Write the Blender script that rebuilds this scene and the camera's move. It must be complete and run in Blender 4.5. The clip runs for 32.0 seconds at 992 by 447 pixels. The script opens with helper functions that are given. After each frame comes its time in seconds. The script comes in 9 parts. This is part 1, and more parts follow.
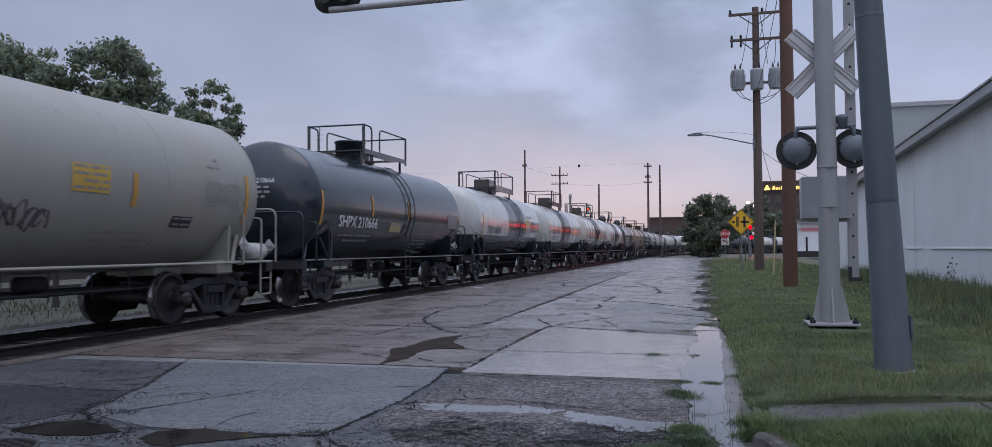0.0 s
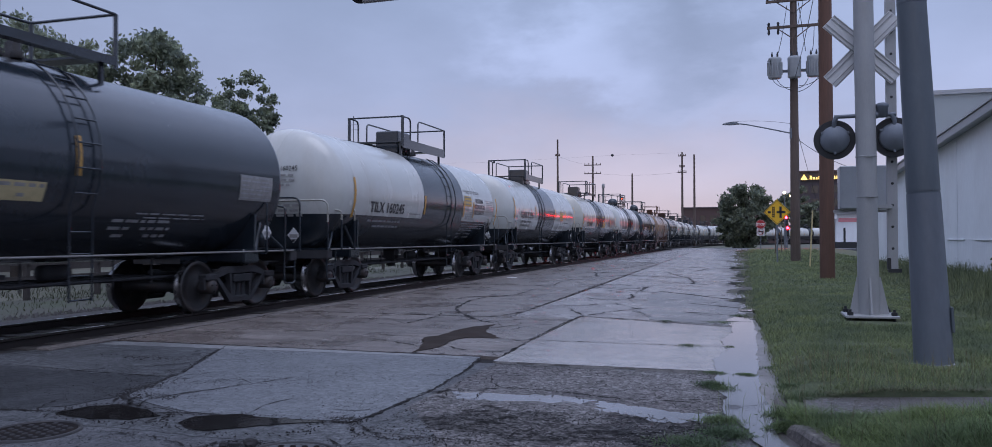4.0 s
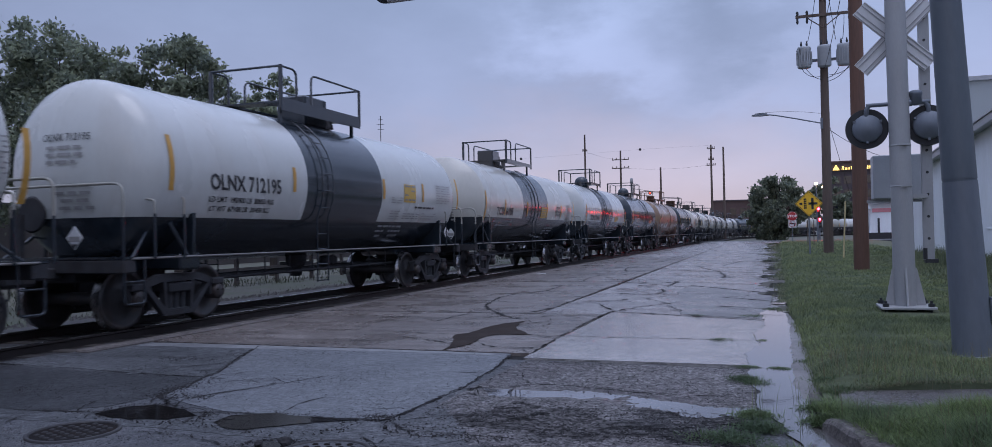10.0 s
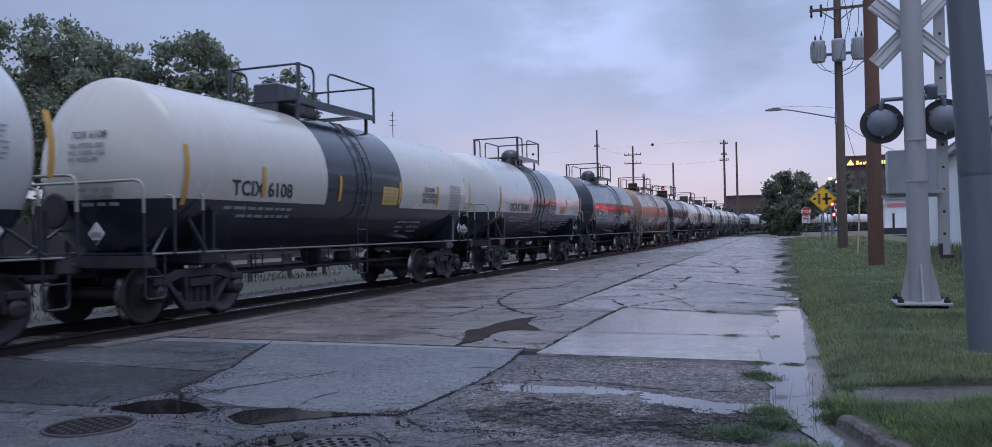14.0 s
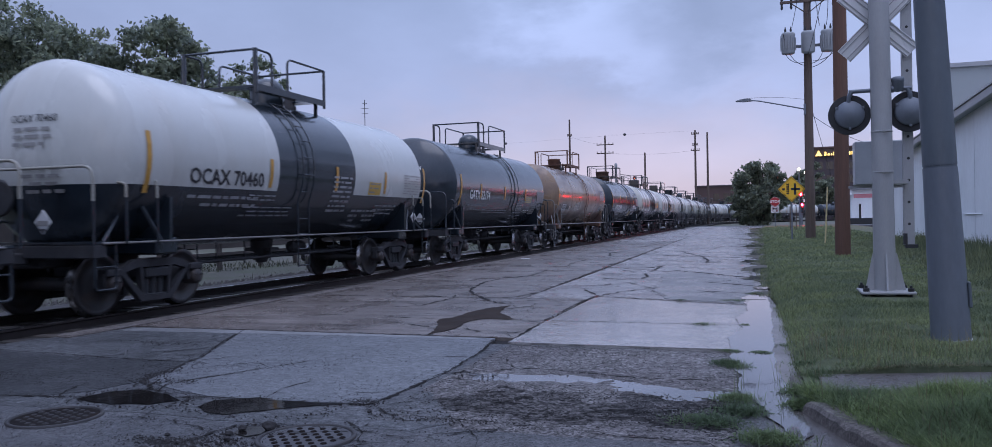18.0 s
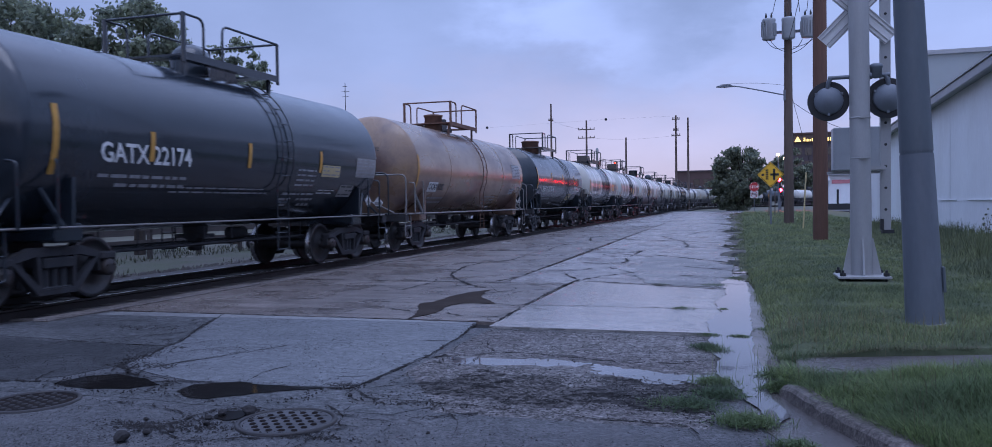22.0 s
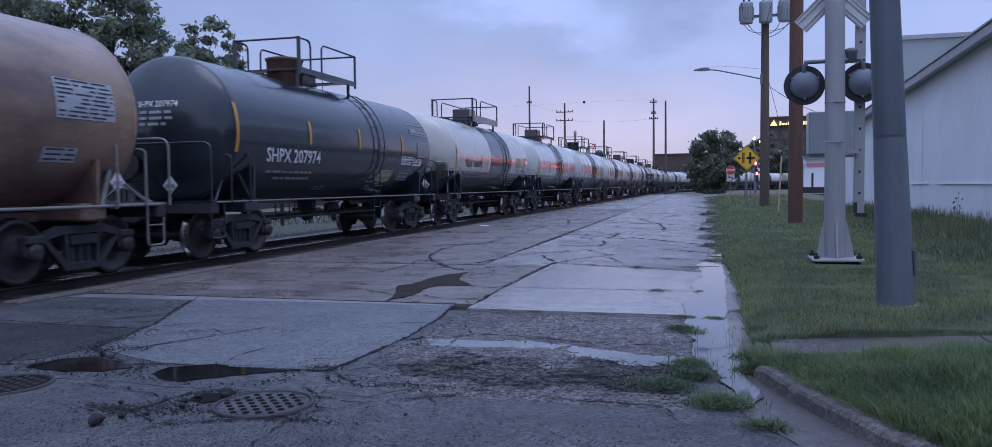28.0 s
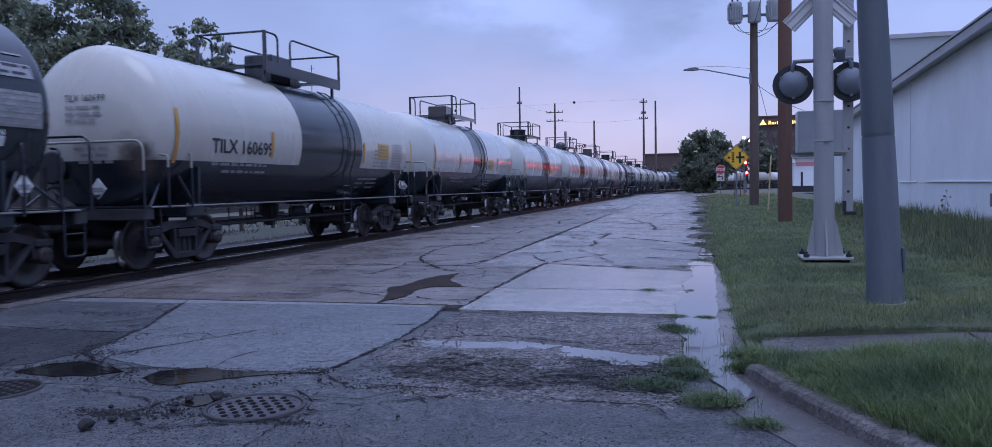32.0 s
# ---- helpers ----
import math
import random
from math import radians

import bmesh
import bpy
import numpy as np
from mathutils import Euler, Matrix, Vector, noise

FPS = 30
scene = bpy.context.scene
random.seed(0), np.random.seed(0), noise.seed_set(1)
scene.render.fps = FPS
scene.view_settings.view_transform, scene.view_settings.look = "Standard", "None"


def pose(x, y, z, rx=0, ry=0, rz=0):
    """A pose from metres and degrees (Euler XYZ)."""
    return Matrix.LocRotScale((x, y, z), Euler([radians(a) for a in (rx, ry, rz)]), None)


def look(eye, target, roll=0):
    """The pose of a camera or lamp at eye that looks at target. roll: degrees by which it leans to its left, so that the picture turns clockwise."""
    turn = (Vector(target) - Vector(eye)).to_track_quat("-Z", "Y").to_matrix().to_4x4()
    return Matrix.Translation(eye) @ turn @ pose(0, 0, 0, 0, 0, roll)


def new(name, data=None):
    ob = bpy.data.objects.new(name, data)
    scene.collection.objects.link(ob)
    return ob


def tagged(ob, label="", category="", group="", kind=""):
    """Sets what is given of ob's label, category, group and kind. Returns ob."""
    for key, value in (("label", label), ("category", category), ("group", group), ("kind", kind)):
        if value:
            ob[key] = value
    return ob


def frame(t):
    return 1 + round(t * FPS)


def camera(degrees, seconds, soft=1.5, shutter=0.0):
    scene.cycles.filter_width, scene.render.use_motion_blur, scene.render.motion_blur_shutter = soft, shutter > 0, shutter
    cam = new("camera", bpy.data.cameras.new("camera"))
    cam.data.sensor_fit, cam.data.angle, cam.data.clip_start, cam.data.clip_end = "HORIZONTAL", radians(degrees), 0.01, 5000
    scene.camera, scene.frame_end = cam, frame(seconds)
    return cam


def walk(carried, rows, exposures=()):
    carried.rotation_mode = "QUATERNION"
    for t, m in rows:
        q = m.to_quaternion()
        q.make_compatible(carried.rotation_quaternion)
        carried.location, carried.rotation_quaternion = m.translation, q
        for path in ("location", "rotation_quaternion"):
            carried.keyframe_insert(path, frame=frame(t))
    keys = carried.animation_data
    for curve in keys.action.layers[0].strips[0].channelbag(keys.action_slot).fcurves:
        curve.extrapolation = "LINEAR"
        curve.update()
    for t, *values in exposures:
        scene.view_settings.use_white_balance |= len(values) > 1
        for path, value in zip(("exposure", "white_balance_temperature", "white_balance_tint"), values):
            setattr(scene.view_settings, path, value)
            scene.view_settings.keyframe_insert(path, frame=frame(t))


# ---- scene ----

# ================= camera =================
EYE = (0.0, 0.0, 1.30)
cam = camera(63.5, 32.0, soft=0.8, shutter=0.5)

# seconds, turn to the left of the track's direction, tilt up, lean to the right (degrees)
VIEW = [
    (0, 15.009, 1.804, 0.331),
    (0.5, 14.855, 1.856, 0.331),
    (1, 15.050, 1.741, 0.231),
    (1.5, 15.261, 1.675, 0.180),
    (2, 15.671, 1.612, 0.070),
    (2.5, 16.077, 1.419, 0.063),
    (3, 16.419, 1.272, 0.070),
    (3.5, 16.860, 1.164, 0.068),
    (5.5, 18.560, 0.904, 0.529),
    (6, 18.826, 0.881, 0.697),
    (6.5, 19.021, 0.844, 0.839),
    (7, 19.245, 0.851, 1.021),
    (7.5, 19.363, 0.820, 1.129),
    (8, 19.417, 0.730, 1.218),
    (8.5, 19.459, 0.762, 1.290),
    (9, 19.470, 0.800, 1.222),
    (9.5, 19.442, 0.739, 1.185),
    (10, 19.352, 0.868, 1.097),
    (10.5, 19.310, 0.939, 1.023),
    (11, 19.676, 1.138, 1.019),
    (11.5, 19.749, 1.142, 1.109),
    (12, 20.033, 1.145, 1.060),
    (12.5, 20.206, 1.066, 1.035),
    (13, 20.191, 0.924, 1.111),
    (13.5, 20.190, 0.704, 1.106),
    (14, 20.216, 0.569, 1.137),
    (14.5, 19.907, 0.337, 1.152),
    (16.5, 18.898, -0.156, 1.056),
    (17, 18.594, -0.125, 1.032),
    (17.5, 18.478, -0.134, 1.003),
    (18, 18.271, -0.238, 1.003),
    (18.5, 18.076, -0.326, 1.043),
    (19, 17.883, -0.393, 1.017),
    (19.5, 17.715, -0.556, 0.977),
    (20, 17.569, -0.750, 0.921),
    (20.5, 17.403, -0.941, 0.854),
    (21, 17.296, -1.103, 0.855),
    (21.5, 17.159, -1.247, 0.863),
    (22, 16.940, -1.378, 0.818),
    (22.5, 16.699, -1.478, 0.810),
    (23, 16.529, -1.579, 0.812),
    (23.5, 16.280, -1.703, 0.784),
    (24, 16.088, -1.785, 0.753),
    (24.5, 15.959, -1.930, 0.735),
    (25, 15.807, -2.013, 0.714),
    (25.5, 15.710, -2.136, 0.717),
    (27.5, 15.421, -2.627, 0.652),
    (28, 15.382, -2.658, 0.620),
    (28.5, 15.303, -2.738, 0.624),
    (29, 15.172, -2.737, 0.621),
    (29.5, 15.097, -2.721, 0.644),
    (30, 15.037, -2.722, 0.643),
    (30.5, 14.983, -2.746, 0.683),
    (31, 14.834, -2.780, 0.736),
    (31.5, 14.778, -2.715, 0.870),
    (32, 14.739, -2.607, 0.998),
]


def eye_pose(turn, tilt, lean):
    return pose(*EYE, 90 + tilt, 0, turn) @ pose(0, 0, 0, 0, 0, -lean)


# the phone's own exposure and white balance, drifting
EXPOSE = [(0, 0.28, 6640, 13.5), (2, 0.27, 6330, 13.5), (4.5, 0.25, 5950, 17.5), (6, 0.21, 5600, 20.5), (7, 0.19, 5950, 18.5), (9, 0.19, 5980, 16.5), (11, 0.25, 6000, 16.5), (12, 0.33, 6120, 14), (13, 0.38, 6040, 14), (15, 0.40, 5980, 15), (17, 0.40, 6050, 15), (18, 0.35, 5800, 17.5), (18.8, 0.33, 5380, 19.5), (20, 0.32, 5430, 19.5), (22, 0.3, 5330, 20.5), (24, 0.31, 5330, 20.5), (25, 0.36, 6080, 15.5), (28, 0.31, 5420, 19), (29, 0.3, 5350, 22), (32, 0.3, 5300, 22.5)]
walk(cam, [(t, eye_pose(a, b, c)) for t, a, b, c in VIEW],
     exposures=EXPOSE)


# ================= sky and light =================
CLOUD_SHIFT = (0.3, 0.4, 0.0)


def make_world():
    w = bpy.data.worlds.new("dusk_sky")
    scene.world = w
    w.use_nodes = True
    nt = w.node_tree
    nt.nodes.clear()
    N, L = nt.nodes.new, nt.links.new
    out, bg = N("ShaderNodeOutputWorld"), N("ShaderNodeBackground")
    sky = N("ShaderNodeTexSky")
    sky.sky_type, sky.sun_disc = "NISHITA", False
    sky.sun_elevation, sky.sun_rotation = radians(18), radians(180)
    tc, sep = N("ShaderNodeTexCoord"), N("ShaderNodeSeparateXYZ")
    L(tc.outputs["Generated"], sep.inputs[0])
    # overcast: colour by height over the horizon
    ramp = N("ShaderNodeValToRGB")
    e = ramp.color_ramp.elements
    e[0].position, e[0].color = 0.0, (0.465, 0.425, 0.505, 1)
    e[1].position, e[1].color = 1.0, (0.90, 1.0, 1.30, 1)
    for p, c in ((0.06, (0.425, 0.412, 0.525, 1)), (0.15, (0.345, 0.37, 0.505, 1)), (0.30, (0.30, 0.352, 0.475, 1)), (0.5, (0.45, 0.53, 0.72, 1))):
        k = e.new(p)
        k.color = c
    L(sep.outputs["Z"], ramp.inputs["Fac"])
    # soft cloud forms over all the sky, a thin bright break and a dark bank, their edges broken by noise
    def vec(op, a, b=None, v=None):
        n = N("ShaderNodeVectorMath")
        n.operation = op
        L(a, n.inputs[0])
        if b is not None:
            L(b, n.inputs[1])
        if v is not None:
            n.inputs["Scale" if op == "SCALE" else 1].default_value = v
        return n
    def num(op, a, b):
        n = N("ShaderNodeMath")
        n.operation = op
        for k, v in enumerate((a, b)):
            if isinstance(v, float):
                n.inputs[k].default_value = v
            else:
                L(v, n.inputs[k])
        return n.outputs[0]
    def span(v, a, b, lo, hi):
        n = N("ShaderNodeMapRange")
        n.interpolation_type = "SMOOTHSTEP"
        for k, x in (("From Min", a), ("From Max", b), ("To Min", lo), ("To Max", hi)):
            n.inputs[k].default_value = x
        L(v, n.inputs["Value"])
        return n.outputs[0]
    mp, n1, n2 = N("ShaderNodeMapping"), N("ShaderNodeTexNoise"), N("ShaderNodeTexNoise")
    mp.inputs["Scale"].default_value, mp.inputs["Location"].default_value = (1.0, 1.0, 2.2), CLOUD_SHIFT
    L(tc.outputs["Generated"], mp.inputs["Vector"])
    n1.inputs["Scale"].default_value, n1.inputs["Detail"].default_value, n1.inputs["Roughness"].default_value = 5.5, 9, 0.58
    n2.inputs["Scale"].default_value, n2.inputs["Detail"].default_value = 1.8, 3
    L(mp.outputs[0], n1.inputs["Vector"]), L(mp.outputs[0], n2.inputs["Vector"])
    warp = vec("ADD", vec("SCALE", vec("SUBTRACT", n1.outputs["Color"], v=(0.5, 0.5, 0.5)).outputs[0], v=0.30).outputs[0], tc.outputs["Generated"])
    def lobe(d, stretch, inner, outer):
        k = vec("SUBTRACT", warp.outputs[0], v=d)
        k = vec("MULTIPLY", k.outputs[0], v=stretch)
        k = vec("LENGTH", k.outputs[0])
        return span(k.outputs["Value"], inner, outer, 1.0, 0.0)
    glow = lobe((-0.185, 0.952, 0.240), (1.0, 0.3, 1.6), 0.03, 0.15)
    glow2 = lobe((-0.03, 0.98, 0.19), (0.7, 0.3, 2.0), 0.02, 0.12)
    bank = lobe((-0.045, 0.965, 0.240), (0.8, 0.3, 1.6), 0.05, 0.14)
    warm = lobe((-0.16, 0.985, 0.03), (0.5, 0.3, 1.8), 0.03, 0.32)
    val = num("ADD", span(n2.outputs["Fac"], 0.3, 0.7, 0.88, 1.14), span(n1.outputs["Fac"], 0.3, 0.7, -0.05, 0.05))
    val = num("ADD", val, num("MULTIPLY", glow, 0.34))
    val = num("ADD", val, num("MULTIPLY", glow2, 0.10))
    val = num("SUBTRACT", val, num("MULTIPLY", bank, 0.20))
    val = num("MULTIPLY", val, span(sep.outputs["X"], -0.85, -0.22, 0.72, 1.0))
    mul = N("ShaderNodeVectorMath")
    mul.operation = "SCALE"
    tinge = N("ShaderNodeMix")
    tinge.data_type = "RGBA"
    tinge.inputs["A"].default_value, tinge.inputs["B"].default_value = (0.98, 1.0, 1.02, 1), (1.15, 1.0, 0.925, 1)
    L(warm, tinge.inputs["Factor"])
    L(vec("MULTIPLY", ramp.outputs["Color"], tinge.outputs["Result"]).outputs[0], mul.inputs[0]), L(val, mul.inputs["Scale"])
    mix = N("ShaderNodeMix")
    mix.data_type = "RGBA"
    mix.inputs["Factor"].default_value = 0.985
    L(sky.outputs[0], mix.inputs["A"]), L(mul.outputs[0], mix.inputs["B"])
    L(mix.outputs["Result"], bg.inputs["Color"])
    bg.inputs["Strength"].default_value = 0.92
    L(bg.outputs[0], out.inputs[0])


make_world()
sun = new("sun", bpy.data.lights.new("sun", "SUN"))
sun.data.energy, sun.data.angle, sun.data.color = 0.55, radians(40), (0.95, 0.95, 1.0)
sun.matrix_basis = look((0, 0, 60), (-12, 14, 0))

# ================= materials =================
MATS = {}


def mat(name, color, rough=0.6, metal=0.0, var=0.18, scale=6.0, fine=60.0, bump=0.15, bump_scale=120.0, dirt=None, dirt_amount=0.35,
        dirt_scale=1.5, rough_var=0.12, coord="Object", spec=0.5, coat=0.0, emit=None, per_object=0.0, stretch=(1, 1, 1), dirt_from=(0.48, 0.72)):
    """A painted, metal, concrete or earthen surface: colour varied at two scales, stains of a second colour, fine relief."""
    if name in MATS:
        return MATS[name]
    m = bpy.data.materials.new(name)
    m.use_nodes = True
    nt = m.node_tree
    N, L = nt.nodes.new, nt.links.new
    b = nt.nodes["Principled BSDF"]
    tc, mp = N("ShaderNodeTexCoord"), N("ShaderNodeMapping")
    mp.inputs["Scale"].default_value = stretch
    L(tc.outputs[coord], mp.inputs[0])
    big, small = N("ShaderNodeTexNoise"), N("ShaderNodeTexNoise")
    big.inputs["Scale"].default_value, big.inputs["Detail"].default_value = scale, 6
    small.inputs["Scale"].default_value, small.inputs["Detail"].default_value = fine, 4
    L(mp.outputs[0], big.inputs["Vector"]), L(mp.outputs[0], small.inputs["Vector"])
    avg = N("ShaderNodeMath")
    avg.operation = "MULTIPLY_ADD"
    avg.inputs[1].default_value = 0.5
    L(small.outputs["Fac"], avg.inputs[0]), L(big.outputs["Fac"], avg.inputs[2])
    mr = N("ShaderNodeMapRange")
    mr.inputs["From Min"].default_value, mr.inputs["From Max"].default_value = 0.45, 1.05
    mr.inputs["To Min"].default_value, mr.inputs["To Max"].default_value = 1 - var, 1 + var
    L(avg.outputs[0], mr.inputs["Value"])
    sc = N("ShaderNodeVectorMath")
    sc.operation = "SCALE"
    sc.inputs[0].default_value = color[:3]
    L(mr.outputs[0], sc.inputs["Scale"])
    col = sc.outputs[0]
    if per_object:
        oi, pr, s2 = N("ShaderNodeObjectInfo"), N("ShaderNodeMapRange"), N("ShaderNodeVectorMath")
        pr.inputs["To Min"].default_value, pr.inputs["To Max"].default_value = 1 - per_object, 1 + per_object
        s2.operation = "SCALE"
        L(oi.outputs["Random"], pr.inputs["Value"]), L(col, s2.inputs[0]), L(pr.outputs[0], s2.inputs["Scale"])
        col = s2.outputs[0]
    if dirt:
        dn, dr, mx = N("ShaderNodeTexNoise"), N("ShaderNodeMapRange"), N("ShaderNodeMix")
        dn.inputs["Scale"].default_value, dn.inputs["Detail"].default_value, dn.inputs["Roughness"].default_value = dirt_scale, 8, 0.65
        L(mp.outputs[0], dn.inputs["Vector"])
        dr.inputs["From Min"].default_value, dr.inputs["From Max"].default_value = dirt_from
        dr.inputs["To Max"].default_value = dirt_amount
        L(dn.outputs["Fac"], dr.inputs["Value"])
        mx.data_type = "RGBA"
        mx.inputs["B"].default_value = (*dirt[:3], 1)
        L(dr.outputs[0], mx.inputs["Factor"]), L(col, mx.inputs["A"])
        col = mx.outputs["Result"]
    L(col, b.inputs["Base Color"])
    rr = N("ShaderNodeMapRange")
    rr.inputs["From Min"].default_value, rr.inputs["From Max"].default_value = 0.3, 0.7
    rr.inputs["To Min"].default_value, rr.inputs["To Max"].default_value = max(0.02, rough - rough_var), min(1, rough + rough_var)
    L(big.outputs["Fac"], rr.inputs["Value"]), L(rr.outputs[0], b.inputs["Roughness"])
    b.inputs["Metallic"].default_value = metal
    b.inputs["Specular IOR Level"].default_value = spec
    b.inputs["Coat Weight"].default_value = coat
    b.inputs["Coat Roughness"].default_value = 0.09
    if bump:
        bn, bp = N("ShaderNodeTexNoise"), N("ShaderNodeBump")
        bn.inputs["Scale"].default_value, bn.inputs["Detail"].default_value = bump_scale, 5
        bp.inputs["Strength"].default_value, bp.inputs["Distance"].default_value = bump, 0.01
        L(mp.outputs[0], bn.inputs["Vector"]), L(bn.outputs["Fac"], bp.inputs["Height"]), L(bp.outputs[0], b.inputs["Normal"])
    if emit:
        b.inputs["Emission Color"].default_value = (*emit[:3], 1)
        b.inputs["Emission Strength"].default_value = emit[3]
    MATS[name] = m
    return m


def pavement_mat(name, base, patch, crack_scale, crack_width, crack_dark, wet_lo, wet_hi, grain=140.0, aggregate=0.25, crack_mix=0.9, per_object=0.06, relief=0.5, mottle=0.2, coarse=26.0, spec=0.5, blotch=0.2, streak=None):
    """Wet worn paving: mottled base, washed-out mud streaks, a net of cracks, aggregate grain and patches of standing wetness that lower the roughness."""
    m = bpy.data.materials.new(name)
    m.use_nodes = True
    nt = m.node_tree
    N, L = nt.nodes.new, nt.links.new
    b = nt.nodes["Principled BSDF"]
    geo = N("ShaderNodeNewGeometry")
    pos = geo.outputs["Position"]
    def noise_at(scale, detail=6, rough=0.6, dist=0.0):
        n = N("ShaderNodeTexNoise")
        n.inputs["Scale"].default_value, n.inputs["Detail"].default_value = scale, detail
        n.inputs["Roughness"].default_value, n.inputs["Distortion"].default_value = rough, dist
        L(pos, n.inputs["Vector"])
        return n.outputs["Fac"]
    def rng(v, a, c, lo, hi):
        r = N("ShaderNodeMapRange")
        for k, x in (("From Min", a), ("From Max", c), ("To Min", lo), ("To Max", hi)):
            r.inputs[k].default_value = x
        L(v, r.inputs["Value"])
        return r.outputs[0]
    def mixed(f, a, c):
        x = N("ShaderNodeMix")
        x.data_type = "RGBA"
        L(f, x.inputs["Factor"])
        for s, v in (("A", a), ("B", c)):
            if isinstance(v, tuple):
                x.inputs[s].default_value = (*v[:3], 1)
            else:
                L(v, x.inputs[s])
        return x.outputs["Result"]
    col = mixed(rng(noise_at(0.55, 7, 0.62, 0.6), 0.42, 0.60, 0, 1), base, patch)
    if streak:
        mp, sn = N("ShaderNodeMapping"), N("ShaderNodeTexNoise")
        mp.inputs["Scale"].default_value, mp.inputs["Rotation"].default_value = (0.45, 3.2, 1.0), (0, 0, radians(-9))
        L(pos, mp.inputs["Vector"]), L(mp.outputs[0], sn.inputs["Vector"])
        sn.inputs["Scale"].default_value, sn.inputs["Detail"].default_value, sn.inputs["Roughness"].default_value = 1.1, 7, 0.62
        sn.inputs["Distortion"].default_value = 0.5
        col = mixed(rng(sn.outputs["Fac"], 0.46, 0.66, 0, 0.85), col, streak)
    cell = N("ShaderNodeTexVoronoi")
    cell.inputs["Scale"].default_value = grain
    L(pos, cell.inputs["Vector"])
    chan = N("ShaderNodeSeparateColor")
    L(cell.outputs["Color"], chan.inputs[0])
    spk = rng(chan.outputs[0], 0.0, 1.0, 1 - aggregate, 1 + aggregate)
    mot = rng(noise_at(5.0, 6, 0.7), 0.32, 0.68, 1 - blotch, 1 + blotch)
    mm = N("ShaderNodeMath")
    mm.operation = "MULTIPLY"
    grit = rng(noise_at(coarse, 9, 0.78), 0.36, 0.64, 0.0, 1.0)
    m0 = N("ShaderNodeMath")
    m0.operation = "MULTIPLY"
    L(rng(grit, 0, 1, 1 - mottle, 1 + mottle), m0.inputs[0]), L(mot, m0.inputs[1])
    L(spk, mm.inputs[0]), L(m0.outputs[0], mm.inputs[1])
    s = N("ShaderNodeVectorMath")
    s.operation = "SCALE"
    L(col, s.inputs[0]), L(mm.outputs[0], s.inputs["Scale"])
    col = s.outputs[0]
    if per_object:
        oi, s2 = N("ShaderNodeObjectInfo"), N("ShaderNodeVectorMath")
        s2.operation = "SCALE"
        L(col, s2.inputs[0]), L(rng(oi.outputs["Random"], 0, 1, 1 - per_object, 1 + per_object), s2.inputs["Scale"])
        col = s2.outputs[0]
    # cracks: edges of warped cells
    wob = N("ShaderNodeTexNoise")
    wob.inputs["Scale"].default_value, wob.inputs["Detail"].default_value = 1.6, 5
    L(pos, wob.inputs["Vector"])
    off, va = N("ShaderNodeVectorMath"), N("ShaderNodeVectorMath")
    off.operation, va.operation = "SCALE", "ADD"
    off.inputs["Scale"].default_value = 0.9
    L(wob.outputs["Color"], off.inputs[0]), L(off.outputs[0], va.inputs[0]), L(pos, va.inputs[1])
    vor = N("ShaderNodeTexVoronoi")
    vor.feature = "DISTANCE_TO_EDGE"
    vor.inputs["Scale"].default_value = crack_scale
    L(va.outputs[0], vor.inputs["Vector"])
    crack = rng(vor.outputs["Distance"], 0.0, crack_width * crack_scale, crack_mix, 0)
    gate = rng(noise_at(0.8, 3), 0.44, 0.56, 0.05, 1)
    cm = N("ShaderNodeMath")
    cm.operation = "MULTIPLY"
    L(crack, cm.inputs[0]), L(gate, cm.inputs[1])
    col = mixed(cm.outputs[0], col, crack_dark)
    L(col, b.inputs["Base Color"])
    wet = rng(noise_at(0.9, 5, 0.6, 0.4), 0.38, 0.62, wet_hi, wet_lo)
    wr = N("ShaderNodeMath")
    wr.operation = "ADD"
    L(wet, wr.inputs[0]), L(rng(grit, 0, 1, mottle * 0.3, -mottle * 0.3), wr.inputs[1])
    L(wr.outputs[0], b.inputs["Roughness"])
    b.inputs["Specular IOR Level"].default_value = spec
    hs = N("ShaderNodeMath")
    hs.operation = "MULTIPLY_ADD"
    hs.inputs[1].default_value = -1.5
    hg = N("ShaderNodeMath")
    hg.operation = "MULTIPLY_ADD"
    hg.inputs[1].default_value = 1.2 * mottle / 0.5
    L(grit, hg.inputs[0]), L(chan.outputs[1], hg.inputs[2])
    L(cm.outputs[0], hs.inputs[0]), L(hg.outputs[0], hs.inputs[2])
    bp = N("ShaderNodeBump")
    bp.inputs["Strength"].default_value, bp.inputs["Distance"].default_value = relief, 0.009
    L(hs.outputs[0], bp.inputs["Height"]), L(bp.outputs[0], b.inputs["Normal"])
    MATS[name] = m
    return m


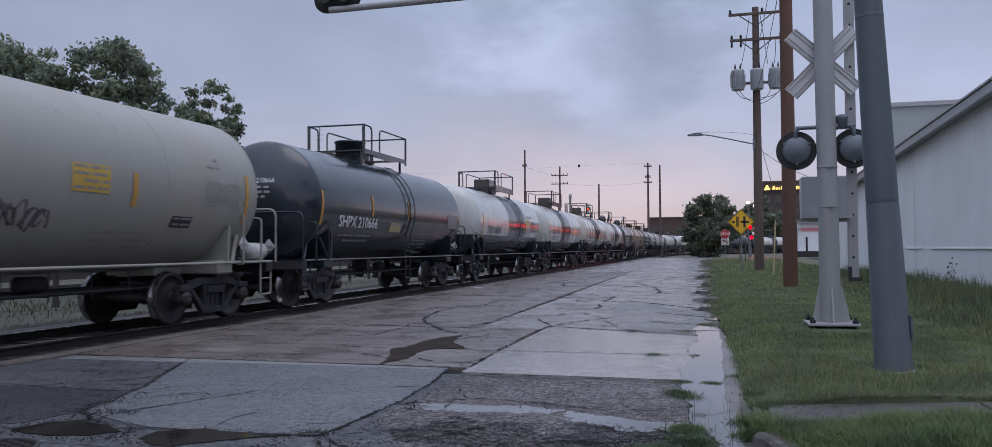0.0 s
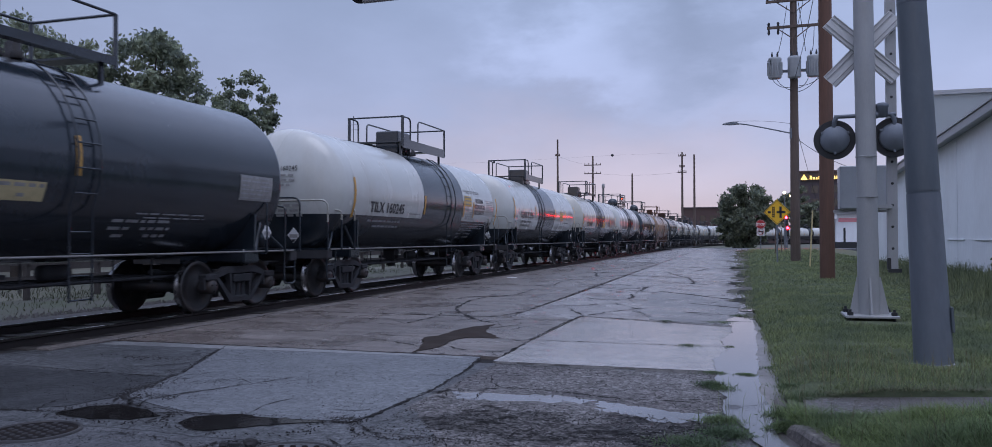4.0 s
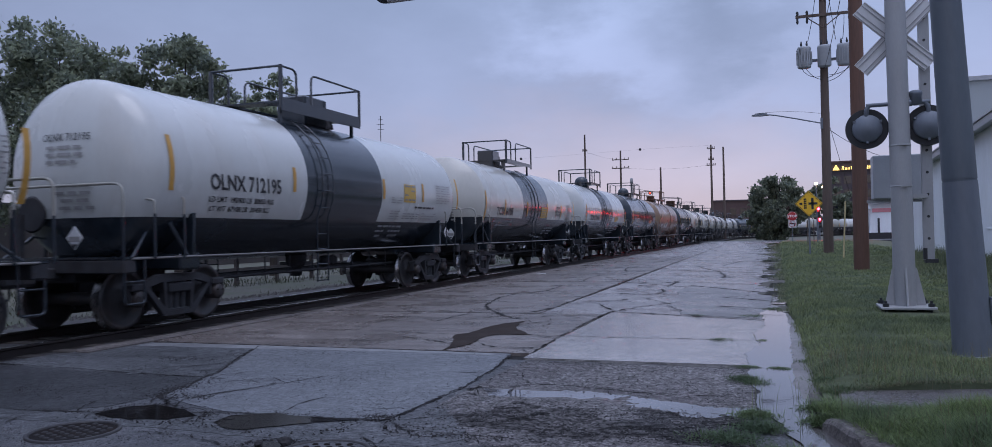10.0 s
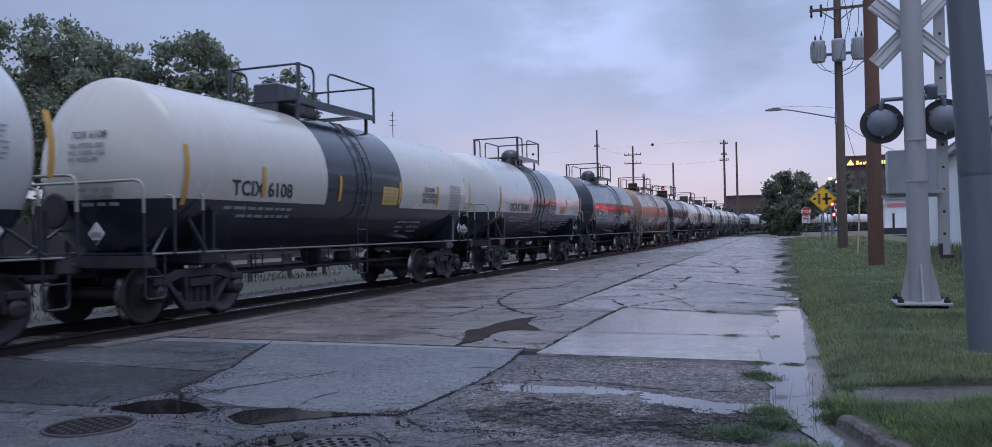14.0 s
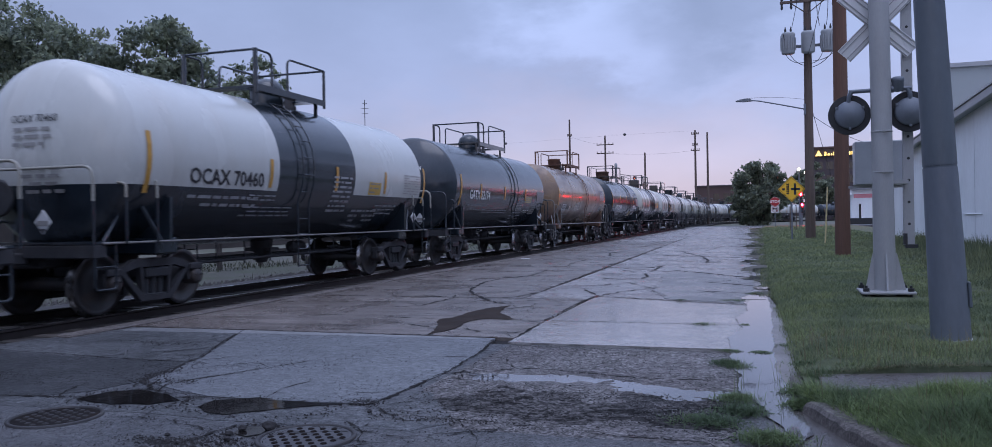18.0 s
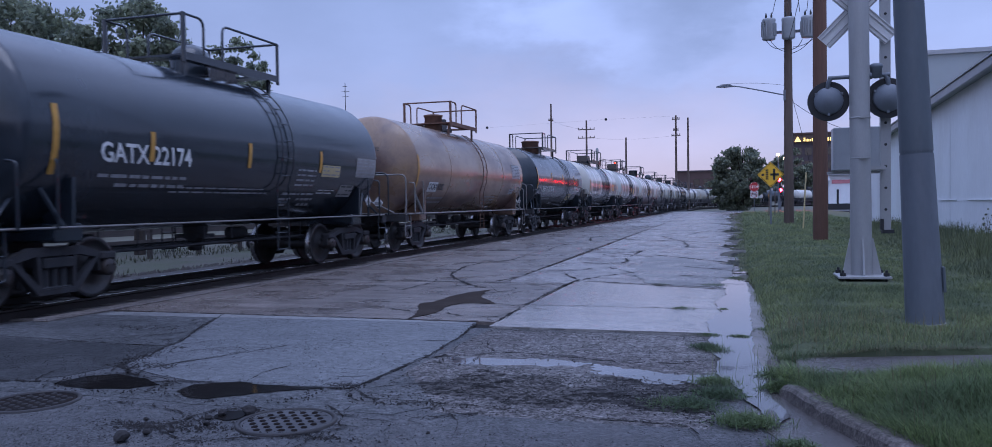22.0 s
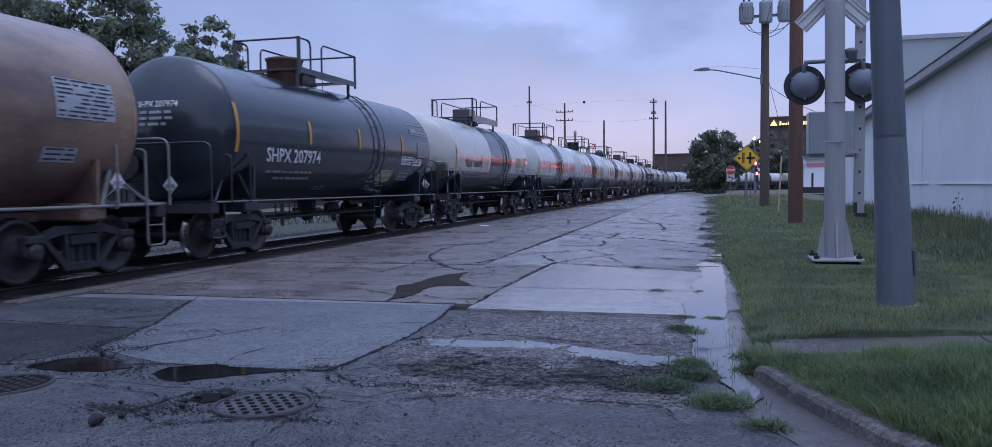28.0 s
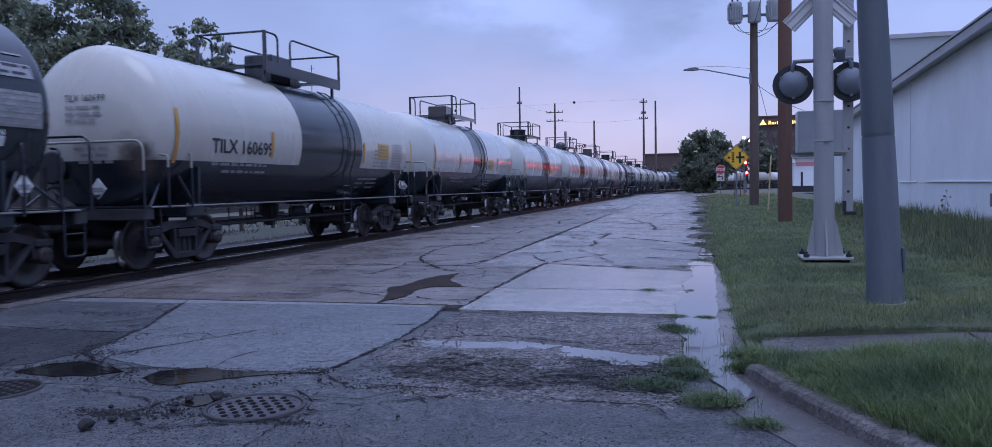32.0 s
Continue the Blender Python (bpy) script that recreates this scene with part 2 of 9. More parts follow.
def leaf_mat(name, color, var=0.35):
    m = bpy.data.materials.new(name)
    m.use_nodes = True
    nt = m.node_tree
    N, L = nt.nodes.new, nt.links.new
    b = nt.nodes["Principled BSDF"]
    geo, mr, s = N("ShaderNodeNewGeometry"), N("ShaderNodeMapRange"), N("ShaderNodeVectorMath")
    mr.inputs["To Min"].default_value, mr.inputs["To Max"].default_value = 1 - var, 1 + var
    s.operation = "SCALE"
    s.inputs[0].default_value = color
    L(geo.outputs["Random Per Island"], mr.inputs["Value"]), L(mr.outputs[0], s.inputs["Scale"])
    big, hr, mixc = N("ShaderNodeTexNoise"), N("ShaderNodeMapRange"), N("ShaderNodeVectorMath")
    big.inputs["Scale"].default_value, big.inputs["Detail"].default_value = 1.6, 5
    L(geo.outputs["Position"], big.inputs["Vector"])
    hr.inputs["From Min"].default_value, hr.inputs["From Max"].default_value = 0.35, 0.65
    L(big.outputs["Fac"], hr.inputs["Value"])
    tint = N("ShaderNodeMix")
    tint.data_type = "RGBA"
    tint.inputs["A"].default_value, tint.inputs["B"].default_value = (0.72, 0.74, 0.80, 1), (1.28, 1.20, 1.05, 1)
    L(hr.outputs[0], tint.inputs["Factor"])
    mixc.operation = "MULTIPLY"
    L(s.outputs[0], mixc.inputs[0]), L(tint.outputs["Result"], mixc.inputs[1])
    s = mixc
    L(s.outputs[0], b.inputs["Base Color"])
    b.inputs["Roughness"].default_value = 0.6
    b.inputs["Specular IOR Level"].default_value = 0.3
    tr, mx, out = N("ShaderNodeBsdfTranslucent"), N("ShaderNodeMixShader"), nt.nodes["Material Output"]
    mx.inputs[0].default_value = 0.45
    L(s.outputs[0], tr.inputs["Color"]), L(b.outputs[0], mx.inputs[1]), L(tr.outputs[0], mx.inputs[2]), L(mx.outputs[0], out.inputs["Surface"])
    MATS[name] = m
    return m


def water_mat():
    m = bpy.data.materials.new("standing_water")
    m.use_nodes = True
    nt = m.node_tree
    N, L = nt.nodes.new, nt.links.new
    b = nt.nodes["Principled BSDF"]
    b.inputs["Base Color"].default_value = (0.105, 0.104, 0.110, 1)
    b.inputs["Roughness"].default_value = 0.03
    b.inputs["Specular IOR Level"].default_value = 0.5
    n, bp, geo = N("ShaderNodeTexNoise"), N("ShaderNodeBump"), N("ShaderNodeNewGeometry")
    n.inputs["Scale"].default_value, n.inputs["Detail"].default_value = 6, 3
    bp.inputs["Strength"].default_value, bp.inputs["Distance"].default_value = 0.06, 0.004
    L(geo.outputs["Position"], n.inputs["Vector"]), L(n.outputs["Fac"], bp.inputs["Height"]), L(bp.outputs[0], b.inputs["Normal"])
    MATS["water"] = m
    return m


CAR_WHITE = mat("car_white_paint", (0.525, 0.525, 0.495), 0.26, rough_var=0.05, coat=0.42, var=0.06, scale=1.2, fine=18, bump=0.03, dirt=(0.42, 0.37, 0.31), dirt_amount=0.34, dirt_scale=1.3, stretch=(1, 1, 0.35))
CAR_IVORY = mat("car_ivory_paint", (0.515, 0.492, 0.432), 0.26, rough_var=0.05, coat=0.42, var=0.07, scale=1.2, fine=18, bump=0.03, dirt=(0.38, 0.31, 0.24), dirt_amount=0.40, dirt_scale=1.2, stretch=(1, 1, 0.35))
CAR_CREAM = mat("car_offwhite_paint", (0.315, 0.308, 0.268), 0.38, var=0.08, scale=1.2, fine=18, bump=0.03, dirt=(0.33, 0.27, 0.21), dirt_amount=0.45, dirt_scale=1.1, stretch=(1, 1, 0.35))
# black paint lightened in colour to stand for haze on the far cars
CAR_HAZED = mat("hazed_black_paint", (0.113, 0.113, 0.124), 0.4, var=0.3, scale=1.4, fine=20, bump=0.04, dirt=(0.12, 0.105, 0.09), dirt_amount=0.5, dirt_scale=1.6, stretch=(1, 1, 0.4))
CAR_BLACK = mat("car_black_paint", (0.019, 0.026, 0.034), 0.22, rough_var=0.06, coat=0.35, var=0.3, scale=1.4, fine=20, bump=0.03, dirt=(0.024, 0.023, 0.025), dirt_amount=0.4, dirt_scale=1.6, stretch=(1, 1, 0.4))
CAR_SHEEN = mat("weathered_black_paint", (0.019, 0.026, 0.035), 0.22, rough_var=0.06, coat=0.45, var=0.25, scale=1.4, fine=20, bump=0.03, dirt=(0.034, 0.033, 0.035), dirt_amount=0.4, dirt_scale=1.6, stretch=(1, 1, 0.4))
CAR_TAN = mat("car_rusty_tan_paint", (0.295, 0.194, 0.116), 0.32, coat=0.4, var=0.2, scale=1.6, fine=14, bump=0.06, dirt=(0.098, 0.061, 0.059), dirt_amount=0.92, dirt_scale=0.8, stretch=(1, 0.4, 0.8), dirt_from=(0.40, 0.60))
UNDER = mat("underframe_grime", (0.048, 0.048, 0.052), 0.7, var=0.35, scale=5, bump=0.3, bump_scale=60, spec=0.2, dirt=(0.050, 0.038, 0.030), dirt_amount=0.5, dirt_scale=4)
WHEEL = mat("wheel_steel", (0.044, 0.042, 0.043), 0.5, metal=0.2, var=0.3, scale=7, bump=0.15, dirt=(0.09, 0.055, 0.035), dirt_amount=0.5, dirt_scale=3)
TREAD = mat("wheel_tread", (0.34, 0.33, 0.33), 0.28, metal=1.0, var=0.1, bump=0)
RAILGREY = mat("grey_rail_paint", (0.20, 0.195, 0.19), 0.5, var=0.2, scale=8, bump=0.05, dirt=(0.14, 0.08, 0.05), dirt_amount=0.5, dirt_scale=5)
INK_W = mat("white_lettering", (0.72, 0.72, 0.70), 0.5, var=0.15, scale=9, bump=0)
INK_K = mat("black_lettering", (0.03, 0.03, 0.034), 0.5, var=0.15, scale=9, bump=0)
INK_FAINT = mat("faded_white_lettering", (0.30, 0.30, 0.31), 0.55, var=0.3, scale=9, bump=0)
INK_GREY = mat("faded_grey_lettering", (0.27, 0.26, 0.25), 0.55, var=0.3, scale=9, bump=0)
REFLECT = mat("amber_reflective_tape", (0.52, 0.28, 0.05), 0.4, var=0.15, scale=12, bump=0)
YELLOW = mat("yellow_decal", (0.56, 0.36, 0.07), 0.45, var=0.12, scale=10, bump=0)
PALE_YELLOW = mat("faded_yellow_decal", (0.50, 0.41, 0.22), 0.5, var=0.15, scale=10, bump=0)
GRAFFITI = mat("spray_paint_purple", (0.10, 0.07, 0.085), 0.5, var=0.2, scale=9, bump=0)


def soot_mat():
    """A film of soot, thick in the middle of the smudge and thinning out raggedly."""
    m = mat("soot_film", (0.10, 0.078, 0.065), 0.7, var=0.4, scale=6, bump=0)
    nt = m.node_tree
    N, L = nt.nodes.new, nt.links.new
    tc, off, ln, nz, add, mr = N("ShaderNodeTexCoord"), N("ShaderNodeVectorMath"), N("ShaderNodeVectorMath"), N("ShaderNodeTexNoise"), N("ShaderNodeMath"), N("ShaderNodeMapRange")
    mp = N("ShaderNodeMapping")
    mp.inputs["Location"].default_value, mp.inputs["Scale"].default_value = (-0.95 / 0.42, 0, -1.85 / 0.60), (1 / 0.42, 0, 1 / 0.60)
    ln.operation, add.operation = "LENGTH", "ADD"
    nz.inputs["Scale"].default_value, nz.inputs["Detail"].default_value = 5.0, 6
    L(tc.outputs["Object"], mp.inputs["Vector"]), L(mp.outputs[0], ln.inputs[0]), L(tc.outputs["Object"], nz.inputs["Vector"])
    L(ln.outputs["Value"], add.inputs[0]), L(nz.outputs["Fac"], add.inputs[1])
    mr.interpolation_type = "SMOOTHSTEP"
    for k, v in (("From Min", 0.55), ("From Max", 1.45), ("To Min", 0.88), ("To Max", 0.0)):
        mr.inputs[k].default_value = v
    L(add.outputs[0], mr.inputs["Value"])
    L(mr.outputs[0], nt.nodes["Principled BSDF"].inputs["Alpha"])
    return m


SOOT = soot_mat()
PANEL_GREY = mat("grey_stencil_panel", (0.36, 0.37, 0.39), 0.5, var=0.12, scale=10, bump=0)
PLACARD = mat("white_placard", (0.62, 0.62, 0.62), 0.45, var=0.1, scale=12, bump=0)
GALV = mat("galvanised_steel", (0.150, 0.169, 0.198), 0.5, metal=0.2, var=0.14, scale=3, fine=30, bump=0.05, dirt=(0.10, 0.11, 0.125), dirt_amount=0.5, dirt_scale=2.2, stretch=(1, 1, 0.3))
POLE_DARK = mat("dark_galvanised_steel", (0.110, 0.128, 0.147), 0.5, metal=0.2, var=0.14, scale=3, fine=30, bump=0.05, dirt=(0.08, 0.085, 0.09), dirt_amount=0.4, dirt_scale=2.2, stretch=(1, 1, 0.3))
ALU = mat("silver_mast_paint", (0.34, 0.345, 0.35), 0.5, metal=0.1, var=0.1, scale=3, bump=0.05, dirt=(0.26, 0.26, 0.25), dirt_amount=0.4, dirt_scale=2.5, stretch=(1, 1, 0.3))
SIGNWHITE = mat("sign_white_sheet", (0.62, 0.62, 0.62), 0.45, var=0.08, scale=5, bump=0.02)
BLACKPAINT = mat("matt_black_paint", (0.024, 0.025, 0.028), 0.6, var=0.25, scale=6, bump=0.05)
WOOD_RED = mat("creosoted_brown_wood", (0.125, 0.066, 0.046), 0.8, var=0.3, scale=5, fine=40, bump=0.5, bump_scale=30, dirt=(0.07, 0.04, 0.028), dirt_amount=0.7, dirt_scale=3, stretch=(1, 1, 0.08))
WOOD_GREY = mat("weathered_pole_wood", (0.115, 0.085, 0.07), 0.85, var=0.3, scale=5, fine=40, bump=0.5, bump_scale=30, dirt=(0.05, 0.04, 0.035), dirt_amount=0.7, dirt_scale=3, stretch=(1, 1, 0.08))
XFMR = mat("transformer_grey", (0.33, 0.35, 0.37), 0.45, var=0.1, scale=4, bump=0.03)
WALLWHITE = mat("white_painted_block", (0.84, 0.86, 0.88), 0.75, var=0.07, scale=0.8, fine=9, bump=0.2, bump_scale=30, dirt=(0.72, 0.73, 0.735), dirt_amount=0.5, dirt_scale=0.7, stretch=(1, 1, 0.5))
SHED = mat("grey_green_sheet", (0.34, 0.37, 0.38), 0.6, var=0.06, scale=1, bump=0.05, dirt=(0.3, 0.31, 0.31), dirt_amount=0.3, dirt_scale=1)
ROOFEDGE = mat("eave_sheet_metal", (0.36, 0.37, 0.39), 0.5, metal=0.2, var=0.1, scale=3, bump=0.03)
BRICKFAR = mat("far_brick", (0.10, 0.065, 0.06), 0.85, var=0.15, scale=2, bump=0.1)
BRICKDARK = mat("dark_office_brick", (0.075, 0.06, 0.065), 0.8, var=0.15, scale=2, bump=0.1)
GLASSDARK = mat("dark_window_glass", (0.02, 0.024, 0.03), 0.08, var=0.1, scale=2, bump=0)
GRAVEL_DULL = mat("weedy_gravel", (0.062, 0.060, 0.050), 0.9, var=0.4, scale=8, fine=30, bump=0.8, bump_scale=26, dirt=(0.045, 0.058, 0.028), dirt_amount=0.8, dirt_scale=0.6, dirt_from=(0.42, 0.58))
GROUND_M = mat("rough_ground", (0.10, 0.098, 0.075), 0.9, var=0.35, scale=0.4, fine=12, bump=0.6, bump_scale=12, dirt=(0.05, 0.068, 0.028), dirt_amount=0.8, dirt_scale=0.25, coord="Object")
LAWN_M = mat("lawn_soil", (0.072, 0.090, 0.045), 0.95, var=0.35, scale=1.5, fine=25, bump=0.8, bump_scale=25, dirt=(0.07, 0.065, 0.035), dirt_amount=0.5, dirt_scale=1)
BALLAST_M = mat("ballast_stone", (0.092, 0.088, 0.088), 0.85, var=0.45, scale=14, fine=38, bump=1.0, bump_scale=26, dirt=(0.07, 0.06, 0.05), dirt_amount=0.6, dirt_scale=1.2)
BALLAST_DARK = mat("oily_ballast", (0.046, 0.043, 0.043), 0.8, var=0.45, scale=14, fine=38, bump=1.0, bump_scale=26, dirt=(0.02, 0.018, 0.016), dirt_amount=0.7, dirt_scale=0.9)
YARD_WOOD = mat("dark_yard_boards", (0.060, 0.050, 0.046), 0.85, var=0.3, scale=2, fine=20, bump=0.3, bump_scale=20, dirt=(0.03, 0.027, 0.025), dirt_amount=0.6, dirt_scale=0.8)
TIE_M = mat("tie_wood", (0.05, 0.042, 0.036), 0.85, var=0.35, scale=6, bump=0.5, bump_scale=30, per_object=0.2)
RAIL_M = mat("rail_side_rust", (0.026, 0.020, 0.018), 0.7, metal=0.3, var=0.3, scale=6, bump=0.2)
RAILTOP = mat("rail_head_polished", (0.45, 0.45, 0.46), 0.22, metal=1.0, var=0.1, scale=3, bump=0)
CURB_M = pavement_mat("curb_concrete", (0.142, 0.126, 0.117), (0.092, 0.080, 0.074), 0.6, 0.006, (0.03, 0.028, 0.026), 0.4, 0.75, grain=90, aggregate=0.4, mottle=0.35, spec=0.35, blotch=0.3)
EDGE_M = pavement_mat("stained_edge_concrete", (0.119, 0.101, 0.090), (0.081, 0.067, 0.059), 0.7, 0.006, (0.02, 0.018, 0.016), 0.4, 0.75, grain=90, aggregate=0.3, mottle=0.35)
WALK_M = pavement_mat("sidewalk_concrete", (0.090, 0.079, 0.075), (0.064, 0.056, 0.053), 0.5, 0.004, (0.03, 0.028, 0.026), 0.25, 0.6, grain=120, aggregate=0.18)
SLAB_M = pavement_mat("road_concrete", (0.241, 0.221, 0.212), (0.167, 0.151, 0.145), 0.42, 0.012, (0.018, 0.016, 0.015), 0.10, 0.42, grain=110, aggregate=0.2)
SLAB_MUD = pavement_mat("mud_filmed_concrete", (0.172, 0.146, 0.131), (0.118, 0.096, 0.084), 0.36, 0.010, (0.018, 0.016, 0.015), 0.16, 0.5, grain=110, aggregate=0.2, streak=(0.050, 0.037, 0.030))
SLAB_DULL = pavement_mat("dull_grey_overlay", (0.135, 0.128, 0.124), (0.118, 0.110, 0.106), 0.2, 0.003, (0.03, 0.028, 0.026), 0.22, 0.42, grain=110, aggregate=0.12, relief=0.2)
SLAB_WET = pavement_mat("wet_new_concrete", (0.23, 0.22, 0.21), (0.19, 0.18, 0.175), 0.15, 0.003, (0.06, 0.056, 0.052), 0.05, 0.2, grain=110, aggregate=0.08, relief=0.08)
ASPH_M = pavement_mat("old_asphalt", (0.062, 0.064, 0.070), (0.100, 0.101, 0.106), 0.9, 0.006, (0.012, 0.012, 0.012), 0.36, 0.68, grain=72, aggregate=0.5, mottle=0.25, relief=1.0, coarse=30, spec=0.45, blotch=0.34)
ASPH_BROWN = pavement_mat("grey_brown_asphalt", (0.125, 0.114, 0.113), (0.175, 0.164, 0.160), 0.8, 0.005, (0.012, 0.012, 0.012), 0.4, 0.7, grain=60, aggregate=0.7, mottle=0.6, relief=1.0, coarse=14, spec=0.3, blotch=0.3)
ASPH_DARK = pavement_mat("broken_dark_asphalt", (0.038, 0.035, 0.035), (0.098, 0.091, 0.089), 2.4, 0.010, (0.010, 0.010, 0.010), 0.45, 0.8, grain=40, aggregate=0.9, relief=1.0, mottle=0.8, coarse=14, spec=0.16, blotch=0.5)
ASPH_BLACK = pavement_mat("black_crumbled_asphalt", (0.014, 0.013, 0.013), (0.028, 0.026, 0.025), 2.4, 0.010, (0.008, 0.008, 0.008), 0.5, 0.8, grain=45, aggregate=0.8, relief=1.0, mottle=0.75, coarse=14, spec=0.08, blotch=0.5)
ASPH_SMOOTH = pavement_mat("dark_smooth_asphalt", (0.021, 0.022, 0.024), (0.035, 0.036, 0.039), 0.7, 0.006, (0.012, 0.012, 0.012), 0.4, 0.62, grain=80, aggregate=0.5, mottle=0.4, coarse=14, spec=0.3, blotch=0.3)
ASPH_PALE = pavement_mat("pale_worn_asphalt", (0.050, 0.052, 0.055), (0.082, 0.084, 0.088), 0.9, 0.006, (0.015, 0.015, 0.015), 0.38, 0.62, grain=70, aggregate=0.6, mottle=0.5, coarse=12, spec=0.4, blotch=0.35)
ASPH_PATCH = pavement_mat("smooth_grey_patch", (0.098, 0.103, 0.112), (0.118, 0.123, 0.131), 0.2, 0.002, (0.04, 0.04, 0.04), 0.36, 0.52, grain=80, aggregate=0.45, mottle=0.28, relief=0.5, coarse=14, blotch=0.16)
ASPH_EDGE = pavement_mat("pale_edge_strip", (0.165, 0.166, 0.170), (0.19, 0.19, 0.192), 0.2, 0.002, (0.04, 0.04, 0.04), 0.3, 0.5, grain=80, aggregate=0.3, mottle=0.2, relief=0.3, coarse=14, blotch=0.14)
PAN_WET = pavement_mat("wet_gutter_concrete", (0.088, 0.080, 0.078), (0.060, 0.054, 0.052), 0.4, 0.005, (0.02, 0.018, 0.017), 0.10, 0.34, grain=110, aggregate=0.15, mottle=0.15, relief=0.15)
GUTTER_M = pavement_mat("gutter_concrete", (0.19, 0.18, 0.175), (0.15, 0.14, 0.135), 0.2, 0.002, (0.06, 0.056, 0.052), 0.5, 0.75, grain=110, aggregate=0.12, mottle=0.1, relief=0.2)
TAR = mat("crack_filler_dirt", (0.020, 0.018, 0.018), 0.85, spec=0.15, var=0.4, scale=8, bump=0.6, bump_scale=50)
IRON_STUD = mat("rubbed_iron", (0.030, 0.028, 0.029), 0.55, spec=0.25, metal=0.1, var=0.3, scale=20, bump=0.2, bump_scale=80, dirt=(0.015, 0.013, 0.012), dirt_amount=0.8, dirt_scale=9)
IRON_WORN = mat("worn_iron", (0.030, 0.028, 0.030), 0.6, metal=0.1, var=0.25, scale=14, bump=0.2, bump_scale=80, dirt=(0.05, 0.045, 0.04), dirt_amount=0.7, dirt_scale=5)
IRON_PALE = mat("grey_worn_iron", (0.052, 0.051, 0.055), 0.5, var=0.3, scale=9, bump=0.3, bump_scale=60, dirt=(0.03, 0.027, 0.026), dirt_amount=0.8, dirt_scale=5)
IRON = mat("cast_iron_cover", (0.012, 0.010, 0.010), 0.85, spec=0.1, var=0.3, scale=12, bump=0.3, bump_scale=60, dirt=(0.03, 0.022, 0.018), dirt_amount=0.6, dirt_scale=6)
WATER = water_mat()
WATER_DARK = mat("dark_rain_water", (0.013, 0.0115, 0.011), 0.06, rough_var=0.03, var=0.2, scale=5, bump=0.04, bump_scale=14)
RUST_M = mat("rusted_steel", (0.16, 0.088, 0.062), 0.75, var=0.3, scale=8, bump=0.3, bump_scale=50, dirt=(0.07, 0.05, 0.045), dirt_amount=0.7, dirt_scale=5)
MUDWATER = mat("muddy_puddle", (0.030, 0.022, 0.018), 0.85, spec=0.1, var=0.5, scale=3, bump=0.25, bump_scale=22, dirt=(0.060, 0.048, 0.042), dirt_amount=0.7, dirt_scale=2.5)
GRASS_LUSH = leaf_mat("lush_grass_blades", (0.150, 0.208, 0.088), 0.6)
GRASS = leaf_mat("grass_blades", (0.160, 0.200, 0.102), 0.5)
WEED = leaf_mat("weed_leaves", (0.115, 0.165, 0.085), 0.35)
GRASS_DRY = leaf_mat("weed_blades", (0.155, 0.185, 0.105), 0.40)
ROUGH = leaf_mat("rough_growth", (0.052, 0.060, 0.036), 0.4)
STRAW = leaf_mat("dry_stems", (0.20, 0.18, 0.11), 0.3)
LEAF = leaf_mat("tree_leaves", (0.212, 0.250, 0.185), 0.45)
LEAF_FAR = leaf_mat("far_tree_leaves", (0.19, 0.22, 0.165), 0.45)
BARK = mat("bark", (0.05, 0.04, 0.033), 0.9, var=0.3, scale=5, bump=0.6, bump_scale=20, stretch=(1, 1, 0.2))
SIGN_Y = mat("warning_yellow_sheet", (0.80, 0.46, 0.02), 0.45, var=0.05, scale=6, bump=0)
SIGN_R = mat("stop_red_sheet", (0.42, 0.03, 0.035), 0.45, var=0.05, scale=6, bump=0)
GLOW_RED = mat("red_signal_glow", (0.5, 0.02, 0.01), 0.4, var=0, bump=0, emit=(1.0, 0.0005, 0.0004, 900.0))
GLOW_SIGNAL = mat("dim_red_signal_glow", (0.5, 0.02, 0.01), 0.4, var=0, bump=0, emit=(1.0, 0.06, 0.02, 9.0))
# colour of the red signals' light on the store wall, painted rather than lit
RED_SHINE = mat("red_signal_shine", (0.70, 0.27, 0.30), 0.5, var=0.1, scale=2, bump=0)
GLOW_AMBER = mat("amber_lamp_glow", (0.5, 0.3, 0.1), 0.4, var=0, bump=0, emit=(1.0, 0.62, 0.3, 10.0))
GLOW_YELLOW = mat("yellow_sign_glow", (0.5, 0.35, 0.05), 0.4, var=0, bump=0, emit=(1.0, 0.66, 0.16, 1.8))

# ================= mesh helpers =================
def link_mesh(name, bm, material, parent=None, label="", smooth=False):
    me = bpy.data.meshes.new(name)
    bm.to_mesh(me)
    bm.free()
    for m in (material if isinstance(material, (list, tuple)) else [material]):
        me.materials.append(m)
    if smooth:
        for p in me.polygons:
            p.use_smooth = True
    ob = new(name, me)
    if parent is not None:
        ob.parent = parent
    if label:
        ob["label"] = label
    return ob


def part(name, bm, material, parent, label="", smooth=False):
    return link_mesh(name, bm, material, parent, label, smooth)


def same_part(name, ob, parent, m=None):
    """Another part on the mesh of ob."""
    o = new(name, ob.data)
    o.parent = parent
    if m is not None:
        o.matrix_basis = m
    return o


def empty(name, m=None):
    e = new(name)
    e.empty_display_size = 0.2
    if m is not None:
        e.matrix_basis = m
    return e


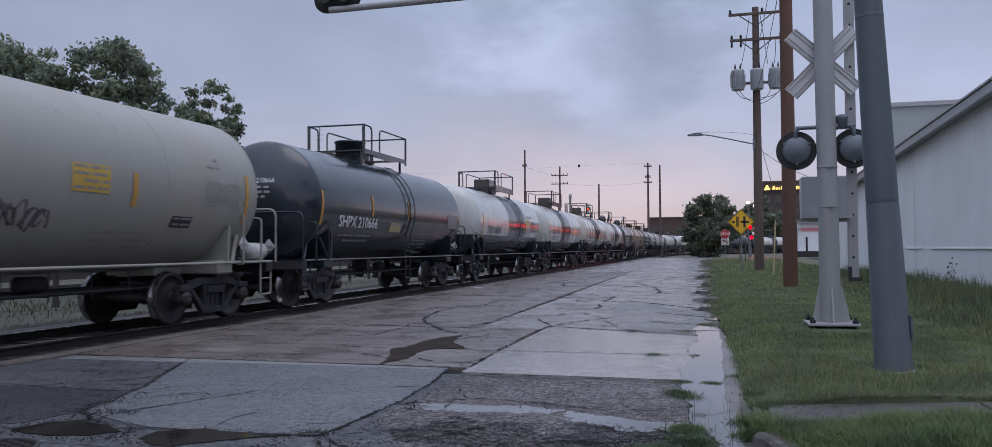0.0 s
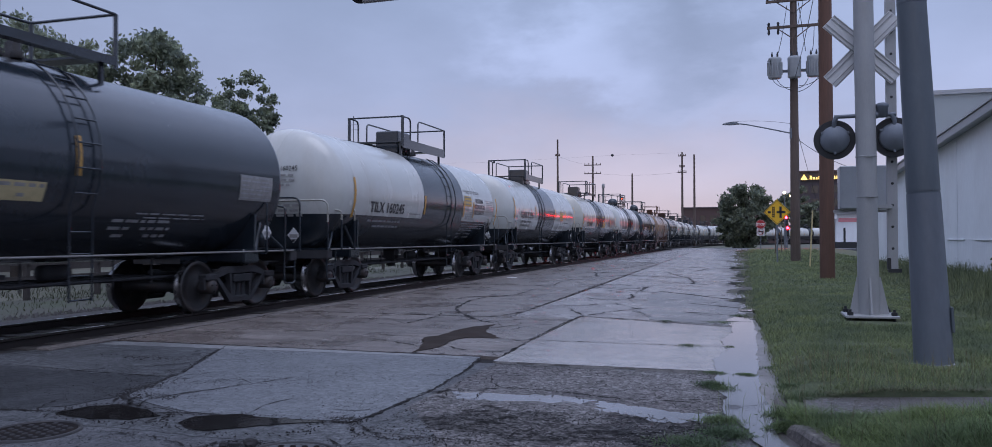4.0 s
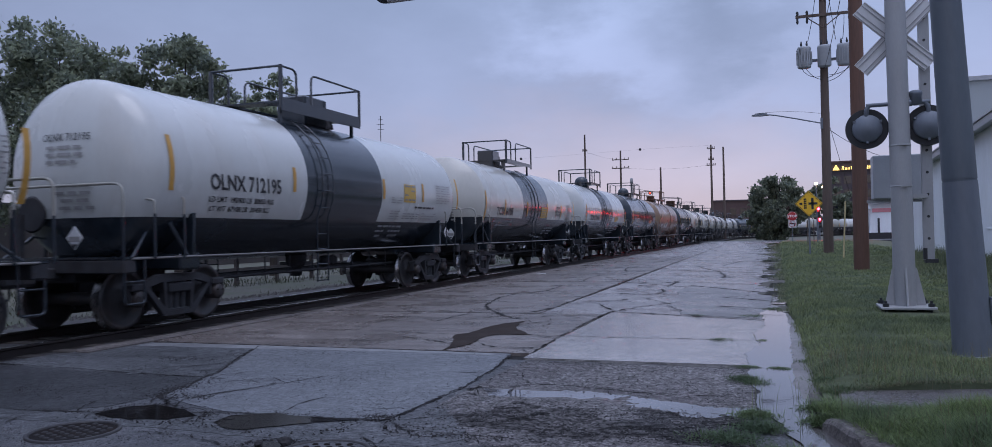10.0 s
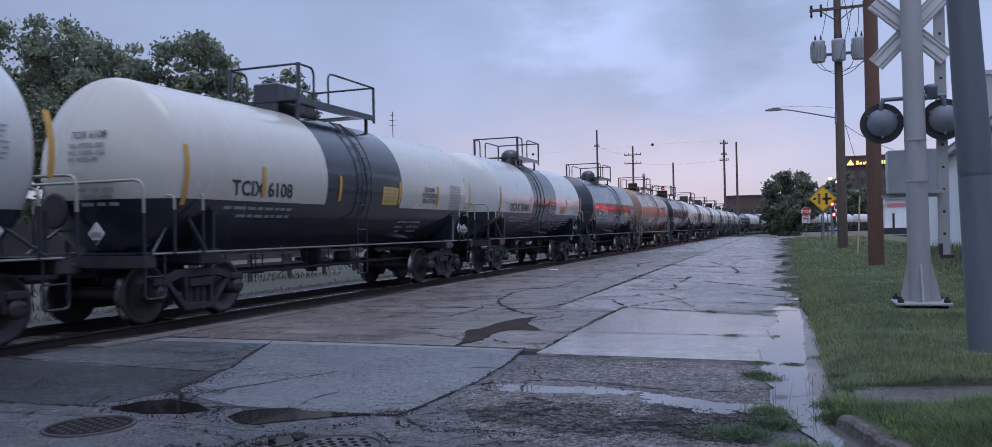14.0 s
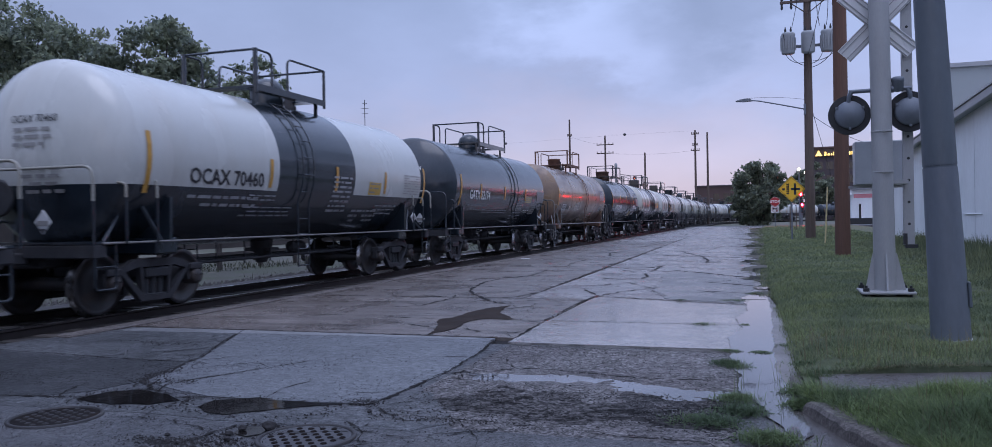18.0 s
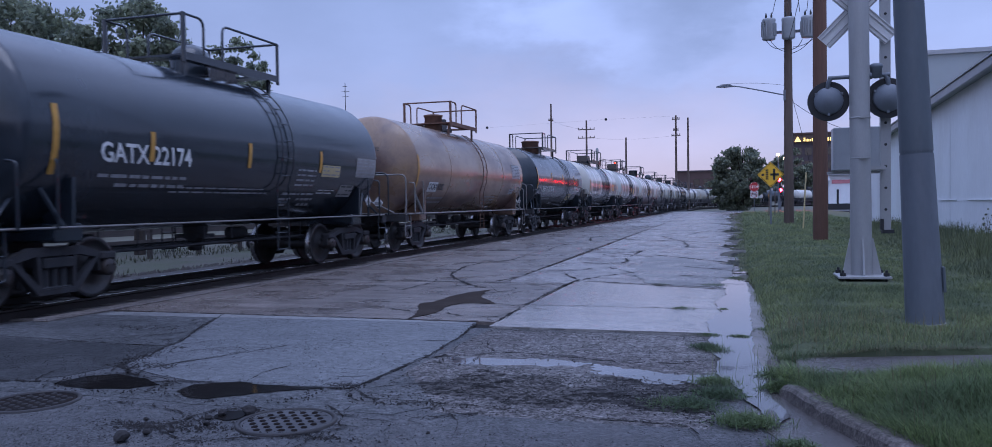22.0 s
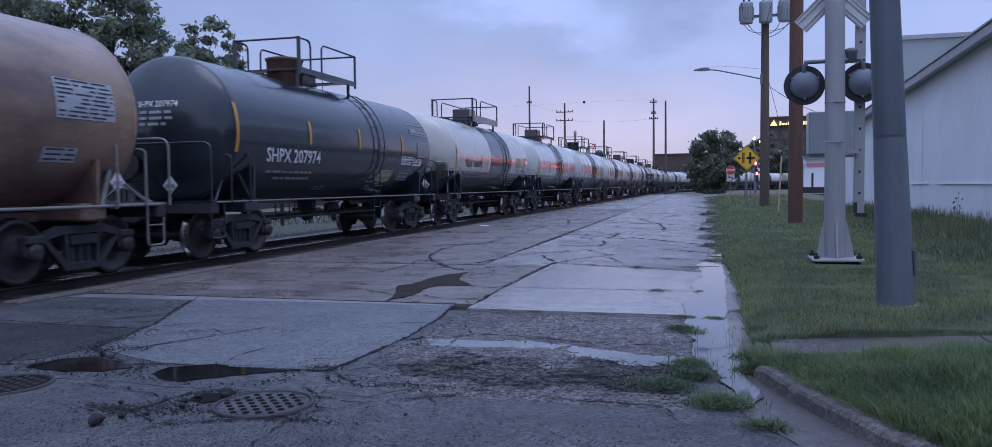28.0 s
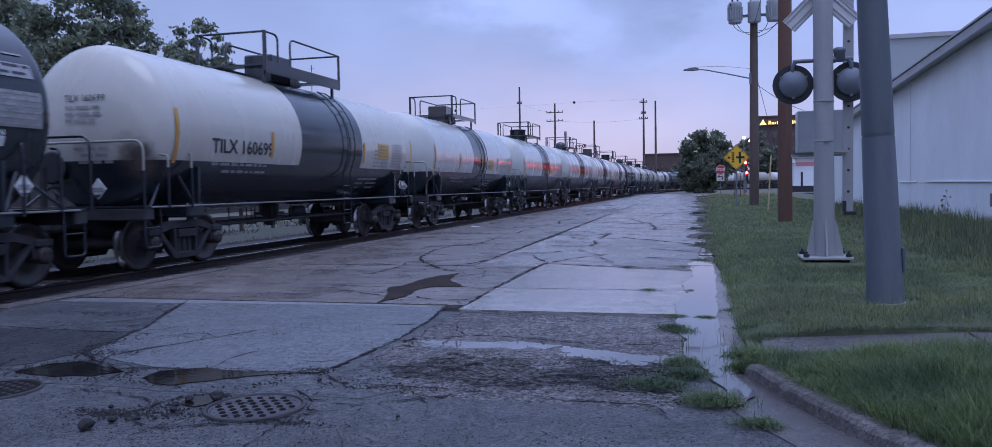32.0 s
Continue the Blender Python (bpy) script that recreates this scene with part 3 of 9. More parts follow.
def box(bm, x0, x1, y0, y1, z0, z1, mi=0, bevel=0.0):
    v = [bm.verts.new((x, y, z)) for z in (z0, z1) for y in (y0, y1) for x in (x0, x1)]
    fs = [bm.faces.new([v[i] for i in f]) for f in ((0, 2, 3, 1), (4, 5, 7, 6), (0, 1, 5, 4), (2, 6, 7, 3), (0, 4, 6, 2), (1, 3, 7, 5))]
    for f in fs:
        f.material_index = mi
    if bevel:
        es = list({e for f in fs for e in f.edges})
        bmesh.ops.bevel(bm, geom=es, offset=bevel, segments=1, affect="EDGES", profile=0.5)
    return fs


def tube(bm, pts, r, n=8, mi=0, r1=None, caps=True):
    """A round bar through the points."""
    pts = [Vector(p) for p in pts]
    r1 = r if r1 is None else r1
    rings, up = [], None
    for i, p in enumerate(pts):
        a = (pts[min(i + 1, len(pts) - 1)] - pts[max(i - 1, 0)]).normalized()
        if up is None:
            up = a.orthogonal().normalized()
        up = (up - a * up.dot(a)).normalized()
        w = a.cross(up)
        rr = r + (r1 - r) * i / max(1, len(pts) - 1)
        rings.append([bm.verts.new(p + (up * math.cos(k * math.tau / n) + w * math.sin(k * math.tau / n)) * rr) for k in range(n)])
    for a, b in zip(rings, rings[1:]):
        for k in range(n):
            f = bm.faces.new((a[k], a[(k + 1) % n], b[(k + 1) % n], b[k]))
            f.material_index, f.smooth = mi, True
    if caps:
        for ring in (rings[0][::-1], rings[-1]):
            bm.faces.new([bm.verts.new(v.co) for v in ring]).material_index = mi


def lathe(bm, prof, axis="x", n=24, mi=None, at=(0, 0, 0)):
    """Turn a profile of (along, radius) round an axis. mi: a material index for each band."""
    rings = []
    for a, r in prof:
        ring = []
        for k in range(n):
            c, s = math.cos(k * math.tau / n) * r, math.sin(k * math.tau / n) * r
            p = {"x": (a, c, s), "y": (c, a, s), "z": (c, s, a)}[axis]
            ring.append(bm.verts.new((p[0] + at[0], p[1] + at[1], p[2] + at[2])))
        rings.append(ring)
    for i, (a, b) in enumerate(zip(rings, rings[1:])):
        for k in range(n):
            f = bm.faces.new((a[k], a[(k + 1) % n], b[(k + 1) % n], b[k]))
            f.smooth = True
            if mi:
                f.material_index = mi[i]
    f0, f1 = (bm.faces.new([bm.verts.new(v.co) for v in ring]) for ring in (rings[0][::-1], rings[-1]))
    if mi:
        f0.material_index, f1.material_index = mi[0], mi[-1]


def prism(bm, pts, x0, x1, mi=0, axis="x"):
    """A flat outline of (a, b) pushed through from x0 to x1."""
    f = {"x": lambda a, b, x: (x, a, b), "y": lambda a, b, x: (a, x, b), "z": lambda a, b, x: (a, b, x)}[axis]
    lo, hi = [bm.verts.new(f(a, b, x0)) for a, b in pts], [bm.verts.new(f(a, b, x1)) for a, b in pts]
    bm.faces.new(lo[::-1]).material_index = mi
    bm.faces.new(hi).material_index = mi
    for i in range(len(pts)):
        j = (i + 1) % len(pts)
        bm.faces.new((lo[i], lo[j], hi[j], hi[i])).material_index = mi


def done(bm):
    bmesh.ops.recalc_face_normals(bm, faces=bm.faces)
    return bm


def text_mesh(words, size, weight=0.02):
    """Flat lettering as a mesh: x along the line, y up, centred."""
    c = bpy.data.curves.new("words", "FONT")
    c.body, c.size, c.align_x, c.align_y, c.resolution_u = words, size, "CENTER", "CENTER", 2
    c.offset = size * weight
    o = bpy.data.objects.new("words", c)
    scene.collection.objects.link(o)
    me = bpy.data.meshes.new_from_object(o.evaluated_get(bpy.context.evaluated_depsgraph_get()))
    bpy.data.objects.remove(o)
    bpy.data.curves.remove(c)
    return me


# ================= ground, road, track =================
TRACK_X = -10.03          # centre line of the track
CURVE_Y, CURVE_R = 152.0, 95.0
ROAD_L, ROAD_R = -7.75, 0.10
rng = np.random.default_rng(7)


def track_at(s):
    """Place and turn of the track, s metres along it from the camera's cross line."""
    if s <= CURVE_Y:
        return TRACK_X, s, 0.0
    a = (s - CURVE_Y) / CURVE_R
    if a > 1.15:
        e = (s - CURVE_Y) - 1.15 * CURVE_R
        a = 1.15
        return TRACK_X + CURVE_R * (1 - math.cos(a)) + e * math.sin(a), CURVE_Y + CURVE_R * math.sin(a) + e * math.cos(a), a
    return TRACK_X + CURVE_R * (1 - math.cos(a)), CURVE_Y + CURVE_R * math.sin(a), a


def sheet(name, xs, ys, height, material, label="", kind="structure"):
    """A ground sheet over the crossings of xs and ys."""
    V = [(x, y, height(x, y)) for y in ys for x in xs]
    n = len(xs)
    F = [(j * n + i, j * n + i + 1, (j + 1) * n + i + 1, (j + 1) * n + i) for j in range(len(ys) - 1) for i in range(n - 1)]
    me = bpy.data.meshes.new(name)
    me.from_pydata(V, [], F)
    me.materials.append(material)
    for p in me.polygons:
        p.use_smooth = True
    return tagged(new(name, me), label, "", "", kind)


def ground_height(x, y):
    z = -0.30
    if x < -40 or x > 60 or y > 320 or y < -60:
        z -= 0.2
    return z


sheet("ground", [-1500, -600, -200, -60, -30, -20, -14, 0, 6, 20, 60, 200, 600, 1500], [-1200, -400, -100, -30, 0, 30, 60, 100, 150, 220, 320, 600, 1500, 3500],
      ground_height, GROUND_M, "rough earth and grass reaching the horizon")


def lawn_height(x, y):
    z = 0.13 + 0.05 * min(1, max(0, (x - 0.1) / 1.5)) + 0.012 * noise.noise((x * 1.7, y * 1.3, 0)) + 0.03 * noise.noise((x * 0.4, y * 0.3, 4))
    if y > 7.0:
        e = min(1.0, max(0.0, (x - curb_edge(y)) / 0.32))
        return 0.012 + (z - 0.012) * e ** 0.7
    e = min(1.0, max(0.0, (x - curb_edge(y) - 0.12) / 0.6))
    z = CURB_TOP - 0.015 + (z - CURB_TOP + 0.015) * e
    near, far = walk_edges(x)
    if near < y < far and x > 0.36:
        z = min(z - 0.05, 0.06)
    return z


CURB_TOP = 0.09


def walk_edges(x):
    """Near and far edge of the footpath across the verge."""
    return 5.80 + 0.02 * x, 6.58 + 0.05 * x


def curb_edge(y):
    """The outer edge of the lawn towards the road, with the rounded corner at the side street."""
    if y >= 8.5:
        return 0.24 - 0.10 * min(1.0, max(0.0, (y - 10.0) / 4.0)) + 0.03 * noise.noise((0, y * 1.1, 6))
    if y >= 5.65:
        return 0.27 - 0.03 * min(1.0, max(0.0, (y - 6.0) / 2.0))
    d = 5.65 - y
    return 0.27 + 0.27 * d + 0.075 * d * d + 3.0 * max(0.0, 3.95 - y) ** 2


def lawn():
    """The lawn between road and building, cut back along the rounded corner."""
    V, F = [], []
    ys = list(np.arange(3.45, 12, 0.15)) + list(np.arange(12, 60, 0.6)) + list(np.arange(60, 97, 3))
    cols = [0, 0.03, 0.08, 0.16, 0.26, 0.4, 0.6, 0.8, 1.0]
    for y in ys:
        x0 = curb_edge(y) + (0.10 if y < 5.9 else 0.02)
        x1 = max(x0 + 0.5, 9.0)
        for c in cols:
            x = x0 + (x1 - x0) * c
            V.append((x, y, lawn_height(x, y)))
    n = len(cols)
    for j in range(len(ys) - 1):
        for i in range(n - 1):
            F.append((j * n + i, j * n + i + 1, (j + 1) * n + i + 1, (j + 1) * n + i))
    me = bpy.data.meshes.new("lawn")
    me.from_pydata(V, [], F)
    me.materials.append(LAWN_M)
    return tagged(new("lawn", me), "uneven grassy verge between the road and the white building", "", "", "structure")


lawn()


def middle_joint(y):
    return -3.77 - 0.0173 * (y - 14)


SKEW_JOINTS = [(12.2, -0.41), (13.96, -0.46), (15.44, -0.80), (17.44, -1.0), (19.9, -0.9)] + [(22.5 + k * 3.1, -0.7) for k in range(26)]


def road():
    base = empty("road")
    tagged(base, "wet cracked concrete street with asphalt apron", "", "", "structure")
    bm = bmesh.new()
    box(bm, ROAD_L - 0.02, ROAD_R + 0.6, 3.2, 104, -0.30, -0.035)
    part("road_bed", done(bm), TAR, base)
    # concrete slabs: square ones towards the track, skewed ones towards the verge
    rnd = random.Random(5)
    def slab(pts, material, label=""):
        bm = bmesh.new()
        prism(bm, pts, -0.06, rnd.uniform(-0.004, 0.004), axis="z")
        part("slab", done(bm), material, base, label)
    slab([(ROAD_L, 8.44), (-2.60, 8.44), (-2.66, 12.70), (ROAD_L, 12.70)], SLAB_MUD)
    for y in np.arange(12.72, 103, 4.35):
        a, b = y + 0.015, y + 4.335
        slab([(ROAD_L, a), (middle_joint(a) - 0.012, a), (middle_joint(b) - 0.012, b), (ROAD_L, b)], SLAB_MUD if y < 40 else SLAB_M)
    slab([(-2.57, 8.12), (ROAD_R, 8.12), (ROAD_R, 9.93), (-2.62, 9.93)], SLAB_WET, "smooth wet pale concrete slab")
    slab([(-2.62, 9.95), (ROAD_R, 9.95), (ROAD_R, 12.15), (-2.63, 13.22)], SLAB_WET, "smooth wet pale concrete slab")
    for k, ((ya, sa), (yb, sb)) in enumerate(zip(SKEW_JOINTS, SKEW_JOINTS[1:])):
        near = [(-3.74, 12.74), (-2.66, 12.74), (-2.65, 13.25)] if k == 0 else [(middle_joint(ya), ya + sa * (middle_joint(ya) + 0.1) + 0.012)]
        slab(near + [(ROAD_R, ya + sa * (ROAD_R + 0.1) + 0.012), (ROAD_R, yb + sb * (ROAD_R + 0.1) - 0.012), (middle_joint(yb), yb + sb * (middle_joint(yb) + 0.1) - 0.012)], SLAB_M)
    # asphalt in the foreground
    xs, ys = [-45.0, -30.0] + list(np.arange(-16, 3.4, 0.22)) + [6.0, 12.0, 22.0], [-30.0, -14.0, -6.0] + list(np.arange(-3.0, 8.41, 0.19))
    V = [(x, y, 0.0012 * noise.noise((x * 0.9, y * 0.9, 1)) - 0.006) for y in ys for x in xs]
    n = len(xs)
    F = []
    for j in range(len(ys) - 1):
        for i in range(n - 1):
            cx, cy = (xs[i] + xs[i + 1]) / 2, (ys[j] + ys[j + 1]) / 2
            if cx < ROAD_L - 0.2 and cy > 6.4 - (cx + 8) * 0.1:
                continue
            if (cx > 3.3 and cy > 3.4) or (cx < -16 and cy > 4.6):
                continue
            if cx > -2.8 and cy > 8.1:
                continue
            F.append((j * n + i, j * n + i + 1, (j + 1) * n + i + 1, (j + 1) * n + i))
    me = bpy.data.meshes.new("asphalt_apron")
    me.from_pydata(V, [], F)
    me.materials.append(ASPH_M)
    a = new("asphalt_apron", me)
    a.parent = base
    return base


ROAD = road()


def blob_outline(cx, cy, rx, ry, n=26, rough=0.28, turn=0.0, seed=0):
    out = []
    for k in range(n):
        a = k * math.tau / n
        r = 1 + rough * noise.noise((math.cos(a) * 1.7 + seed * 3.1, math.sin(a) * 1.7, seed * 1.7)) * 1.6
        x, y = math.cos(a) * rx * r, math.sin(a) * ry * r
        out.append((cx + x * math.cos(turn) - y * math.sin(turn), cy + x * math.sin(turn) + y * math.cos(turn)))
    return out


def flat_patch(name, pts, z, material, parent=None, label="", thick=0.02):
    bm = bmesh.new()
    prism(bm, pts, z - thick, z, axis="z")
    ob = link_mesh(name, done(bm), material, parent)
    if label:
        ob["label"] = label
    return ob


def ragged(pts, amp, seed=0, step=0.09):
    """An outline with its straight sides broken up."""
    out = []
    for k, (ax, ay) in enumerate(pts):
        bx, by = pts[(k + 1) % len(pts)]
        n = max(1, int(math.hypot(bx - ax, by - ay) / step))
        for i in range(n):
            x, y = ax + (bx - ax) * i / n, ay + (by - ay) * i / n
            q = Vector((x * 2.3, y * 2.3, seed))
            out.append((x + amp * (noise.noise(q) + 0.7 * noise.noise(q * 3.7)), y + amp * (noise.noise(q + Vector((9, 4, 1))) + 0.7 * noise.noise(q * 3.7 + Vector((3, 8, 2))))))
    return out


# repairs and broken surface of the asphalt apron
flat_patch("worn_patch", ragged([(-1.92, 14.4), (-1.6, 13.5), (-1.45, 12.95), (-0.15, 12.35), (-0.12, 17.3), (-2.0, 19.7), (-2.1, 18.0), (-1.9, 16.2)], 0.05, 6), 0.0058, SLAB_DULL, ROAD, "smooth duller grey concrete overlay")
flat_patch("asphalt_patch", ragged([(-6.06, 8.40), (-4.46, 8.41), (-2.80, 8.38), (-2.66, 7.5), (-2.59, 6.48), (-2.61, 5.97), (-2.63, 5.55), (-2.69, 5.15), (-3.22, 5.1), (-4.02, 5.09), (-4.51, 5.27), (-4.93, 5.48), (-5.09, 5.96), (-5.21, 6.53)], 0.025, 1), 0.0, ASPH_PATCH, ROAD, "smooth grey asphalt repair")
flat_patch("asphalt_patch", ragged([(-8.1, 7.2), (-7.61, 8.35), (-7.21, 8.39), (-6.1, 8.40), (-5.3, 6.59), (-5.28, 6.36), (-6.08, 6.37), (-6.94, 6.46), (-8.2, 6.55)], 0.03, 2), -0.0015, ASPH_PALE, ROAD, "pale worn asphalt repair")
flat_patch("asphalt_patch", ragged([(-9.6, 6.5), (-8.2, 6.5), (-6.87, 6.38), (-6.05, 6.32), (-5.24, 6.29), (-5.06, 5.88), (-5.0, 5.42), (-5.09, 5.01), (-5.4, 4.74), (-8.6, 4.8)], 0.03, 3), -0.002, ASPH_SMOOTH, ROAD, "dark smooth worn asphalt")
flat_patch("asphalt_patch", ragged([(-2.62, 5.15), (-2.40, 5.7), (-2.16, 5.4), (-1.97, 4.93), (-2.45, 4.93)], 0.02, 4), -0.002, ASPH_PALE, ROAD, "pale worn asphalt repair")
flat_patch("asphalt_patch", ragged([(-6.2, 4.72), (-5.0, 4.98), (-4.2, 5.02), (-2.7, 5.08), (-2.5, 4.88), (-1.9, 4.86), (-2.1, 4.55), (-3.3, 4.5), (-4.6, 4.55), (-6.0, 4.4)], 0.03, 8), -0.0035, ASPH_PALE, ROAD, "smooth worn asphalt between the puddles")
flat_patch("asphalt_patch", ragged([(-7.7, 8.05), (-7.55, 8.36), (-6.15, 8.385), (-4.5, 8.385), (-3.0, 8.35), (-2.95, 8.24), (-4.4, 8.22), (-5.95, 8.13)], 0.02, 9), 0.0016, ASPH_EDGE, ROAD, "pale smooth strip along the slab")


def broken_asphalt():
    """Crumbled stretch of the apron: an uneven sheet that sinks to a shallow basin, worn to darker stone where it has broken up."""
    st = 0.028
    xs, ys = np.arange(-2.60, -0.10, st), np.arange(4.62, 8.02, st)
    way = [(-2.2, 6.33), (-1.8, 6.33), (-1.45, 6.43), (-1.2, 6.30), (-0.9, 6.12), (-0.6, 6.02), (-0.25, 6.02)]
    def off_way(x, y):
        best = 9.0
        for (ax, ay), (bx, by) in zip(way, way[1:]):
            t = max(0.0, min(1.0, ((x - ax) * (bx - ax) + (y - ay) * (by - ay)) / ((bx - ax) ** 2 + (by - ay) ** 2)))
            best = min(best, math.hypot(x - ax - t * (bx - ax), (y - ay - t * (by - ay)) * 1.0))
        return best
    V, wear = [], []
    for y in ys:
        left = -2.56 if y > 5.75 else -2.56 + (5.75 - y) * 0.62
        for x in xs:
            q = Vector((x, y, 0))
            n1, n2, n3 = noise.noise(q * 3.1), noise.noise(q * 9.0), noise.noise(q * 24.0)
            edge = min(1.0, max(0.0, (x - left) / 0.12), max(0.0, (-0.14 - x) / 0.08), max(0.0, (y - 4.66) / 0.1), max(0.0, (7.99 - y) / 0.08))
            broken = max(0.0, 1 - ((y - 5.42) / 0.62) ** 2) * (1.0 if x > -2.0 else max(0.0, 1 + (x + 2.0) * 2.5))
            w = broken * 0.75 + 0.45 * n1 + 0.22 * n2 + 0.25 * math.exp(-((off_way(x, y) - 0.2) / 0.1) ** 2)
            basin = math.exp(-(off_way(x, y) / 0.19) ** 2) * (0.85 + 0.5 * noise.noise((x * 2.6, y * 1.2, 4)))
            z = 0.001 + 0.003 * n1 + (0.0026 + 0.004 * broken) * n2 + (0.0022 + 0.003 * broken) * n3 - 0.006 * broken * max(0.0, w - 0.5) - 0.0085 * basin
            z = -0.009 + (z + 0.009) * edge
            V.append((float(x), float(y), z))
            wear.append(w)
    n = len(xs)
    F, M = [], []
    for j in range(len(ys) - 1):
        for i in range(n - 1):
            F.append((j * n + i, j * n + i + 1, (j + 1) * n + i + 1, (j + 1) * n + i))
            w = wear[j * n + i]
            M.append(2 if w > 0.86 else 1 if w > 0.42 else 0)
    me = bpy.data.meshes.new("broken_asphalt")
    me.from_pydata(V, [], F)
    for m in (ASPH_BROWN, ASPH_DARK, ASPH_BLACK):
        me.materials.append(m)
    for p, k in zip(me.polygons, M):
        p.material_index, p.use_smooth = k, True
    o = new("broken_asphalt", me)
    o.parent = ROAD
    o["label"] = "crumbled dark asphalt"


broken_asphalt()
# concrete pan of the gutter
PAN_IN = [(curb_edge(y) + 0.01, y) for y in np.arange(3.3, 5.75, 0.2)]
flat_patch("gutter_pan", PAN_IN + [(0.05, 5.7), (0.06, 5.2), (0.14, 4.72), (0.24, 4.47), (0.37, 4.25), (0.46, 4.05), (0.78, 3.55), (1.4, 3.2)], -0.001, PAN_WET, ROAD, "wet stained concrete gutter pan")
flat_patch("gutter_pan", [(-0.05, 13.4), (0.12, 13.4), (0.24, 11.3), (0.30, 9.2), (0.30, 7.8), (0.34, 7.0), (0.30, 6.4), (-0.05, 6.4)], 0.003, GUTTER_M, ROAD, "pale smooth concrete gutter apron")


def water_thing(name, pts, z, label, material=None):
    return tagged(flat_patch(name, pts, z, material or WATER, thick=0.002), label, "puddle", "puddles on the road", "")


water_thing("puddle", ragged([(-4.95, 4.77), (-4.90, 5.02), (-4.72, 5.16), (-4.31, 5.05), (-4.12, 4.93), (-4.24, 4.75), (-4.57, 4.68)], 0.038, 11, 0.045), 0.003, "shallow dark rain puddle on asphalt", WATER_DARK)
water_thing("puddle", ragged([(-3.85, 4.77), (-3.89, 4.97), (-3.57, 5.13), (-3.38, 5.10), (-2.87, 5.09), (-3.13, 4.96), (-3.31, 4.79), (-3.51, 4.65), (-3.70, 4.66)], 0.038, 12, 0.045), 0.003, "shallow dark rain puddle on asphalt", WATER_DARK)
water_thing("puddle", ragged([(-3.16, 4.23), (-3.18, 4.38), (-2.98, 4.42), (-2.95, 4.24), (-3.02, 4.16)], 0.038, 13, 0.045), 0.003, "shallow dark rain puddle by the manhole", WATER_DARK)
water_thing("puddle", [(-2.5, 6.25), (-2.3, 6.7), (-1.2, 6.85), (-0.6, 6.5), (-0.16, 6.3), (-0.16, 5.75), (-0.7, 5.7), (-1.3, 5.95), (-2.0, 6.0)], -0.0035, "long rain puddle reflecting the sky")
water_thing("puddle", ragged([(-3.65, 8.45), (-3.66, 8.60), (-3.75, 8.99), (-4.01, 9.68), (-4.04, 9.88), (-3.95, 9.97), (-3.93, 10.33), (-3.91, 10.8), (-3.84, 11.15), (-3.71, 11.34), (-3.64, 11.62), (-3.58, 11.19), (-3.53, 10.87), (-3.4, 10.51), (-3.26, 10.32), (-3.1, 10.0), (-3.17, 9.92), (-3.34, 9.95), (-3.5, 9.92), (-3.56, 9.71), (-3.59, 9.44), (-3.52, 9.15), (-3.52, 8.98), (-3.53, 8.86), (-3.58, 8.72), (-3.61, 8.50)], 0.036, 15, 0.025), 0.009, "dark wet mud lying on the slab", MUDWATER)
water_thing("puddle", ragged([(-0.32, 12.95), (0.05, 12.95), (0.10, 13.6), (-0.22, 13.7)], 0.05, 16), 0.012, "rain puddle at the road's edge")
water_thing("gutter_water", ragged([(0.10, 13.4), (0.12, 11.26), (0.10, 8.45), (0.12, 7.05), (0.16, 6.52), (0.18, 5.70), (0.25, 5.30), (0.29, 5.05), (0.20, 4.82), (0.12, 5.1), (0.04, 5.44), (-0.03, 5.81), (-0.18, 6.2), (-0.15, 6.72), (-0.24, 7.2), (-0.30, 7.6), (-0.30, 8.1), (-0.34, 8.8), (-0.24, 9.6), (-0.30, 10.6), (-0.2, 11.4), (-0.24, 12.9), (-0.05, 13.4)], 0.045, 17, 0.06), 0.0085, "rain water standing along the gutter")


for k, (x, y, rx, ry) in enumerate(((0.02, 15.2, 0.14, 0.45), (-0.10, 17.4, 0.2, 0.5), (0.0, 20.2, 0.22, 0.8), (-0.25, 24.0, 0.3, 0.7), (-0.1, 29.0, 0.3, 1.2), (-0.3, 36.0, 0.4, 1.4))):
    water_thing("puddle", ragged(blob_outline(x, y, rx, ry, seed=k + 120, rough=0.5), 0.09, k + 30, 0.08), 0.014, "rain puddle at the road's edge")


def ribbon(name, pts, width, z, parent, seed=0, material=None):
    """A crack: a narrow ragged strip along points."""
    rnd = random.Random(seed)
    fine = []
    for (ax, ay), (bx, by) in zip(pts, pts[1:]):
        n = max(2, int(math.hypot(bx - ax, by - ay) / (0.055 if ay < 12 else 0.10)))
        j = 0.018 if ay < 12 else 0.025
        for k in range(n):
            t = k / n
            fine.append((ax + (bx - ax) * t + rnd.uniform(-j, j), ay + (by - ay) * t + rnd.uniform(-j, j)))
    fine.append(pts[-1])
    bm = bmesh.new()
    prev = None
    for i, (x, y) in enumerate(fine):
        a, b = fine[max(0, i - 1)], fine[min(len(fine) - 1, i + 1)]
        d = Vector((b[0] - a[0], b[1] - a[1])).normalized()
        w = width * (0.10 + 0.90 * rnd.random() ** 2.0) * min(1, 0.3 + i * 0.4, 0.3 + (len(fine) - 1 - i) * 0.4)
        p, q = bm.verts.new((x - d.y * w, y + d.x * w, z)), bm.verts.new((x + d.y * w, y - d.x * w, z))
        if prev:
            bm.faces.new((prev[0], prev[1], q, p))
        prev = (p, q)
    return link_mesh(name, bm, material or TAR, parent)


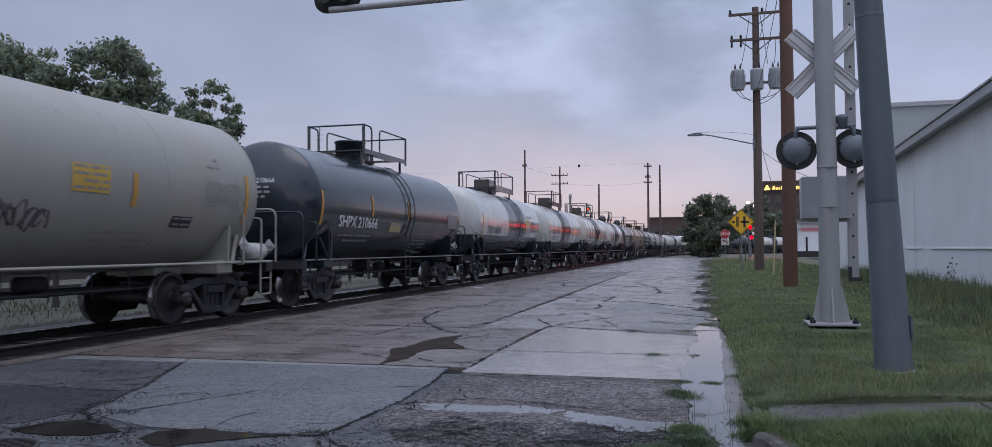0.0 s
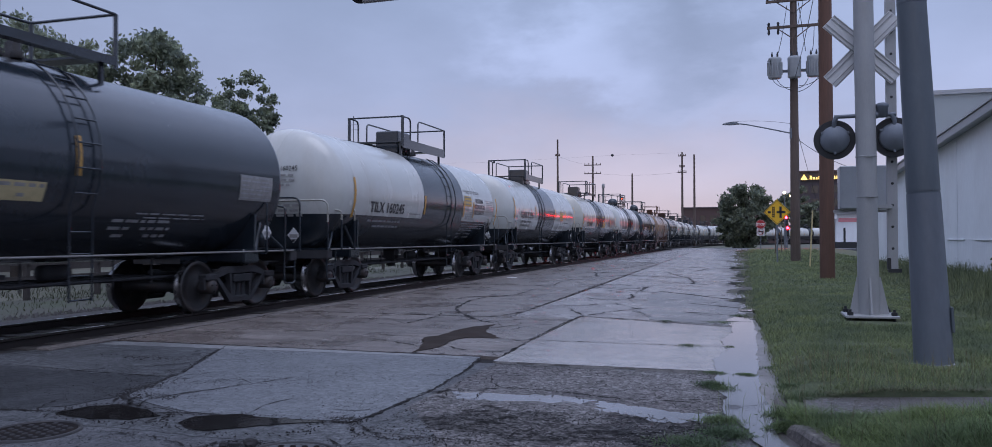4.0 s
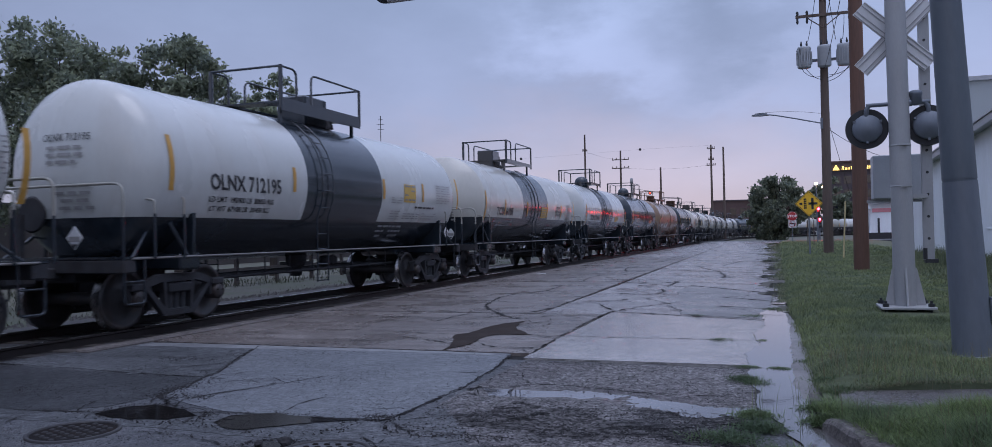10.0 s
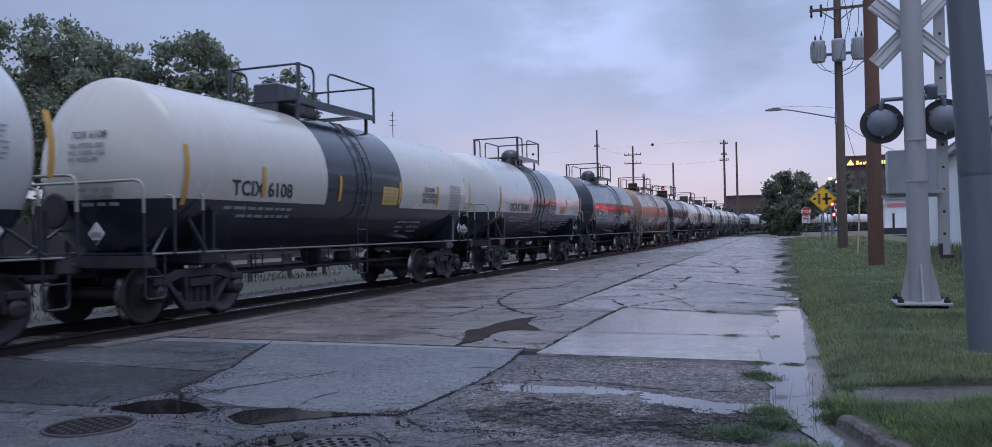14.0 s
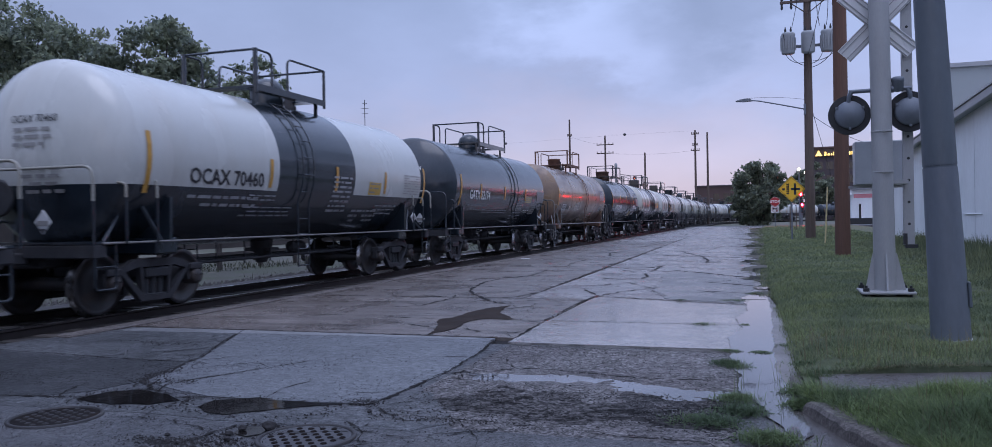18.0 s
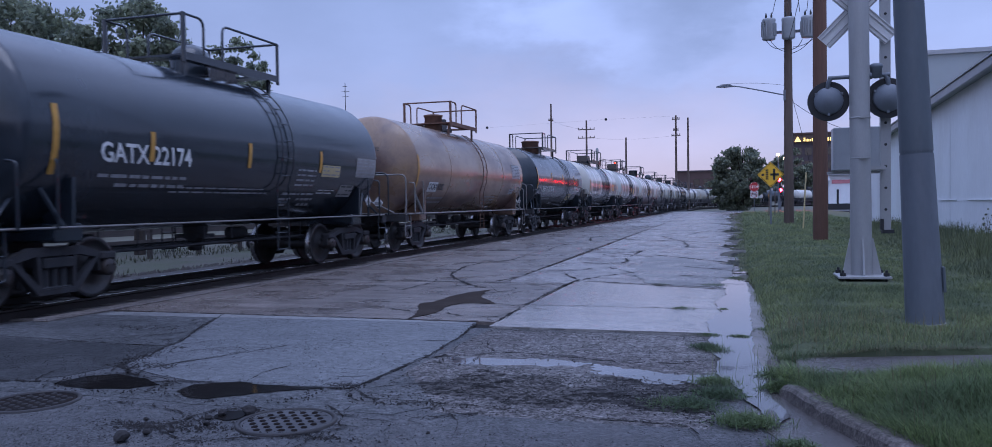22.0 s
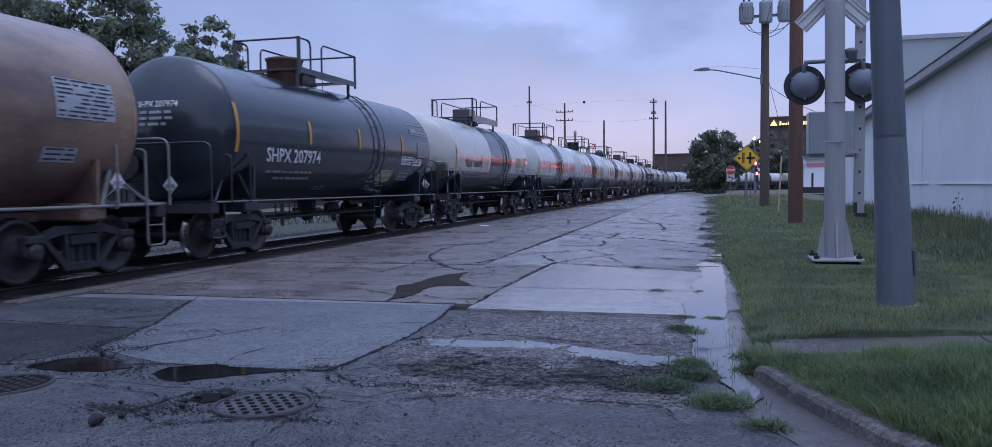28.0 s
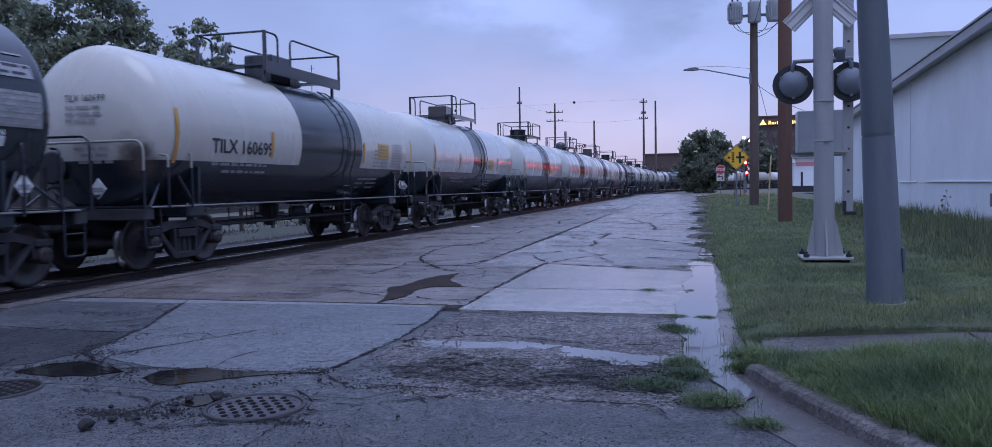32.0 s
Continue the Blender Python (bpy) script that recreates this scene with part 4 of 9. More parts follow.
CRACKS = [
    ([(-6.06, 8.38), (-5.75, 7.6), (-5.24, 6.56), (-5.22, 6.33), (-5.05, 5.9), (-4.95, 5.45), (-4.6, 5.2), (-4.3, 5.08)], 0.055),
    ([(-8.2, 6.52), (-6.94, 6.43), (-6.05, 6.35), (-5.22, 6.33), (-4.95, 6.3)], 0.03),
    ([(-4.06, 6.66), (-4.38, 5.96), (-4.63, 5.49), (-4.9, 5.35)], 0.030), ([(-4.25, 6.25), (-4.5, 6.45), (-4.7, 6.3), (-4.95, 6.0)], 0.018),
    ([(-2.78, 8.3), (-2.66, 7.5), (-2.59, 6.48), (-2.62, 5.9), (-2.63, 5.5), (-2.69, 5.13), (-3.2, 5.08), (-4.0, 5.06), (-5.1, 4.8), (-6.5, 4.65)], 0.036),
    ([(-2.60, 6.3), (-2.3, 6.55), (-2.0, 6.72), (-1.5, 6.66), (-0.9, 6.5), (-0.35, 6.55)], 0.035), ([(-2.35, 7.4), (-2.2, 6.9), (-2.05, 6.7)], 0.022),
    ([(-2.63, 5.13), (-2.24, 4.78), (-1.96, 4.90), (-1.5, 4.88)], 0.025), ([(-2.69, 5.13), (-2.5, 4.85), (-2.24, 4.78)], 0.016),
    ([(-1.45, 4.80), (-1.75, 4.62), (-2.06, 4.40), (-2.6, 4.52), (-3.25, 4.45)], 0.020), ([(-1.68, 4.85), (-1.25, 4.84), (-0.8, 4.77), (-0.25, 4.74)], 0.03),
    ([(-2.06, 4.33), (-2.25, 4.18), (-2.47, 4.0), (-2.8, 3.82), (-3.1, 3.7)], 0.028), ([(-2.25, 4.2), (-2.4, 4.5), (-2.6, 4.68)], 0.016),
    ([(-3.25, 4.41), (-3.28, 4.2), (-3.34, 3.90), (-3.5, 3.7)], 0.035), ([(-3.35, 3.95), (-3.1, 3.8), (-2.85, 3.82)], 0.03), ([(-3.28, 4.2), (-3.5, 4.3), (-3.9, 4.42), (-4.3, 4.4)], 0.018),
    ([(-2.57, 8.45), (-2.64, 9.93), (-2.67, 11.9), (-2.65, 13.24)], 0.035),
    ([(-3.75, 12.9), (-3.80, 15.5), (-3.94, 21.4), (-4.22, 39.6), (-4.5, 56)], 0.032),
    ([(-7.7, 8.43), (-5, 8.42), (-2.8, 8.44)], 0.022),
    ([(-2.75, 8.12), (-1.2, 8.02), (-0.2, 7.95)], 0.035),
    ([(-2.63, 13.24), (-1.4, 12.75), (-0.1, 12.21)], 0.040),
    ([(-1.05, 14.40), (-0.6, 14.2), (-0.09, 13.96)], 0.075), ([(-1.10, 16.4), (-0.75, 16.07), (-0.10, 15.44)], 0.085), ([(-2.04, 19.93), (-1.0, 18.6), (-0.11, 17.44)], 0.085),
    ([(-5.17, 19.74), (-5.07, 17.93), (-5.27, 17.31), (-5.50, 17.09), (-5.51, 15.84), (-5.33, 14.76), (-5.18, 14.07), (-4.85, 13.35), (-4.49, 12.72), (-4.04, 12.06), (-3.68, 11.74)], 0.067),
    ([(-3.72, 12.02), (-3.43, 12.36), (-3.10, 12.52), (-2.87, 12.26)], 0.041),
    ([(-3.75, 13.76), (-3.92, 13.03), (-4.12, 12.78)], 0.047),
    ([(-3.62, 15.13), (-2.97, 15.21), (-2.84, 15.83)], 0.051),
    ([(-3.17, 14.76), (-2.87, 13.89), (-2.61, 13.35), (-2.62, 13.02)], 0.050),
    ([(-2.80, 15.99), (-2.50, 16.02), (-2.15, 15.31), (-1.84, 14.67)], 0.054),
    ([(-2.55, 13.36), (-2.37, 13.97), (-2.09, 14.51), (-1.90, 14.53), (-1.52, 13.41)], 0.045),
    ([(-3.34, 17.30), (-2.78, 17.00), (-2.42, 17.21), (-2.38, 17.77), (-2.56, 18.77)], 0.059),
    ([(-3.36, 20.09), (-3.05, 19.63), (-2.86, 18.96)], 0.068),
    ([(-3.56, 21.12), (-3.08, 20.87), (-2.67, 20.89), (-2.49, 21.71), (-2.50, 20.39), (-2.53, 19.43)], 0.072),
    ([(-3.40, 22.57), (-2.98, 21.98)], 0.077),
    ([(-2.84, 30.83), (-2.24, 28.23), (-1.82, 26.88), (-1.47, 24.21), (-1.46, 23.23)], 0.105),
    ([(-4.87, 27.01), (-5.30, 29.43), (-5.13, 30.49), (-4.81, 31.02)], 0.092),
    ([(-5.14, 34.91), (-4.85, 36.35)], 0.119),
    ([(-5.09, 21.63), (-5.26, 23.18), (-5.26, 24.97)], 0.074),
    ([(-4.98, 11.24), (-4.97, 11.81), (-4.93, 12.54), (-5.06, 13.08)], 0.038),
    ([(-4.95, 9.87), (-4.49, 9.89), (-4.08, 9.90)], 0.034),
    ([(-4.79, 9.55), (-4.39, 9.37), (-4.02, 9.14), (-3.70, 8.97)], 0.032),
    ([(-3.57, 11.06), (-3.35, 11.45), (-3.23, 11.55), (-3.07, 11.32)], 0.038),
    ([(-3.11, 10.03), (-2.79, 9.83), (-2.64, 9.86)], 0.034),
    ([(-3.42, 9.09), (-3.21, 8.85), (-2.99, 8.79), (-2.69, 8.81), (-2.63, 8.98), (-2.61, 9.32)], 0.031),
    ([(-5.38, 11.17), (-5.05, 11.14)], 0.038),
    ([(-5.88, 11.85), (-5.45, 12.03)], 0.040),
    ([(-6.6, 25.0), (-4.6, 26.4), (-3.6, 30.0)], 0.05), ([(-5.2, 40.0), (-4.8, 46.0)], 0.09),
    ([(-2.0, 31.0), (-1.5, 36.0), (-0.3, 39.0), (0.0, 44.0)], 0.06), ([(-6.0, 31.0), (-4.9, 37.0), (-4.4, 44.0)], 0.06),
]
for i, (pts, w) in enumerate(CRACKS):
    ribbon("crack", pts, w * (0.62 if pts[0][1] < 8.4 else 0.80), 0.0022 if pts[0][1] < 8.4 else 0.0075, ROAD, i)
ribbon("crack", [(-2.75, 9.96), (-1.6, 9.93), (-0.7, 9.95), (-0.3, 9.94)], 0.022, 0.0062, ROAD, 500)
for y in np.arange(12.72, 60, 4.35):
    ribbon("crack", [(ROAD_L + 0.1, y), (-5.6, y + 0.03), (middle_joint(y), y)], 0.014 + y * 0.0007, 0.0072, ROAD, int(y))
for k, (y, sl) in enumerate(SKEW_JOINTS[5:16]):
    ribbon("crack", [(-3.9, y - 3.8 * sl), (-2.0, y - 1.9 * sl + 0.05), (-0.1, y)], 0.014 + y * 0.0007, 0.0072, ROAD, 300 + k)


def offshoots():
    """Fine side cracks running off the main ones."""
    rnd = random.Random(77)
    for pts, w in CRACKS:
        for (ax, ay), (bx, by) in zip(pts, pts[1:]):
            ln, far = math.hypot(bx - ax, by - ay), ay > 8.4
            for _ in range(rnd.choice((0, 1, 1)) if far else int(ln / 0.45 + rnd.random())):
                if ay > 30:
                    continue
                t, way = rnd.random(), math.atan2(by - ay, bx - ax) + rnd.choice((-1, 1)) * rnd.uniform(0.5, 1.3)
                x, y, pth = ax + (bx - ax) * t, ay + (by - ay) * t, []
                for _ in range(rnd.randint(2, 5)):
                    pth.append((x, y))
                    way += rnd.uniform(-0.5, 0.5)
                    step = rnd.uniform(0.08, 0.2) * (0.8 + ay * 0.05)
                    x, y = min(x + step * math.cos(way), 0.0), y + step * math.sin(way)
                if far and min(p[1] for p in pth) < 8.5 or not far and max(p[1] for p in pth) > 8.3:
                    continue
                ribbon("crack", pth + [(x, y)], w * 0.34, 0.0022 if not far else 0.0074, ROAD, rnd.random())


offshoots()


def manhole(x, y, turn, label, plate, stud):
    root = empty("manhole_cover", pose(x, y, 0.004, 0, 0, turn))
    tagged(root, label, "manhole cover", "manhole covers")
    bm = bmesh.new()
    lathe(bm, [(-0.04, 0.302), (0.003, 0.302), (0.006, 0.296), (0.006, 0.280), (-0.006, 0.277)], "z", 48)
    part("frame_ring", done(bm), IRON_WORN, root)
    bm = bmesh.new()
    lathe(bm, [(-0.03, 0.272), (-0.002, 0.272), (0.0, 0.264), (-0.003, 0.258), (-0.003, 0.02)], "z", 48)
    part("cover", done(bm), plate, root)
    bm = bmesh.new()
    lathe(bm, [(-0.004, 0.021), (0.002, 0.018), (0.005, 0.010), (0.0055, 0.003)], "z", 12)
    first, step = None, 0.075
    for i in range(-4, 5):
        for j in range(-4, 5):
            px, py = i * step + (j % 2) * step / 2, j * step * 0.866
            if math.hypot(px, py) < 0.235:
                if first is None:
                    first = part("stud", done(bm), stud, root)
                    o = first
                else:
                    o = same_part("stud", first, root)
                o.location = (px, py, 0)
    return root


manhole(-2.64, 4.25, 12, "worn grey iron manhole cover with small dark studs in asphalt", IRON_PALE, IRON)
manhole(-4.62, 4.27, 40, "dark cast iron manhole cover with rubbed round studs in asphalt", IRON, IRON_STUD)


def track():
    root = empty("track")
    tagged(root, "railway track with rusty rails on dark oily ballast", "", "", "structure")
    bm = bmesh.new()
    s = -30.0
    prev = None
    prof = [(-3.6, -0.30), (-2.6, -0.16), (-1.35, -0.155), (1.0, -0.15), (1.9, -0.14), (2.3, -0.10)]
    while s < 300:
        x, y, a = track_at(s)
        c, sn = math.cos(a), math.sin(a)
        ring = [bm.verts.new((x + o * c, y - o * sn, z + 0.02 * noise.noise((o * 2, s * 1.5, 0)))) for o, z in prof]
        if prev:
            for p, q, r, t in zip(prev, prev[1:], ring, ring[1:]):
                bm.faces.new((p, q, t, r))
        prev = ring
        s += 0.5 if s < 40 else 3.0
    part("ballast_bed", bm, BALLAST_DARK, root, smooth=True)
    for o in (-0.755, 0.755):
        bm = bmesh.new()
        prof = [(-0.07, -0.17), (0.07, -0.17), (0.07, -0.155), (0.012, -0.14), (0.012, -0.045), (0.037, -0.03), (0.036, -0.004), (0.030, 0.0), (-0.030, 0.0), (-0.036, -0.004), (-0.037, -0.03), (-0.012, -0.045), (-0.012, -0.14), (-0.07, -0.155)]
        prev, s = None, -30.0
        while s < 300:
            x, y, a = track_at(s)
            c, sn = math.cos(a), math.sin(a)
            ring = [bm.verts.new((x + (o + p) * c, y - (o + p) * sn, z)) for p, z in prof]
            if prev:
                for i in range(len(prof)):
                    j = (i + 1) % len(prof)
                    f = bm.faces.new((prev[i], prev[j], ring[j], ring[i]))
                    f.material_index = 1 if i in (6, 7, 8) else 0
            prev = ring
            s += 6.0 if s < CURVE_Y - 6 else 2.0
        part("rail", done(bm), [RAIL_M, RAILTOP], root)
    bm = bmesh.new()
    box(bm, -1.28, 1.28, -0.115, 0.115, -0.30, -0.135, bevel=0.012)
    first = None
    for k in range(150):
        x, y, a = track_at(-6 + k * 0.53)
        if first is None:
            first = part("tie", done(bm), TIE_M, root)
            o = first
        else:
            o = same_part("tie", first, root)
        o.matrix_basis = pose(x + random.Random(k).uniform(-0.03, 0.03), y, 0, 0, 0, math.degrees(-a))
    return root


track()


def edging():
    """The low concrete edge of the street along the track."""
    root = empty("road_edge")
    tagged(root, "low worn concrete edging between street and track", "", "", "structure")
    for k in range(22):
        y = 7.4 + k * 4.4
        bm = bmesh.new()
        box(bm, ROAD_L - 0.24, ROAD_L - 0.012, y, y + 4.37, -0.22, 0.022 + random.Random(k).uniform(-0.012, 0.012), bevel=0.02)
        part("edge_block", done(bm), EDGE_M, root)
    return root


edging()


def curb():
    root = empty("curb")
    tagged(root, "worn concrete curb curving at the street corner", "", "", "structure")
    # straight run, half sunk in the turf
    for k in range(1):
        y0 = 6.4 + k * 3.0
        bm = bmesh.new()
        box(bm, 0.20, 0.30, y0 - 0.2, y0 + 0.3, -0.15, 0.045, bevel=0.02)
        part("curb_stone", done(bm), CURB_M, root)
    # rounded corner
    ys = list(np.arange(5.95, 3.44, -0.1))
    pts = [(curb_edge(y), y) for y in ys]
    for run in (pts[0:10], pts[9:18], pts[17:]):
        bm = bmesh.new()
        prev = None
        for i, (x, y) in enumerate(run):
            a, b = run[max(0, i - 1)], run[min(len(run) - 1, i + 1)]
            d = Vector((b[0] - a[0], b[1] - a[1])).normalized()
            out = Vector((d.y, -d.x))                      # towards the road
            if out.x > 0:
                out = -out
            gap = 0.012 if i in (0, len(run) - 1) else 0.0
            top = CURB_TOP * (1.0 if y < 5.5 else max(0.3, 1 - (y - 5.5) / 0.6)) + 0.006 * noise.noise((x * 5, y * 5, 3)) - gap
            wear = 0.010 * noise.noise((x * 9, y * 9, 7))
            prof = [(0.03, -0.15), (0.028, 0.0), (0.016, top - 0.03 + wear), (-0.004 + wear, top - 0.008), (-0.03, top), (-0.125, top - 0.004), (-0.13, -0.15)]
            ring = [bm.verts.new((x + out.x * o, y + out.y * o, z)) for o, z in prof]
            if prev:
                for p in range(len(prof) - 1):
                    bm.faces.new((prev[p], prev[p + 1], ring[p + 1], ring[p]))
            else:
                bm.faces.new(ring)
            prev = ring
        bm.faces.new(prev[::-1])
        part("curb_stone", done(bm), CURB_M, root)
    return root


curb()


def sidewalk():
    root = empty("sidewalk")
    tagged(root, "narrow wet concrete footpath across the verge", "", "", "structure")
    for k in range(6):
        x0 = 0.40 + k * 1.5
        bm = bmesh.new()
        q0, q1 = walk_edges(x0), walk_edges(x0 + 1.485)
        z0, z1 = (0.075, 0.150) if k == 0 else (0.148 + 0.004 * k, 0.152 + 0.004 * k)
        lo = [bm.verts.new(c) for c in ((x0, q0[0], 0), (x0 + 1.485, q1[0], 0), (x0 + 1.485, q1[1], 0), (x0, q0[1], 0))]
        hi = [bm.verts.new(c) for c in ((x0, q0[0], z0), (x0 + 1.485, q1[0], z1), (x0 + 1.485, q1[1], z1), (x0, q0[1], z0))]
        bm.faces.new(lo[::-1]), bm.faces.new(hi)
        for i in range(4):
            bm.faces.new((lo[i], lo[(i + 1) % 4], hi[(i + 1) % 4], hi[i]))
        bmesh.ops.bevel(bm, geom=bm.edges[:], offset=0.008, segments=1, affect="EDGES", profile=0.5)
        part("slab", done(bm), WALK_M, root)
    return root


sidewalk()

# ================= the train of tank cars =================
# Way gone by the train since the start, by time: a smooth run that quickens a little at the end
GONE = (52.54966, 12.57378, -40.51145, 59.76003, -42.59647, 14.69169, -1.97358)


def gone(t):
    return sum(c * (t / 16) ** (k + 1) for k, c in enumerate(GONE))


WHEEL_R = 0.457
TANK_R, TANK_Z = 1.45, 2.395
SHARED = {}


DISH = 0.62               # depth of the dished ends


def head_depth(s, tight=False):
    """How far the dished head stands out, at a share of its radius: an even bowl, or a flatter dish with a sharp rim."""
    if tight:
        return 0.90 * (1 - s * s) + 0.10 * (1 - s ** 40) ** 0.5
    return 0.62 * (1 - s * s) + 0.38 * (1 - s ** 12) ** 0.5


def tank_mesh(half, radius, zc, split, band, tight):
    """Barrel with dished ends: material 0 above the paint line, 1 below it, 2 on the middle band."""
    bm = bmesh.new()
    dish = DISH
    prof = []
    for s in (0.015, 0.3, 0.55, 0.74, 0.87, 0.94, 0.975, 0.992, 1.0):
        prof.append((-half - dish * head_depth(s, tight), radius * s))
    b0, b1 = band
    marks = sorted({-half + 0.03, half - 0.03, -half + 0.2, b0, b1, half - 0.2, *[y for y in (-half * 0.5, 0.0, half * 0.5) if not (b0 < y < b1)]})
    prof += [(y, radius) for y in marks]
    prof += [(-y, r) for y, r in prof[:9][::-1]]
    n = 52
    rings = [[bm.verts.new((r * math.cos(k * math.tau / n), y, zc + r * math.sin(k * math.tau / n))) for k in range(n)] for y, r in prof]
    for a, b in zip(rings, rings[1:]):
        for k in range(n):
            bm.faces.new((a[k], a[(k + 1) % n], b[(k + 1) % n], b[k]))
    bm.faces.new(rings[0][::-1])
    bm.faces.new(rings[-1])
    if split:
        bmesh.ops.bisect_plane(bm, geom=bm.verts[:] + bm.edges[:] + bm.faces[:], plane_co=(0, 0, split), plane_no=(0, 0, 1))
    for f in bm.faces:
        f.smooth = True
        c = f.calc_center_median()
        f.material_index = 1 if split and c.z < split else 2 if b0 < c.y < b1 else 0
    return done(bm)


def lettering(words, size, width=None, lean=0.15):
    """Flat words cut into narrow strips, so that they can follow a round tank; stretched to a width."""
    me = text_mesh(words, size)
    bm = bmesh.new()
    bm.from_mesh(me)
    ys = [v.co.y for v in bm.verts]
    lo, hi = min(ys), max(ys)
    for k in range(1, 5):
        bmesh.ops.bisect_plane(bm, geom=bm.verts[:] + bm.edges[:] + bm.faces[:], plane_co=(0, lo + (hi - lo) * k / 5, 0), plane_no=(0, 1, 0))
    xs = [v.co.x for v in bm.verts]
    if width:
        f, m = width / (max(xs) - min(xs)), (max(xs) + min(xs)) / 2
        for v in bm.verts:
            v.co.x = (v.co.x - m) * f
    for v in bm.verts:
        v.co.x -= lean * v.co.y
    bm.to_mesh(me)
    bm.free()
    return me


def wrapped(me, y0, z0, radius, zc, lift=0.006):
    """Lay flat lettering on the side of the tank that faces the street. It reads along +y."""
    a0 = math.asin(max(-0.97, min(0.97, (z0 - zc) / radius)))
    for v in me.vertices:
        a = a0 + v.co.y / radius
        r = radius + lift
        v.co = (r * math.cos(a), y0 + v.co.x, zc + r * math.sin(a))
    return me


def side_patch(bm, y0, y1, z0, z1, radius, zc, lift=0.005, n=4):
    a0, a1 = (math.asin(max(-0.97, min(0.97, (z - zc) / radius))) for z in (z0, z1))
    r = radius + lift
    rows = [[bm.verts.new((r * math.cos(a0 + (a1 - a0) * k / n), y, zc + r * math.sin(a0 + (a1 - a0) * k / n))) for k in range(n + 1)] for y in (y0, y1)]
    for k in range(n):
        bm.faces.new((rows[0][k], rows[1][k], rows[1][k + 1], rows[0][k + 1]))


def truck_parts():
    """Meshes of one two-axle truck, made once."""
    if SHARED:
        return SHARED
    bm = bmesh.new()
    # cast frame: arched top chord, two struts, bottom tie, two columns, pedestal jaws
    prism(bm, [(-1.02, 0.58), (-1.02, 0.67), (-0.72, 0.70), (-0.42, 0.80), (0.42, 0.80), (0.72, 0.70), (1.02, 0.67), (1.02, 0.58), (0.66, 0.62), (0.40, 0.68), (-0.40, 0.68), (-0.66, 0.62)], 0.94, 1.06)
    for q in (-1, 1):
        prism(bm, [(q * 0.76, 0.63), (q * 0.67, 0.63), (q * 0.24, 0.22), (q * 0.34, 0.17)], 0.945, 1.055)
        prism(bm, [(q * 0.25, 0.22), (q * 0.30, 0.22), (q * 0.34, 0.70), (q * 0.28, 0.70)], 0.95, 1.05)
        for y in (q * 0.89 - 0.17, q * 0.89 + 0.13):
            box(bm, 0.948, 1.052, y, y + 0.045, 0.42, 0.62)
        box(bm, 0.90, 1.10, q * 0.89 - 0.15, q * 0.89 + 0.15, 0.575, 0.685, bevel=0.02)
    prism(bm, [(-0.34, 0.155), (0.34, 0.155), (0.28, 0.23), (-0.28, 0.23)], 0.94, 1.06)
    SHARED["frame"] = done(bm)
    bm = bmesh.new()
    for k in (-0.15, 0.0, 0.15):
        lathe(bm, [(0.255 + j * 0.021, 0.058 if j % 2 else 0.068) for j in range(13)], "z", 10, at=(0.96, k, 0))
    box(bm, 0.86, 1.04, -0.25, 0.25, 0.215, 0.255, bevel=0.01)
    box(bm, 0.84, 1.09, -0.25, 0.25, 0.51, 0.66, bevel=0.02)
    SHARED["springs"] = done(bm)
    bm = bmesh.new()
    box(bm, -0.95, 0.95, -0.2, 0.2, 0.48, 0.72, bevel=0.04)
    lathe(bm, [(0.70, 0.22), (0.86, 0.22)], "z", 16)
    box(bm, -0.80, 0.80, -0.62, -0.54, 0.36, 0.46)
    box(bm, -0.80, 0.80, 0.54, 0.62, 0.36, 0.46)
    SHARED["bolster"] = done(bm)
    bm = bmesh.new()
    prof = [(-0.85, 0.085), (-0.79, 0.09), (-0.788, 0.16), (-0.765, 0.20), (-0.74, 0.37), (-0.79, 0.385), (-0.79, 0.452), (-0.775, 0.457), (-0.70, 0.459), (-0.682, 0.484), (-0.655, 0.480), (-0.652, 0.385), (-0.70, 0.36), (-0.71, 0.18), (-0.66, 0.10)]
    mi = [0, 0, 0, 0, 0, 0, 0, 1, 1, 1, 0, 0, 0, 0]
    full = prof + [(-a, r) for a, r in prof[::-1]]
    lathe(bm, full, "x", 36, mi + [0] + mi[::-1])
    SHARED["wheelset"] = done(bm)
    bm = bmesh.new()
    lathe(bm, [(0.86, 0.125), (1.10, 0.125), (1.13, 0.10), (1.135, 0.03)], "x", 18)
    for k in range(3):
        a = k * math.tau / 3 + 0.5
        lathe(bm, [(1.13, 0.018), (1.15, 0.018)], "x", 6, at=(0, 0.07 * math.cos(a), 0.07 * math.sin(a)))
    SHARED["cap"] = done(bm)
    bm = bmesh.new()
    prism(bm, [(-0.06, 0.26), (0.05, 0.24), (0.07, 0.46), (0.03, 0.68), (-0.04, 0.68), (-0.03, 0.46)], 0.66, 0.80)
    SHARED["shoe"] = done(bm)
    for k, (m, sm) in {"frame": (UNDER, False), "springs": (BLACKPAINT, True), "bolster": (UNDER, False), "wheelset": ([WHEEL, TREAD], True), "cap": (WHEEL, True), "shoe": (UNDER, False)}.items():
        me = bpy.data.meshes.new(k)
        SHARED[k].to_mesh(me)
        SHARED[k].free()
        for x in (m if isinstance(m, list) else [m]):
            me.materials.append(x)
        SHARED[k] = me
    return SHARED


def put(name, me, parent, m=None, label=""):
    o = new(name, me)
    o.parent = parent
    if m is not None:
        o.matrix_basis = m
    if label:
        o["label"] = label
    return o


FLIP = pose(0, 0, 0, 0, 0, 180)


